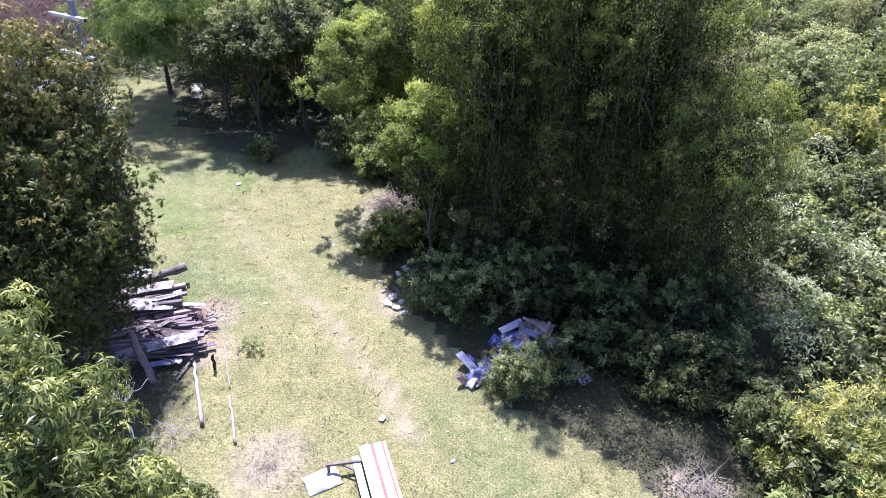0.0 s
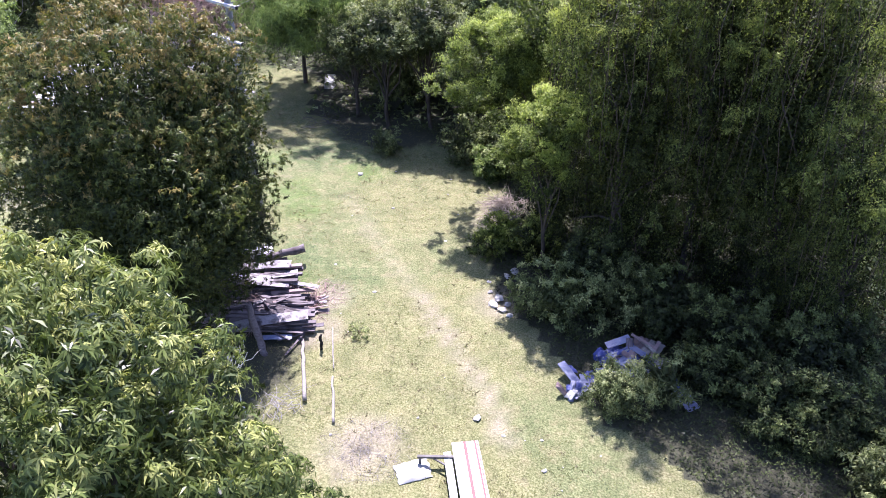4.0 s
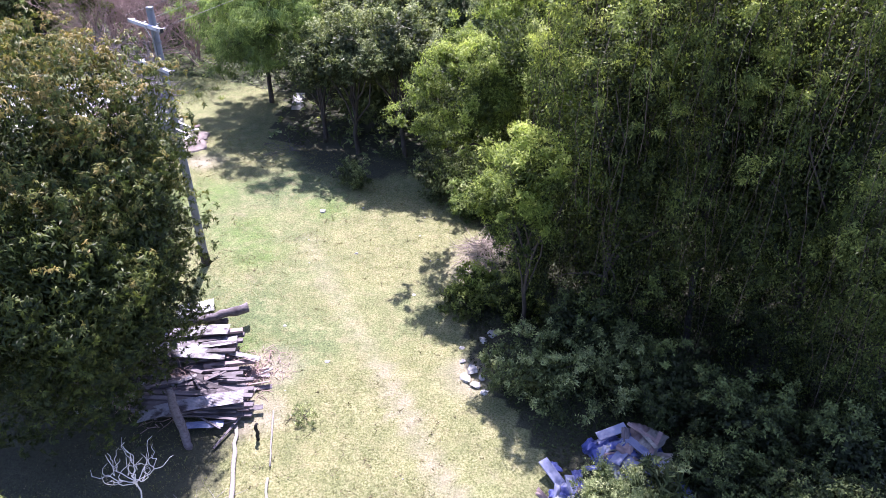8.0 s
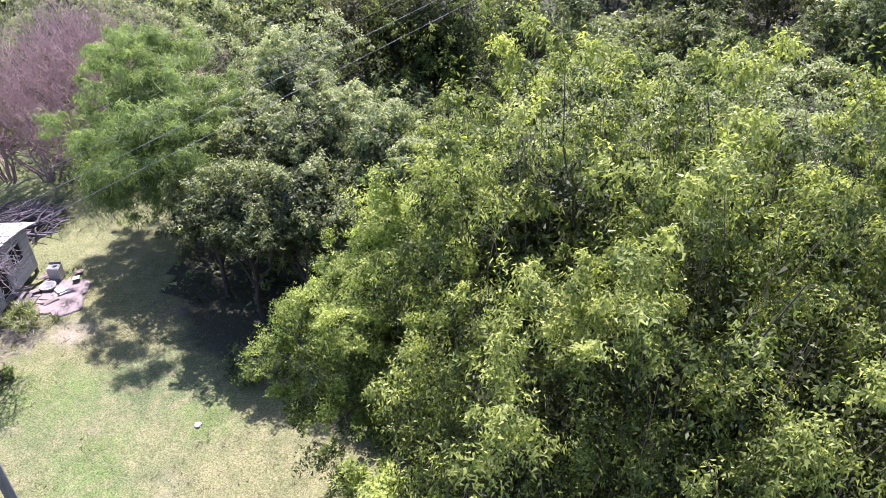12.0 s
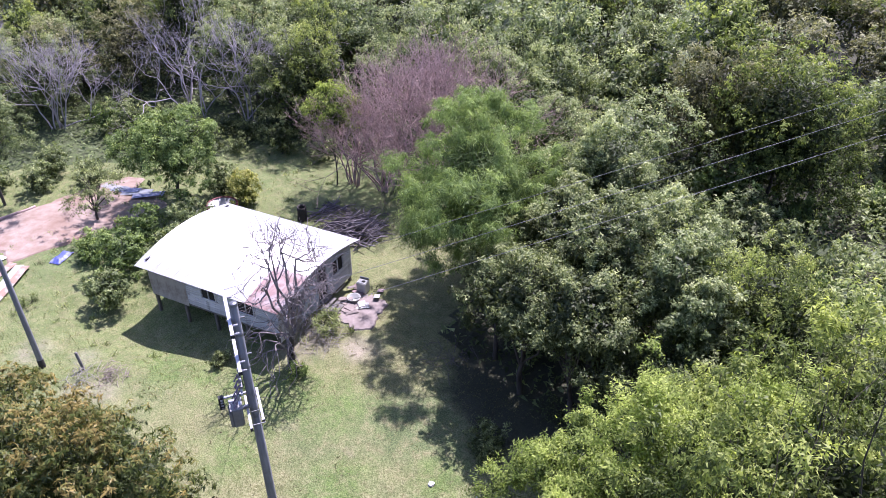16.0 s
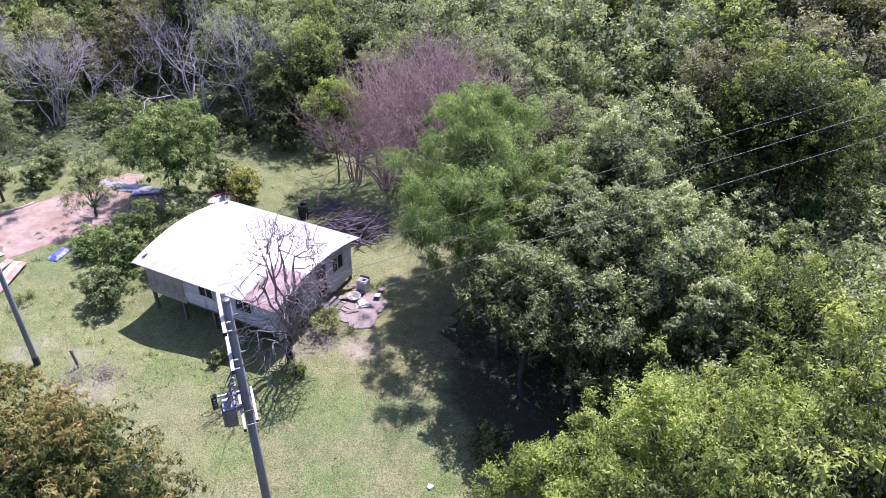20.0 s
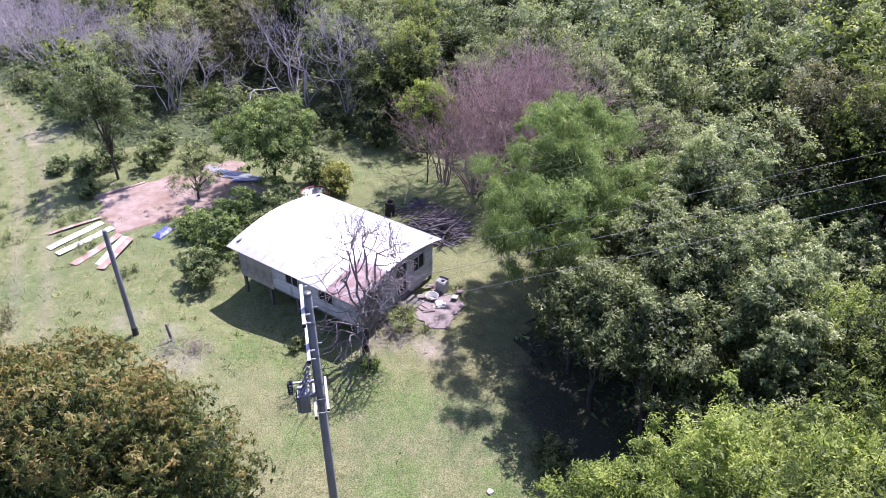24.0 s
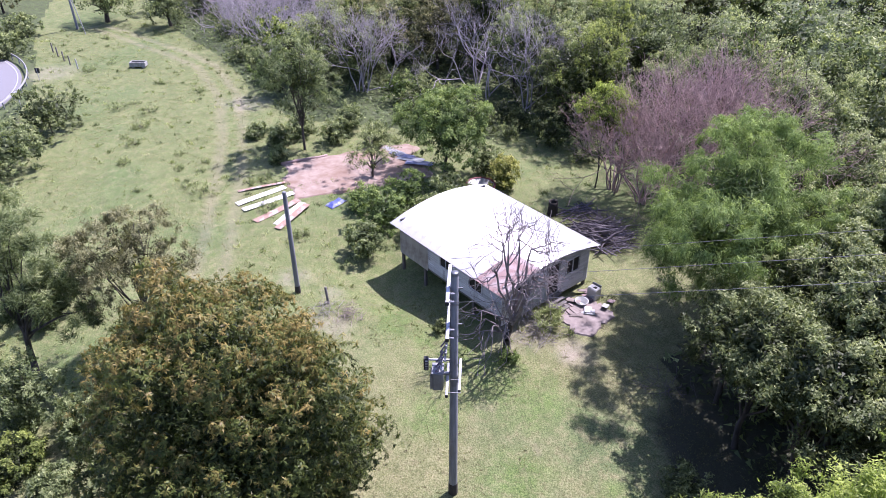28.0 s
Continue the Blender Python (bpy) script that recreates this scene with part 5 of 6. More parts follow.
    FINE_WOOD.append(tree("woodland_tree", label, "tree", ((0.5, 41.6, 0), (-3.6, 44.4, 0), (-7.2, 47.6, 0))[k], lobes, 330 + k, mat, 330, 85, 0.14, radius=0.16, wide=0.46, inner=0.5, spread=0.5, top=0.8, group=WOOD, low=-0.9, fill=0.25, slim=True, carve=2.4, core=2.5, relief=0.7))
SCRUB_KINDS = []
for k, (mat, label) in enumerate(((LEAF_SCRUB, "low bright scrub bush"), (LEAF_GREY, "low grey-green scrub bush"), (LEAF_FRESH, "low green scrub bush"), (LEAF_SCRUB, "low pale scrub bush"))):
    SCRUB_KINDS.append(bush("scrub_bush", label, (20 + k * 5, 50, 0), 2.3, 3.0, 320 + k, mat, 170, 8, 0.2, group="scrub bushes", fill=0.3))


def scatter(kinds, seed, n, box, apart, ok, sizes=(0.8, 1.25), done=None):
    rng = np.random.default_rng(seed)
    spots = [] if done is None else done
    for _ in range(n * 30):
        if n == 0:
            break
        x, y = rng.uniform(box[0], box[1]), rng.uniform(box[2], box[3])
        if not ok(x, y) or any((x - a) ** 2 + (y - b) ** 2 < apart ** 2 for a, b in spots):
            continue
        spots.append((x, y))
        s = rng.uniform(*sizes)
        copy_thing(kinds[rng.integers(len(kinds))], pose(x, y, 0, 0, 0, rng.uniform(0, 360)) @ Matrix.Diagonal((s, s, s * rng.uniform(0.85, 1.15), 1)))
        n -= 1
    return spots


def wood_at(x, y):
    """Whether woodland grows at a spot: behind the clearing, off the road and clear of the trees that stand there already."""
    p = (np.array([x]), np.array([y]))
    edge = near_line(CLEARING + CLEARING[:1], *p)[0]
    if -20 < x < 40 and 50 < y < 72 + 18 * (x > -7) or math.hypot(x + 15.5, y - 76.5) < 8.5:
        return False
    if inside(CLEARING, *p)[0] or edge < 2.2 or -12 < x < 13 and y < 53 or x > 8 and y < 48:
        return False
    return not (-110 < x < -77 and y < 44.5 or -29 < x < -8 and y < 62 or -44 < x < -29 and y < 66 or -70 < x < -54 and y < 58)


taken = scatter(NEAR_WOOD, 1, 44, (-85, 30, 38, 74), 3.8, wood_at)
scatter(FAR_WOOD, 11, 75, (-125, 40, 40, 98), 3.6, lambda x, y: wood_at(x, y) and (y > 70 or x < -82), (0.9, 1.3), taken)
scatter(FAR_WOOD, 2, 66, (-150, 50, 96, 140), 5.0, lambda x, y: True, (1.0, 1.5), taken)
scatter(SCRUB_KINDS, 18, 16, (-108, -74, 34, 40), 2.6, lambda x, y: near_line(CLEARING + CLEARING[:1], np.array([x]), np.array([y]))[0] > 1.0 and not inside(CLEARING, np.array([x]), np.array([y]))[0], (0.7, 1.1))
scatter(FAR_WOOD, 32, 26, (-40, 30, 112, 160), 4.6, lambda x, y: True, (1.0, 1.4), taken)
scatter(FAR_WOOD, 31, 16, (-4, 46, 102, 126), 4.5, lambda x, y: True, (0.9, 1.2), taken)
scatter(FAR_WOOD, 14, 20, (-130, -62, 30, 52), 3.6, lambda x, y: wood_at(x, y) and y < 50, (0.55, 0.9), taken)
scatter(FAR_WOOD, 15, 22, (-135, -60, -24, 6), 5.0, lambda x, y: not 11 < math.hypot(x + 89.5, y + 9.3) < 26, (0.5, 0.8))
scatter(FAR_WOOD, 16, 20, (-200, -122, -12, 45), 7.0, lambda x, y: not inside(CLEARING, np.array([x]), np.array([y]))[0], (0.8, 1.2))
scatter(SCRUB_KINDS, 3, 80, (9.5, 34, 13, 58), 1.9, lambda x, y: x > 11 + (y > 20) * 1.2 and x < 15 + y * 0.42, (0.75, 1.25))
scatter(FINE_WOOD, 19, 9, (-9, 12, 41, 54), 3.6, lambda x, y: not inside(CLEARING, np.array([x]), np.array([y]))[0] and near_line(CLEARING + CLEARING[:1], np.array([x]), np.array([y]))[0] > 3.0, (0.85, 1.1), [(0.5, 41.6), (-3.6, 44.4), (-7.2, 47.6), (-10.0, 47.2), (-13.2, 48.8), (-6.2, 41.4), (-8.6, 41.6)])
scatter(SCRUB_KINDS, 4, 130, (-20, 46, 50, 102), 2.7, lambda x, y: not inside(CLEARING, np.array([x]), np.array([y]))[0], (0.8, 1.5))
scatter(NEAR_WOOD, 5, 10, (28, 50, 50, 76), 5.0, lambda x, y: True, (0.6, 0.9))
scatter(SCRUB_KINDS, 21, 20, (-70, -44, 47, 62), 2.4, lambda x, y: near_line([(-68, 47), (-61, 51), (-55, 55), (-50, 58.5), (-45, 60.5)], np.array([x]), np.array([y]))[0] < 2.4, (0.55, 1.05))


def undergrowth(name, label, seed, n, where, ok, size, mat, height=0.6):
    """Low leaves and creepers that cover the floor of the wood."""
    rng = np.random.default_rng(seed)
    x, y = rng.uniform(where[0], where[1], n), rng.uniform(where[2], where[3], n)
    keep = ok(x, y)
    x, y = x[keep], y[keep]
    n = len(x)
    z = height * (0.25 + np.abs(np.sin(x * 0.9 + np.sin(y * 0.7)) * np.sin(y * 0.8 + np.sin(x * 0.5)))) * rng.uniform(0.3, 1.1, n)
    at = np.column_stack([x, y, z])
    axis = rng.normal(0, 1, (n, 3)) * np.array([1, 1, 0.4])
    L = size * rng.uniform(0.6, 1.3, n)
    tint = np.clip(0.35 + 0.3 * np.sin(x * 0.6) * np.sin(y * 0.5) + rng.normal(0, 0.15, n), 0, 1)
    return tagged(new(name, leaves(name, at, axis, rng.normal(0, 0.35, (n, 3)) + np.array([0, 0, 1]), L, L * 0.5, tint, mat, slim=True)), label, "undergrowth", kind="stuff")


undergrowth("undergrowth", "tangled low undergrowth on the floor of the wood", 71, 110000, (-115, 40, 8, 95), lambda x, y: ~inside(CLEARING, x, y) & ~((x > -14) & (x < 15) & (y < 47)) & (np.hypot(x + 89.5, y + 9.3) > 21.5), 0.4, LEAF_FOREST)
# weeds in the darkened leaf, so the vine shade is partly in their colour
undergrowth("undergrowth", "fine low weeds in the shade under the vines", 72, 90000, (-14, 15, 12, 47), lambda x, y: ~inside(CLEARING, x, y), 0.13, LEAF_SHADED, 0.45)


def blanket(name, label, seed, n, where, ok, size, mat, low, high, grain):
    """Creepers that cover low scrub in one rolling, lumpy sheet of leaves."""
    rng = np.random.default_rng(seed)
    x, y = rng.uniform(where[0], where[1], n), rng.uniform(where[2], where[3], n)
    keep = ok(x, y)
    x, y = x[keep], y[keep]
    n = len(x)
    roll = np.array([noise.noise(Vector((a * grain, b * grain, seed))) + 0.5 * noise.noise(Vector((a * grain * 2.7, b * grain * 2.7, seed + 3))) + 0.22 * noise.noise(Vector((a * grain * 7, b * grain * 7, seed + 6))) for a, b in zip(x, y)])
    z = low + (high - low) * np.clip(0.45 + 0.75 * roll, 0, 1.15) - size * 1.5 * rng.random(n) ** 2
    spray = rng.integers(0, 400, n)
    way = unit(rng.normal(0, 1, (400, 3)) * np.array([1, 1, 0.35]))[spray]
    axis = way + rng.normal(0, 0.6, (n, 3)) + np.array([0, 0, -0.25])
    L = size * rng.uniform(0.6, 1.35, n)
    tint = np.clip(0.45 + 0.45 * roll + rng.normal(0, 0.16, n), 0, 1)
    return tagged(new(name, leaves(name, np.column_stack([x, y, np.maximum(z, 0.1)]), axis, rng.normal(0, 0.4, (n, 3)) + np.array([0, 0, 1]), L, L * 0.48, tint, mat, slim=True)), label, "creeper", kind="stuff")


blanket("creeper_blanket", "pale green creepers rolling over the low scrub", 73, 90000, (-19, 46, 50, 100), lambda x, y: ~inside(CLEARING, x, y) & (np.hypot(x + 15.0, y - 76.5) > 5.5) & ((y < 72) | (x > -8.5)), 0.36, LEAF_SCRUB, 0.6, 4.2, 0.16)
blanket("creeper_blanket", "grey-green creepers over the scrub at the edge of the wood", 74, 60000, (11.6, 34, 14, 56), lambda x, y: (x < 15 + y * 0.42) & (x > 12.2 - 0.5 * (y < 20)), 0.2, LEAF_PALE, 0.5, 2.9, 0.33)


# ---- dumped timber and sheets under the mango ----
PLANK = surface("sawn_plank", (0.17, 0.135, 0.15), (0.45, 0.39, 0.42), 4, 0.85, stretch=(0.4, 3, 3), stain=(0.1, 0.075, 0.08), stain_scale=1.4, bumps=0.4, jitter=0.4)
PLANK_PINK = surface("faded_pink_board", (0.5, 0.34, 0.33), (0.66, 0.5, 0.49), 4, 0.8, stretch=(0.4, 3, 3), bumps=0.3)
OLD_TIN = surface("dirty_old_tin", (0.5, 0.46, 0.52), (0.86, 0.82, 0.88), 3, 0.6, 0.1, stain=(0.12, 0.09, 0.1), stain_scale=1.6, stain_at=(0.46, 0.6), bumps=0.3)
LOG_PALE = surface("bleached_log", (0.36, 0.32, 0.29), (0.74, 0.69, 0.64), 5, 0.9, stretch=(0.3, 2, 2), bumps=0.5)
STONE = surface("pale_stone", (0.62, 0.6, 0.57), (0.95, 0.92, 0.88), 4, 0.85, bumps=0.5)
CONCRETE = surface("broken_concrete", (0.42, 0.34, 0.31), (0.62, 0.52, 0.48), 3, 0.9, stain=(0.34, 0.28, 0.24), stain_scale=0.9, bumps=0.4)
EARTH = surface("bare_pink_earth", (0.5, 0.35, 0.27), (0.74, 0.59, 0.49), 1.6, 0.95, stain=(0.42, 0.26, 0.18), stain_scale=0.35, stain_at=(0.45, 0.7), bumps=0.5)
BLUE = surface("faded_blue_tarpaulin", (0.09, 0.12, 0.5), (0.22, 0.27, 0.74), 3, 0.5, stain=(0.5, 0.54, 0.72), stain_scale=1.4, stain_at=(0.52, 0.62), bumps=0.4)
BLUE_BOARD = surface("blue_white_board", (0.4, 0.44, 0.72), (0.66, 0.68, 0.9), 3, 0.5, stain=(0.16, 0.22, 0.5), stain_scale=1.6, bumps=0.2)
RED = surface("red_stripe", (0.2, 0.03, 0.04), (0.4, 0.09, 0.1), 3, 0.6, bumps=0.1)
CHAR = surface("charred_wood", (0.02, 0.017, 0.015), (0.06, 0.05, 0.045), 6, 0.9, bumps=0.6)
ASPHALT = surface("pale_worn_asphalt", (0.36, 0.35, 0.39), (0.46, 0.45, 0.5), 14, 0.9, stain=(0.4, 0.39, 0.43), stain_scale=0.5, bumps=0.2)
PAINT = surface("road_paint", (0.7, 0.7, 0.7), (0.8, 0.8, 0.8), 6, 0.7, bumps=0.1)
GUARD = surface("guard_rail_steel", (0.62, 0.62, 0.64), (0.76, 0.76, 0.78), 4, 0.55, 0.1, bumps=0.1)


def lay(ob, a, b, z0=0.0, z1=None, roll=0):
    """Turn an object whose length is along x so that it lies from a to b."""
    a, b = Vector((*a, z0)), Vector((*b, z0 if z1 is None else z1))
    d = b - a
    ob.matrix_basis = Matrix.Translation((a + b) / 2) @ d.to_track_quat("X", "Z").to_matrix().to_4x4() @ pose(0, 0, 0, roll)
    return d.length


def plank(a, b, z0, z1=None, width=0.2, thick=0.05, mat=PLANK, parent=None, name="plank", roll=0):
    length = (Vector((*a, z0)) - Vector((*b, z0 if z1 is None else z1))).length
    ob = part(name, box_mesh(name, (length, width, thick), mat, bevel=0.006), parent) if parent else new(name, box_mesh(name, (length, width, thick), mat, bevel=0.006))
    lay(ob, a, b, z0, z1, roll)
    return ob


def sweep(name, pts, radii, mat, sides=9):
    """One closed round body along a line of points."""
    pts = np.array(pts, float)
    ax = unit(pts[-1:] - pts[:1])[0]
    ref = np.array([0, 0, 1.0]) if abs(ax[2]) < 0.9 else np.array([1.0, 0, 0])
    p = np.cross(ax, ref)
    p /= np.linalg.norm(p)
    q = np.cross(ax, p)
    ang = np.linspace(0, 2 * np.pi, sides, endpoint=False)
    v, f = [], []
    ends = [(pts[0], radii[0] * 0.25)] + list(zip(pts, radii)) + [(pts[-1], radii[-1] * 0.25)]
    for at, r in ends:
        v += [at + (p * math.cos(t) + q * math.sin(t)) * r * (1 + 0.06 * math.sin(3 * t)) for t in ang]
    for k in range(len(ends) - 1):
        f += [(k * sides + i, k * sides + (i + 1) % sides, (k + 1) * sides + (i + 1) % sides, (k + 1) * sides + i) for i in range(sides)]
    return from_arrays(name, v, f, mat)


def rough_log(name, a, b, r0, r1, z0, z1, mat, label, seed, category="log"):
    """A log with knots and a wander in it."""
    rng = np.random.default_rng(seed)
    n, sides = 9, 9
    a, b = np.array([*a, z0]), np.array([*b, z1])
    pts, radii = [a], [r0]
    for k in range(1, n + 1):
        pts.append(a + (b - a) * k / n + rng.normal(0, min(0.025, r0 * 0.3), 3) * (k < n))
        radii.append((r0 + (r1 - r0) * k / n) * rng.uniform(0.86, 1.12))
    return tagged(new(name, sweep(name, pts, radii, mat, sides)), label, category)


rng = np.random.default_rng(77)


def stack(label, a, b, width, layers, z, mat=PLANK, tin=False, seed=0):
    """A loose stack of planks between a and b, with a sheet of tin on top where it has one."""
    rng = np.random.default_rng(seed)
    root = empty("timber_stack", label, "timber stack", "dumped timber stacks")
    d = (Vector(b) - Vector(a)).normalized()
    side = Vector((-d.y, d.x))
    for bearer in (0.15, 0.85):
        p = Vector(a).lerp(Vector(b), bearer)
        plank(p - side * width / 2, p + side * width / 2, 0.05, width=0.1, thick=0.12, parent=root, name="bearer")
    h = 0.13
    for k in range(layers):
        n = max(2, int(width / 0.24))
        for i in range(n):
            off = -width / 2 + (i + 0.5) * width / n + rng.normal(0, 0.03)
            s, e = Vector(a) + d * rng.uniform(-0.4, 0.5) + side * off, Vector(b) + d * rng.uniform(-0.6, 0.35) + side * (off + rng.normal(0, 0.22))
            plank(s, e, h + rng.uniform(0, 0.08), h + rng.uniform(0, 0.12), width / n * rng.uniform(0.7, 0.95), z / layers * 0.7, PLANK_PINK if rng.random() < 0.12 else mat, root)
        h += z / layers
    if tin:
        for i, q in enumerate(np.linspace(-0.5, 0.5, tin)):
            s = Vector(a) + side * q * width * 0.9 + d * rng.uniform(0, 0.4)
            e = Vector(b) + side * (q * width * 0.9 + rng.normal(0, 0.1)) + d * rng.uniform(-0.3, 0.3)
            L = (e - s).length
            me = corrugated("tin_sheet", 0.62, [(t * L - L / 2, 0.09 * math.sin(t * 4.2 + 2 * i)) for t in np.linspace(0, 1, 12)], OLD_TIN)
            ob = part("tin_sheet", me, root, "pale bent tin sheet")
            ob.matrix_basis = Matrix.Translation((*((s + e) / 2), h + 0.05 + 0.02 * i)) @ pose(0, 0, 0, rng.normal(0, 4), rng.normal(0, 7), math.degrees(math.atan2(d.y, d.x)) - 90 + rng.normal(0, 7))
    return root


stack("stack of old boards under bent pale tin sheets", (-17.2, 24.6), (-13.7, 25.9), 1.5, 5, 0.85, tin=3, seed=1)
stack("collapsed stack of faded boards and battens", (-16.6, 23.4), (-12.5, 24.6), 1.3, 3, 0.5, seed=2)
stack("low stack of weathered planks with uneven ends", (-15.8, 22.3), (-11.8, 23.3), 1.0, 4, 0.5, tin=1, seed=3)
prng = np.random.default_rng(31)
for k in range(90):
    x, y = prng.uniform(-17.5, -11.9), prng.uniform(22.0, 25.6)
    a, L = prng.normal(0.28, 0.5), prng.uniform(0.4, 2.0)
    z = prng.uniform(0.25, 0.75) if x < -12.8 else 0.12
    ob = plank((x - math.cos(a) * L / 2, y - math.sin(a) * L / 2), (x + math.cos(a) * L / 2, y + math.sin(a) * L / 2), z, z + prng.normal(0, 0.1), prng.uniform(0.08, 0.22), 0.03, (PLANK, OLD_TIN, PLANK, PLANK_PINK, PLANK)[k % 5], roll=prng.normal(0, 20))
    tagged(ob, "loose splintered board on the timber heap", "plank", "loose boards on the timber heap")
rough_log("hardwood_log", (-16.4, 26.9), (-14.2, 28.25), 0.17, 0.2, 0.55, 0.85, PLANK, "thick grey hollow log lying on the timber heap", 4)
rough_log("hardwood_log", (-16.8, 27.3), (-15.0, 27.7), 0.16, 0.15, 0.3, 0.35, PLANK, "thick grey log lying on the ground", 5)
rough_log("fallen_pole", (-11.9, 22.3), (-10.35, 18.85), 0.07, 0.09, 0.1, 0.1, LOG_PALE, "bleached straight log lying on the grass", 6)
rough_log("fallen_pole", (-10.9, 23.4), (-9.9, 20.9), 0.035, 0.03, 0.05, 0.05, LOG_PALE, "thin bleached pole lying on the grass", 7)
rough_log("fallen_pole", (-9.75, 20.4), (-8.8, 18.0), 0.045, 0.06, 0.06, 0.08, LOG_PALE, "thin bleached pole lying on the grass", 8)
rough_log("fallen_pole", (-18.2, 21.6), (-16.0, 22.8), 0.09, 0.1, 0.1, 0.25, LOG_PALE, "pale pole lying in the shade of the mango", 9)
rough_log("leaning_post", (-13.1, 21.05), (-14.0, 21.85), 0.16, 0.14, -0.1, 2.0, PLANK, "stout weathered post leaning over the timber heap", 10, "post")
rough_log("fence_stub", (-10.9, 22.0), (-10.85, 22.05), 0.07, 0.06, -0.1, 0.75, CHAR, "short dark fence stub in the grass", 11, "post")
box = empty("tin_box", "battered white tin box on the timber heap", "box", at=(-16.5, 27.1, 0.75))
part("body", box_mesh("body", (0.8, 0.5, 0.4), WHITE, (0, 0, 0.05), (0, 0, 20), bevel=0.02), box)
part("lid", box_mesh("lid", (0.84, 0.54, 0.06), WHITE, (0, 0, 0.28), (4, 0, 20), bevel=0.01), box)


def tin_on_ground(at, turn, w, l, mat, label, tilt=2, z=0.05, seed=0, group=""):
    rng = np.random.default_rng(seed)
    me = corrugated("tin_sheet", w, [(t * l - l / 2, 0.03 * math.sin(t * 4 + seed)) for t in np.linspace(0, 1, 7)], mat)
    ob = tagged(new("tin_sheet", me), label, "tin sheet", group)
    ob.matrix_basis = pose(*at, z, tilt, rng.normal(0, 1.5), turn)
    return ob


tin_on_ground((-13.0, 22.0), -72, 0.36, 1.4, BLUE_BOARD, "short pale bluish tin sheet on the ground", 3, 0.25, 1)
tin_on_ground((-17.1, 28.5), -60, 0.9, 1.7, TIN, "white tin sheet lying at the foot of the mango", 2, 0.1, 2)
tin_on_ground((-22.6, 53.6), 20, 0.9, 3.2, TIN, "white tin sheet lying below the trees", 2, 0.12, 3)

# ---- red-striped sheet table at the near end of the clearing ----
bench = empty("sheet_table", "long white metal panel with red stripes propped on timbers", "panel", at=(-3.1, 16.6, 0))
bench.matrix_basis = pose(-2.88, 15.92, 0, 0, 0, 20)
part("panel", box_mesh("panel", (1.0, 4.2, 0.05), WHITE, (0, 0, 0.45), bevel=0.01), bench)
for x, w in ((-0.02, 0.11), (0.36, 0.07), (0.44, 0.03)):
    part("stripe", box_mesh("stripe", (w, 4.18, 0.006), RED, (x, 0, 0.479)), bench, "faded red stripe")
part("side_rail", box_mesh("side_rail", (0.28, 4.0, 0.06), WHITE, (-0.7, -0.25, 0.38), bevel=0.01), bench)
for x, y in ((-0.45, -1.8), (0.45, -1.8), (-0.45, 1.7), (0.45, 1.7)):
    part("leg", box_mesh("leg", (0.09, 0.09, 0.46), TIMBER, (x, y, 0.2), bevel=0.008), bench)
part("arm", box_mesh("arm", (1.3, 0.11, 0.1), TIMBER, (-1.15, 1.55, 0.42), (0, 0, -8), bevel=0.01), bench, "grey timber arm")
part("arm_brace", box_mesh("arm_brace", (0.75, 0.06, 0.06), TIMBER, (-0.95, 1.3, 0.36), (0, 0, -42), bevel=0.006), bench)
part("arm_post", box_mesh("arm_post", (0.1, 0.1, 0.42), TIMBER, (-1.7, 1.62, 0.18), bevel=0.008), bench)


def crumpled(name, label, at, r, mat, seed, height=0.18, category="rag"):
    """A crumpled cloth or sheet on the ground."""
    rng = np.random.default_rng(seed)
    n = 13
    g = np.linspace(-1, 1, n)
    v = []
    for side in (1, 0):
        for x in g:
            for y in g:
                k = 1 + 0.18 * noise.noise(Vector((x * 2, y * 2, seed)))
                z = height * (0.35 + 0.9 * abs(noise.noise(Vector((x * 2.2, y * 2.2, seed + 5.5))))) * max(0.05, 1 - max(abs(x), abs(y)) ** 4)
                v.append((x * r[0] * k, y * r[1] * k, z if side else z - 0.02))
    i = np.arange(n - 1)[:, None] * n + np.arange(n - 1)[None]
    q = np.stack([i, i + n, i + n + 1, i + 1], -1).reshape(-1, 4)
    ob = tagged(new(name, from_arrays(name, v, np.concatenate([q, q[:, ::-1] + n * n]), mat)), label, category)
    ob.matrix_basis = pose(*at, 0.03, 0, 0, rng.uniform(0, 360))
    return ob


crumpled("white_sheet", "crumpled white plastic sheet on the grass", (-5.2, 16.5), (0.62, 0.45), WHITE, 3)


def stone(at, r, seed, mat=STONE, label="pale stone lying in the grass", group="stones", flat=0.45):
    rng = np.random.default_rng(seed)
    bm = bmesh.new()
    bmesh.ops.create_icosphere(bm, subdivisions=1 + (r < 0.12), radius=1)
    for v in bm.verts:
        v.co *= 1 + 0.6 * noise.noise(v.co * 1.6 + Vector((seed * 3.1, 0, 0)))
        v.co = Vector((v.co.x * r, v.co.y * r * 0.8, v.co.z * r * flat))
    me = bpy.data.meshes.new("stone")
    bm.to_mesh(me)
    bm.free()
    me.materials.append(mat)
    ob = tagged(new("stone", me), label, "stone", group)
    ob.matrix_basis = pose(*at, r * flat * 0.45, 0, 0, rng.uniform(0, 360))
    return ob


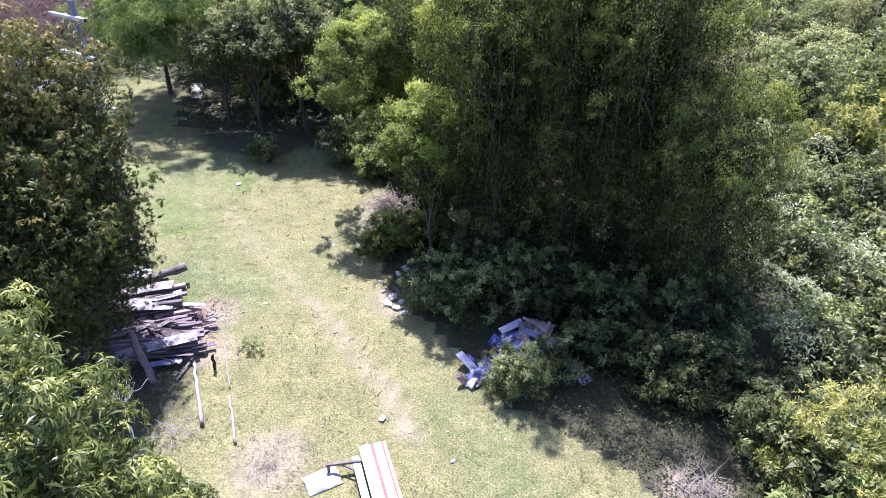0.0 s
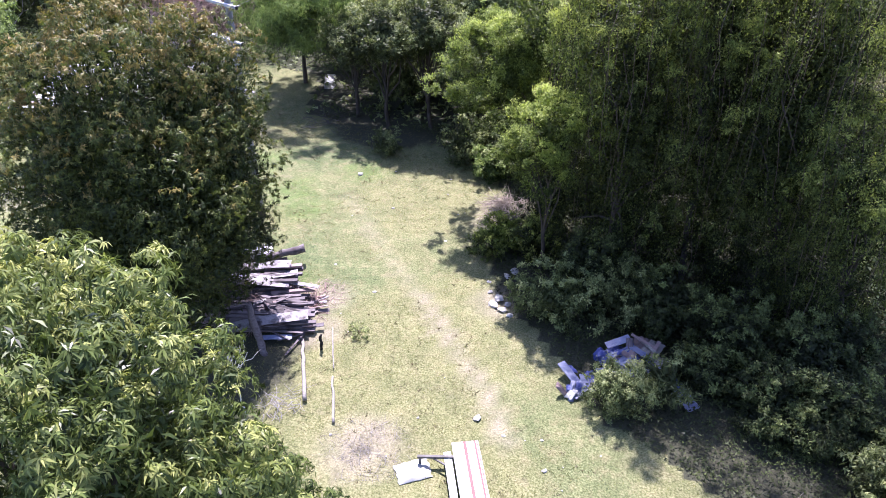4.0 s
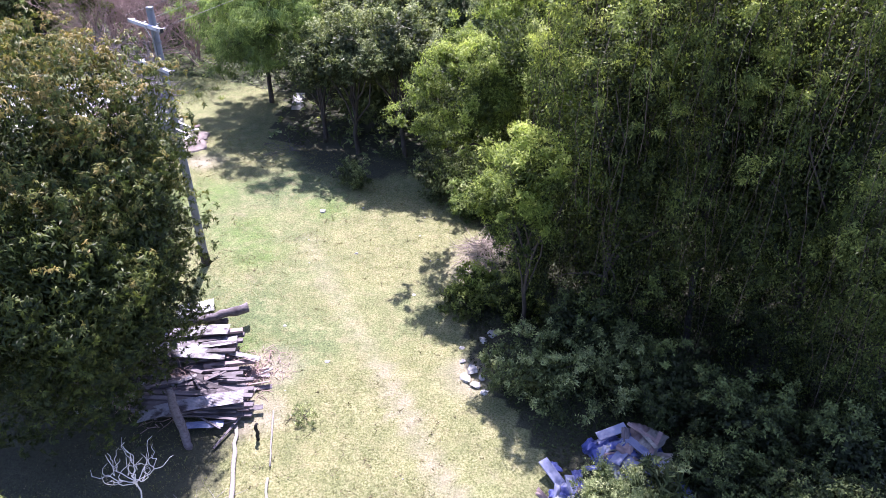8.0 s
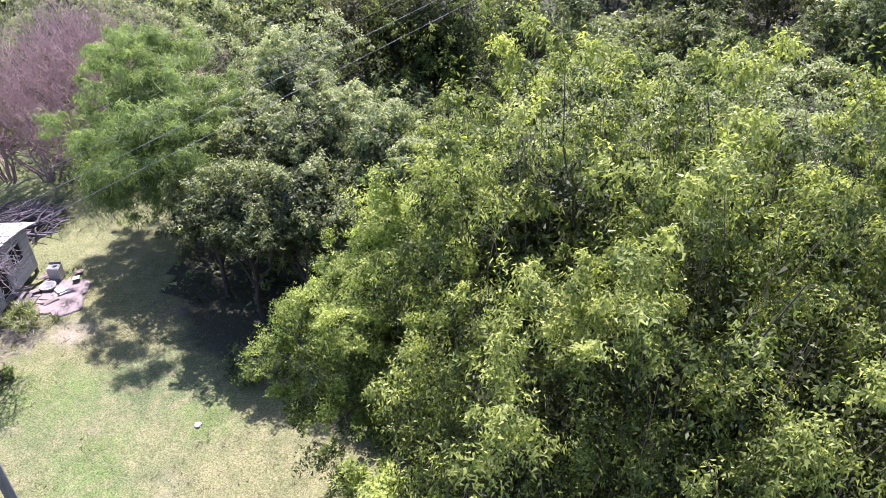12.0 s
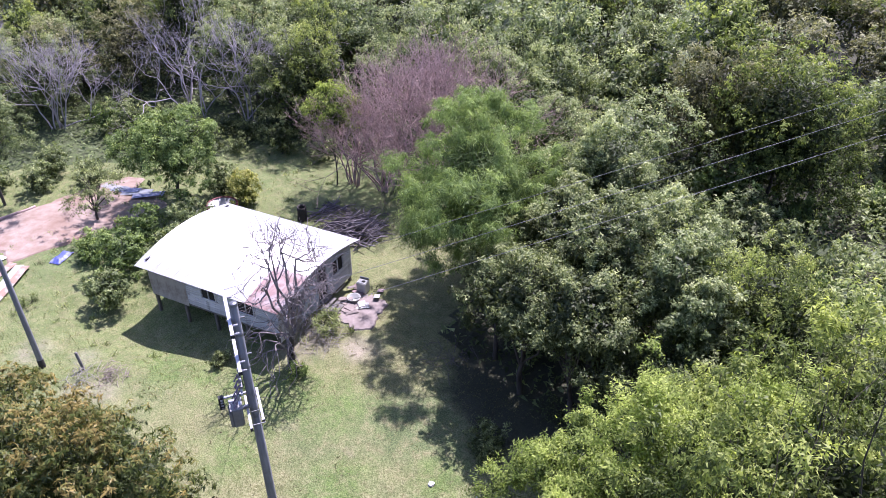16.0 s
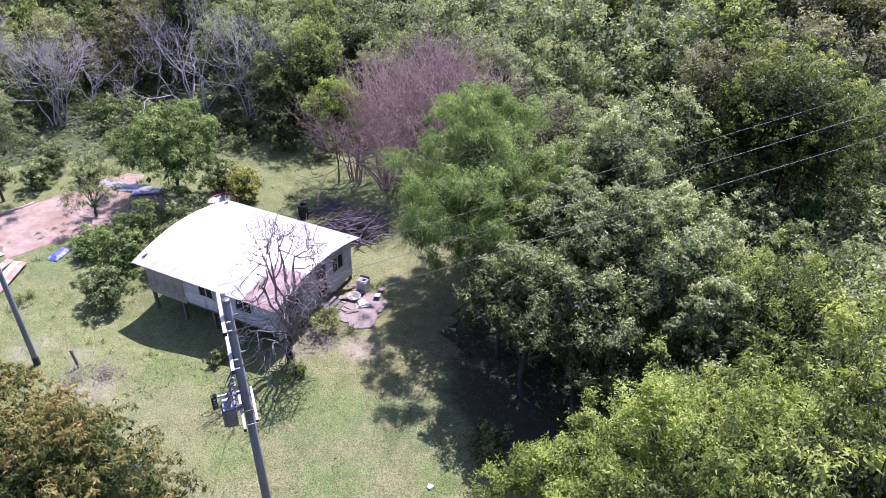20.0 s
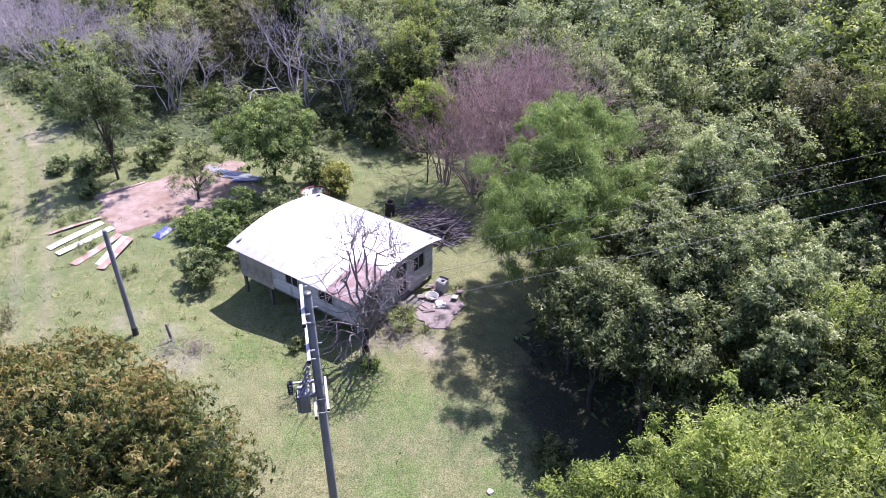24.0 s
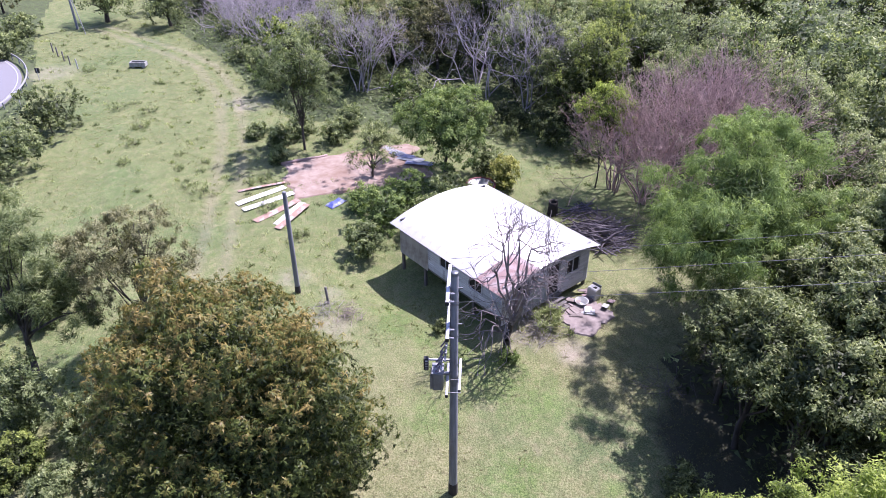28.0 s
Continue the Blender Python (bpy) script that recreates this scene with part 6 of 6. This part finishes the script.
for k, (x, y, r) in enumerate(((-3.45, 19.5, 0.2), (-2.3, 18.9, 0.1), (-14.7, 38.3, 0.2), (-9.9, 26.5, 0.14), (-12.6, 28.3, 0.12), (-7.6, 31.8, 0.12), (-11.4, 34.6, 0.1), (-0.6, 17.6, 0.1), (-3.9, 27.3, 0.32), (-4.1, 26.8, 0.3), (-3.6, 26.5, 0.26), (-4.4, 27.8, 0.2), (-3.4, 27.0, 0.22), (-3.2, 26.2, 0.18), (-3.8, 29.3, 0.24), (-3.5, 29.8, 0.3), (-4.6, 28.6, 0.14))):
    stone((x, y), r, k, group="rubble at the edge of the vines" if 26 < y < 30 and x > -6 else "stones in the grass")
for k in range(46):
    x, y = rng.uniform(-15, 5), rng.uniform(15, 40)
    if inside(CLEARING, np.array([x]), np.array([y]))[0]:
        stone((x, y), rng.uniform(0.03, 0.07), 100 + k, label="small pale stone lying in the grass", group="stones in the grass")


def brush(label, at, r, n, seed, mat, height=0.5, length=1.1, thick=1.0):
    """A heap of dead branches."""
    rng = np.random.default_rng(seed)
    segs = []
    for _ in range(n):
        a = rng.uniform(0, 6.28)
        q = rng.uniform(0, r) ** 1.0
        p = np.array([math.cos(a) * q, math.sin(a) * q, rng.uniform(0.02, 0.05 + height * (1.0 - q / r))])
        d = unit(rng.normal(0, 1, (1, 3)) * np.array([[1, 1, 0.25]]))[0]
        L, w = length * rng.uniform(0.5, 1.3), rng.uniform(0.006, 0.022) * thick
        m = p + d * L * 0.5 + rng.normal(0, 0.06, 3)
        e = m + (d + rng.normal(0, 0.25, 3)) * L * 0.5
        for s in (m, e):
            s[2] = max(0.02, s[2])
        segs += [(p, m, w, w * 0.8), (m, e, w * 0.8, w * 0.4)]
    return place_heap(segs, label, at, mat)


def place_heap(segs, label, at, mat):
    ob = tagged(new("brush_heap", tubes("brush_heap", segs, mat, 4)), label, "brush heap", kind="stuff")
    ob.location = (*at, 0)
    return ob


brush("heap of dry pale twigs on worn ground", (-7.2, 17.0), 1.7, 300, 1, LOG_PALE, 0.08, 0.4, 0.4)
brush("tangle of grey dead twigs beside the mango", (-11.2, 18.4), 0.8, 70, 2, TWIG_GREY, 0.7, 0.8, 0.6)
brush("heap of dry cut branches at the edge of the scrub", (8.2, 16.7), 1.1, 90, 3, LOG_PALE, 0.5)
brush("dry pinkish brush below the vines", (-5.0, 36.2), 1.5, 190, 4, TWIG_TAN, 0.5)
brush("dead twigs and litter beside the timber heap", (-12.5, 25.2), 1.5, 260, 5, TWIG_PINK, 0.3, 0.45)
brush("splinters and dead twigs over the timber heap", (-15.2, 24.0), 2.4, 420, 15, TWIG_PINK, 0.8, 0.6)
brush("dead stalks in front of the house", (-27.0, 41.6), 1.4, 150, 6, LOG_PALE, 0.8, 0.9)
brush("dead twigs lying in the tree shade", (-19.8, 45.6), 1.6, 50, 7, TWIG_DARK, 0.3)
LOG_GREY = surface("grey_dead_log", (0.13, 0.1, 0.11), (0.55, 0.49, 0.52), 5, 0.85, stretch=(0.3, 2, 2), bumps=0.5, jitter=0.55)


def log_heap(label, at, r, n, seed, height):
    """A heap of dead logs and poles, each its own piece, thrown down roughly one way."""
    rng = np.random.default_rng(seed)
    heap = empty("log_heap", label, "log heap", at=(*at, 0))
    kinds = [sweep("log", [(-1.0, 0, 0), (-0.3, rng.normal(0, 0.06), rng.normal(0, 0.05)), (0.4, rng.normal(0, 0.06), rng.normal(0, 0.05)), (1.0, 0, 0)], [0.06, 0.055, 0.05, 0.04], LOG_GREY, 6) for _ in range(6)]
    for k in range(n):
        a, q = rng.uniform(0, 6.28), math.sqrt(rng.random())
        s = rng.uniform(0.7, 1.5)
        thick = rng.uniform(0.4, 1.1)
        ob = part("log", kinds[k % 6], heap)
        ob.matrix_basis = pose(math.cos(a) * q * r[0], math.sin(a) * q * r[1], 0.08 + height * (1 - q * q) * rng.uniform(0.25, 1.0), rng.normal(0, 8), rng.normal(0, 10), rng.normal(70, 40)) @ Matrix.Diagonal((s, thick, thick, 1))
    return heap


log_heap("heap of grey dead logs and poles behind the house", (-34.5, 51.2), (2.0, 2.2), 200, 8, 1.0)
log_heap("scattered grey poles under the leafless trees", (-37.6, 51.9), (1.6, 1.4), 40, 9, 0.3)
brush("dark cut branches tangled over the log heap", (-35.4, 52.2), 3.0, 300, 8, TWIG_DARK, 0.9, 1.4)
brush("brown dead weeds standing in the grass", (-33.4, 31.6), 1.1, 130, 12, TWIG_TAN, 0.5, 0.5)
brush("dead grass and stalks at the foot of a fence post", (-34.4, 30.4), 0.9, 70, 10, LOG_PALE, 0.7, 0.6)

# ---- dumped blue goods ----
BLUE_GROUP = "dumped goods under the vines"


def mound(name, label, at, r, h, mat, seed, category="tarpaulin"):
    bm = bmesh.new()
    bmesh.ops.create_icosphere(bm, subdivisions=3, radius=1)
    for v in bm.verts:
        k = 1 + 0.3 * noise.noise(v.co * 2.2 + Vector((seed, 0, 0))) + 0.12 * noise.noise(v.co * 6 + Vector((seed, 3, 0)))
        v.co = Vector((v.co.x * r[0] * k, v.co.y * r[1] * k, max(-0.05, v.co.z * h * k)))
    me = bpy.data.meshes.new(name)
    bm.to_mesh(me)
    bm.free()
    me.materials.append(mat)
    ob = tagged(new(name, me), label, category, BLUE_GROUP)
    ob.location = (*at, 0)
    return ob


mound("tarpaulin", "faded blue tarpaulin draped over dumped goods", (2.3, 24.0), (1.45, 0.85), 0.55, BLUE, 2)
mound("tarpaulin", "small blue plastic bundle", (1.05, 24.2), (0.32, 0.3), 0.5, BLUE, 7)
mound("tarpaulin", "crumpled blue plastic sheet in the shade", (3.6, 23.1), (0.9, 0.6), 0.35, BLUE, 9)
for k, (x, y, z, w, l, turn, tx, ty) in enumerate(((1.7, 24.5, 0.82, 0.36, 1.1, -60, 12, 8), (2.1, 23.7, 0.72, 0.4, 1.1, -30, 8, -12), (2.6, 24.0, 0.85, 0.35, 1.2, 40, -10, 10), (-0.1, 22.5, 0.35, 0.42, 1.3, 52, 20, 8), (0.25, 21.85, 0.2, 0.6, 0.85, -35, 6, 4), (0.5, 22.3, 0.3, 0.35, 0.7, 20, 8, 14), (4.5, 22.2, 0.25, 0.55, 1.0, 35, 10, -8), (3.4, 22.6, 0.3, 0.4, 0.6, -20, 12, 6), (2.9, 23.3, 0.55, 0.3, 1.3, 75, 8, 0))):
    ob = tagged(new("display_board", box_mesh("display_board", (w, l, 0.05), BLUE_BOARD, bevel=0.008)), "bluish white broken board among the dumped goods", "panel", BLUE_GROUP)
    ob.matrix_basis = pose(x, y, z, tx, ty, turn)
for k, (x, y, mat) in enumerate(((3.1, 24.4, LOG_PALE), (2.7, 24.7, PLANK_PINK), (3.5, 23.9, LOG_PALE))):
    crumpled("tarpaulin", "crumpled brownish cover thrown over the dumped goods", (x, y), (0.6, 0.35), mat, 140 + k, 0.25, "tarpaulin").location.z = 0.75 - 0.15 * k
frng = np.random.default_rng(21)
for k in range(34):
    x, y = 2.4 + frng.normal(0, 0.85), 23.7 + frng.normal(0, 0.5)
    if k > 26:
        x, y = 0.2 + frng.normal(0, 0.35), 22.2 + frng.normal(0, 0.3)
    high = 0.22 + 0.55 * math.exp(-((x - 2.3) / 1.1) ** 2 - ((y - 24.0) / 0.7) ** 2)
    mat = (BLUE, BLUE_BOARD, PLANK, BLUE, WHITE, PLANK_PINK)[k % 6]
    ob = crumpled("broken_sheet", "torn piece of pale sheeting among the dumped goods" if k % 6 in (1, 4) else "splintered board among the dumped goods" if k % 6 in (2, 5) else "torn piece of blue sheeting among the dumped goods", (x, y), (frng.uniform(0.18, 0.55), frng.uniform(0.1, 0.26)), mat, 50 + k, 0.12, "rubbish")
    ob.matrix_basis = pose(x, y, high, frng.normal(0, 18), frng.normal(0, 18), frng.uniform(0, 360))
for k, (x, y, z, turn) in enumerate(((2.9, 24.3, 1.0, 30), (3.2, 24.2, 0.95, -20), (2.7, 24.5, 1.05, 70))):
    ob = tagged(new("plank", box_mesh("plank", (0.16, 1.1, 0.05), PLANK_PINK if k else LOG_PALE, bevel=0.008)), "splintered brown plank on the dumped goods", "plank", BLUE_GROUP)
    ob.matrix_basis = pose(x, y, z, 10 * k - 8, 8, turn)

# ---- yard of the house ----
def ragged_pad(name, label, category, at, turn, rx, ry, z, mat, seed, ragged=1.0, square=0.6):
    """A low sheet of earth or broken concrete with a ragged rim that dips into the grass."""
    n, ring = 64, []
    for k in range(n):
        a = 2 * math.pi * k / n
        c, s = math.cos(a), math.sin(a)
        q = max(abs(c), abs(s)) ** -square
        w = 1 + ragged * (0.16 * noise.noise(Vector((c * 2, s * 2, seed))) + 0.15 * noise.noise(Vector((c * 6, s * 6, seed + 3))) + 0.06 * noise.noise(Vector((c * 17, s * 17, seed + 5))))
        ring.append((rx * c * q * w, ry * s * q * w))
    rings = ((0.4, z), (0.7, z), (0.93, z - 0.01), (1.0, -0.1))
    verts = [(0, 0, z)] + [(x * f, y * f, h + 0.03 * noise.noise(Vector((x * f, y * f, seed))) * (h > 0)) for f, h in rings for x, y in ring]
    faces = [(1 + r * n + i, 1 + r * n + (i + 1) % n, 1 + (r + 1) * n + (i + 1) % n, 1 + (r + 1) * n + i) for r in range(len(rings) - 1) for i in range(n)]
    faces += [(0, 1 + i, 1 + (i + 1) % n) for i in range(n)]
    me = bpy.data.meshes.new(name)
    me.from_pydata(verts, [], faces)
    me.materials.append(mat)
    ob = tagged(new(name, me), label, category, kind="structure")
    ob.matrix_basis = pose(*at, 0, 0, 0, turn)
    return ob


ragged_pad("paved_yard", "cracked pinkish concrete slab beside the house", "paving", (-27.1, 45.2), 22, 1.35, 1.75, 0.1, CONCRETE, 7.5, 1.2)
washer = empty("washing_machine", "discarded white washing machine on the slab", "washing machine", at=(-28.55, 46.65, 0.06))
washer.rotation_euler = (0, 0, radians(20))
part("body", box_mesh("body", (0.66, 0.66, 0.82), WHITE, (0, 0, 0.42), bevel=0.03), washer)
part("lid", box_mesh("lid", (0.6, 0.44, 0.04), WHITE, (0, -0.06, 0.85), bevel=0.012), washer)
part("control_panel", box_mesh("control_panel", (0.64, 0.12, 0.14), STEEL, (0, 0.26, 0.9), (-20, 0, 0), bevel=0.01), washer)
part("lid_opening", box_mesh("lid_opening", (0.22, 0.22, 0.01), DARK, (0.1, -0.06, 0.876)), washer)
tub = empty("laundry_tub", "white enamel laundry tub lying on the slab", "tub", at=(-28.2, 45.5, 0.06))
part("basin", lathe("basin", [(0.0, 0.06), (0.3, 0.06), (0.4, 0.34), (0.46, 0.36), (0.43, 0.33), (0.32, 0.0), (0.0, 0.0)], WHITE, 14), tub)
for k in range(12):
    ob = tagged(new("paver", box_mesh("paver", (rng.uniform(0.3, 0.7), rng.uniform(0.3, 0.55), 0.08), CONCRETE, bevel=0.015)), "broken concrete paver lying loose", "paver", "loose pavers beside the slab")
    ob.matrix_basis = pose(-28.6 + rng.uniform(-0.5, 1.2), 44.2 + rng.uniform(-0.5, 1.0), 0.1 + 0.05 * (k % 3), rng.uniform(-6, 6), rng.uniform(-6, 6), rng.uniform(0, 180))
bush("bush", "strap-leaved garden plant beside the bare tree", (-27.5, 42.6, 0), 1.1, 0.9, 95, LEAF_SCRUB, 110, 6, 0.5, wide=0.12, droop=-0.5, fill=0.0)
bush("bush", "low weeds in front of the house", (-29.9, 36.4, float(dip(-29.9, 36.4))), 0.7, 0.6, 96, LEAF_GREY, 60, 8, 0.16, wide=0.3, droop=-0.4)
bush("bush", "low weeds round the foot of the bare tree", (-25.6, 38.8, 0), 0.8, 0.5, 97, LEAF_FRESH, 60, 8, 0.16, wide=0.3, droop=-0.4)
bush("bush", "leafy shrub in the tree shade on the grass", (-14.0, 41.6, 0), 1.2, 1.6, 98, LEAF_GREY, 150, 12, 0.15)
bush("bush", "small pale sprawling weed on the grass", (-9.6, 23.4, 0), 0.55, 0.2, 99, LEAF_SCRUB, 30, 5, 0.13, wide=0.25, droop=-0.3, fill=0.0)
yrng = np.random.default_rng(41)
for k in range(10):
    x, y = yrng.uniform(-29.3, -27.2), yrng.uniform(44.4, 47.4)
    kind = k % 3
    ob = crumpled("scrap_sheet", ("crumpled white plastic beside the washing machine", "pinkish broken board beside the slab", "pale scrap of sheeting beside the slab")[kind], (x, y), (yrng.uniform(0.15, 0.5), yrng.uniform(0.12, 0.3)), (WHITE, PLANK_PINK, CONCRETE)[kind], 80 + k, 0.07, "scrap")
    ob.matrix_basis = pose(x, y, yrng.uniform(0.12, 0.3), yrng.normal(0, 10), yrng.normal(0, 10), yrng.uniform(0, 360))
stump = empty("burnt_stump", "charred black hollow stump behind the house", "stump", at=(-39.0, 49.9, 0))
part("trunk", lathe("trunk", [(0.46, -0.1), (0.4, 0.3), (0.37, 0.8), (0.38, 1.15), (0.28, 1.1), (0.24, 0.7)], CHAR, 7), stump)
part("spike", box_mesh("spike", (0.2, 0.2, 0.3), CHAR, (0.2, 0.1, 1.2), (8, 6, 0), bevel=0.04), stump)
boat = empty("plastic_tub", "large red-rimmed white tub behind the house", "tub", at=(-44.5, 46.4, 0))
part("bowl", lathe("bowl", [(0.0, 0.1), (0.9, 0.1), (1.15, 0.7), (1.1, 0.72), (0.85, 0.2), (0.0, 0.2)], WHITE, 18), boat)
part("rim", lathe("rim", [(1.1, 0.66), (1.24, 0.68), (1.24, 0.78), (1.1, 0.78), (1.1, 0.66)], RED, 18), boat, "faded red rim")

# ---- bare earth pad, sheets and posts on the far side ----
ragged_pad("earth_pad", "levelled pad of bare pinkish earth", "bare earth", (-52.6, 38.2), -4, 3.8, 6.4, 0.1, EARTH, 1.5, 0.8, 0.9)
rough_log("edging_log", (-56.1, 32.6), (-56.2, 36.8), 0.13, 0.11, 0.14, 0.12, TWIG_PINK, "dark log edging the bare earth pad", 31)
for k, (a, b, mat) in enumerate((((-52.6, 28.2), (-52.6, 32.1), TIN_RUST), ((-50.4, 27.7), (-51.8, 31.9), TIN), ((-49.3, 28.0), (-50.5, 32.3), TIN), ((-47.2, 28.5), (-49.1, 32.4), TIN_RUST), ((-45.4, 29.8), (-48.0, 32.8), TIN_RUST), ((-46.1, 29.9), (-48.5, 32.6), TIN))):
    L = math.hypot(b[0] - a[0], b[1] - a[1])
    tin_on_ground(((a[0] + b[0]) / 2, (a[1] + b[1]) / 2), math.degrees(math.atan2(b[1] - a[1], b[0] - a[0])) - 90, 0.62 if k else 0.36, L, mat, "long rusty roofing sheet lying on the grass" if mat is TIN_RUST else "long white roofing sheet lying on the grass", 0.5, 0.13 + 0.05 * (k == 4), k, "roofing sheets laid on the grass")
crumpled("tarpaulin", "crumpled blue tarpaulin beside the bare earth", (-47.5, 35.0), (0.8, 0.42), BLUE, 8, 0.3, "tarpaulin")
for k in range(4):
    tin_on_ground((-54.6 + 1.2 * k, 42.6 + 0.35 * k), -70 + 9 * k, 0.75, 2.6, BLUE_BOARD if k % 2 else TIN, "pale bluish sheet in the shade behind the pad", 3, 0.15 + 0.05 * k, 40 + k, "sheets behind the bare earth pad")


def post(at, h, r, mat, label, lean=(0, 0), category="post", group=""):
    ob = tagged(new("fence_post", lathe("fence_post", [(r, -0.15), (r, h - 0.04), (r * 0.8, h), (0.0, h + 0.01)], mat, 7)), label, category, group)
    ob.matrix_basis = pose(*at, 0, lean[0], lean[1], 0)
    return ob


post((-35.2, 30.8), 1.15, 0.09, TIMBER, "old split fence post among dead stalks", (3, -4))
for k, (x, y) in enumerate(((-95.4, 14.9), (-93.2, 15.6), (-91.5, 16.4), (-97.6, 14.2), (-99.8, 13.6))):
    post((x, y), 1.2, 0.08, TIMBER if k != 2 else WHITE, "grey fence post beside the road" if k != 2 else "white fence post beside the road", group="fence posts beside the road")
far_pole = empty("power_pole", "distant timber power pole with a stay pole", "power pole", at=(-109.7, 16.5, 0))
part("shaft", lathe("shaft", [(0.17, -0.2), (0.13, 9.0), (0.0, 9.02)], POLE_WOOD, 8), far_pole)
part("stay", tubes("stay", [(np.array([3.2, 1.0, 0.0]), np.array([0.0, 0.0, 6.0]), 0.06, 0.05)], POLE_WOOD, 6), far_pole)
part("crossarm", box_mesh("crossarm", (2.0, 0.1, 0.12), ARM, (0, 0.15, 8.6), bevel=0.01), far_pole)
TROUGH = surface("pale_concrete", (0.62, 0.6, 0.58), (0.8, 0.79, 0.77), 4, 0.85, stain=(0.4, 0.37, 0.33), stain_scale=3, bumps=0.3)
trough = empty("water_trough", "long pale concrete water trough standing in the field", "trough", at=(-89.3, 23.1, 0))
trough.rotation_euler = (0, 0, radians(64))
for sy in (-1, 1):
    part("side_wall", box_mesh("side_wall", (1.9, 0.09, 0.5), TROUGH, (0, sy * 0.38, 0.4), bevel=0.015), trough)
    part("end_wall", box_mesh("end_wall", (0.09, 0.66, 0.5), TROUGH, (sy * 0.9, 0, 0.4), bevel=0.015), trough)
    part("foot", box_mesh("foot", (0.3, 0.7, 0.16), TROUGH, (sy * 0.6, 0, 0.07), bevel=0.01), trough)
part("bottom", box_mesh("bottom", (1.72, 0.68, 0.08), TROUGH, (0, 0, 0.19)), trough)
part("water", box_mesh("water", (1.7, 0.66, 0.3), DARK, (0, 0, 0.4)), trough, "dark still water")

# ---- road with guard rail ----
bend = [(-89.5 + 16.6 * math.cos(radians(a)), -9.3 + 16.6 * math.sin(radians(a))) for a in range(10, 181, 17)]


def strip(name, line, off, w, z, mat):
    """A strip of given width along a line, offset to one side."""
    pts = [Vector(p) for p in line]
    fine = []
    for a, b, c, d in zip([pts[0]] + pts, pts, pts[1:], pts[2:] + [pts[-1]]):
        for t in np.linspace(0, 1, 8, endpoint=False):
            fine.append(0.5 * ((2 * b) + (c - a) * t + (2 * a - 5 * b + 4 * c - d) * t * t + (3 * b - a - 3 * c + d) * t ** 3))
    v, f = [], []
    for k, p in enumerate(fine):
        d = (fine[min(k + 1, len(fine) - 1)] - fine[max(k - 1, 0)]).normalized()
        s = Vector((-d.y, d.x))
        for q, h in ((off - w / 2, z), (off + w / 2, z), (off + w / 2, z - 0.2), (off - w / 2, z - 0.2)):
            v.append((*(p + s * q), h))
    for k in range(len(fine) - 1):
        a = k * 4
        f += [(a, a + 1, a + 5, a + 4), (a + 1, a + 2, a + 6, a + 5), (a + 3, a, a + 4, a + 7)]
    return from_arrays(name, v, f, mat), fine


me, centre = strip("road", bend, 0, 6.4, 0.14, ASPHALT)
road = tagged(new("road", me), "grey sealed country road bending past the field", "road", kind="structure")
part("edge_line", strip("edge_line", bend, 2.8, 0.12, 0.145, PAINT)[0], road)
part("edge_line", strip("edge_line", bend, -2.8, 0.12, 0.145, PAINT)[0], road)
rail = empty("guard_rail", "galvanised guard rail on short posts beside the road", "guard rail")
part("beam", strip("beam", bend[3:9], -3.9, 0.1, 0.8, GUARD)[0], rail)
for k in range(26, 66, 3):
    p, d = centre[k], (centre[k + 1] - centre[k - 1]).normalized()
    s = Vector((-d.y, d.x))
    part("rail_post", box_mesh("rail_post", (0.12, 0.12, 0.85), GUARD, (*(p - s * 3.9), 0.3), bevel=0.01), rail)
for k, (x, y) in enumerate(((-80.6, 10.9), (-88.8, 12.4))):
    sign = empty("road_sign", "small dark warning sign on a post seen from behind", "road sign", "road signs", (x, y, 0))
    part("post", lathe("post", [(0.03, -0.1), (0.03, 1.5), (0.0, 1.51)], GUARD, 6), sign)
    part("board", box_mesh("board", (0.55, 0.03, 0.6), RUBBER, (0, 0.04, 1.2), (0, 0, 60), bevel=0.01), sign)

# ---- weeds of the field ----
weed = []
for k in range(4):
    weed.append(bush("field_weed", "ragged dark weed tussock standing in the pasture", (-62 - 4 * k, 20 + k, 0), 0.6 + 0.14 * k, 0.3 + 0.07 * k, 400 + k, LEAF_SCRUB, 30, 4, 0.28, group="weeds in the pasture", wide=0.14, droop=-0.6, spread=0.25, fill=0.0))
scatter(weed, 12, 46, (-110, -40, 11, 33), 1.2, lambda x, y: inside(CLEARING, np.array([x]), np.array([y]))[0] and near_line(FARM_TRACK, np.array([x]), np.array([y]))[0] > 1.8, (0.2, 1.0))
tree("roadside_tree", "large dark round tree at the far end of the field", "tree", (-112, 20.5, 0), [(0, 0, 3.6, 3.4, 3.2, 2.8), (1.6, 1.2, 3.2, 2.6, 2.4, 2.2)], 501, LEAF_FOREST, 120, 30, 0.36, radius=0.3, spread=0.8)
tree("roadside_tree", "pale green tree at the far edge of the field", "tree", (-106, 28.5, 0), [(0, 0, 3.4, 2.6, 2.6, 2.6), (1.2, -0.8, 2.6, 2.0, 2.0, 1.8)], 502, LEAF_SCRUB, 90, 30, 0.36, radius=0.2, spread=0.8)
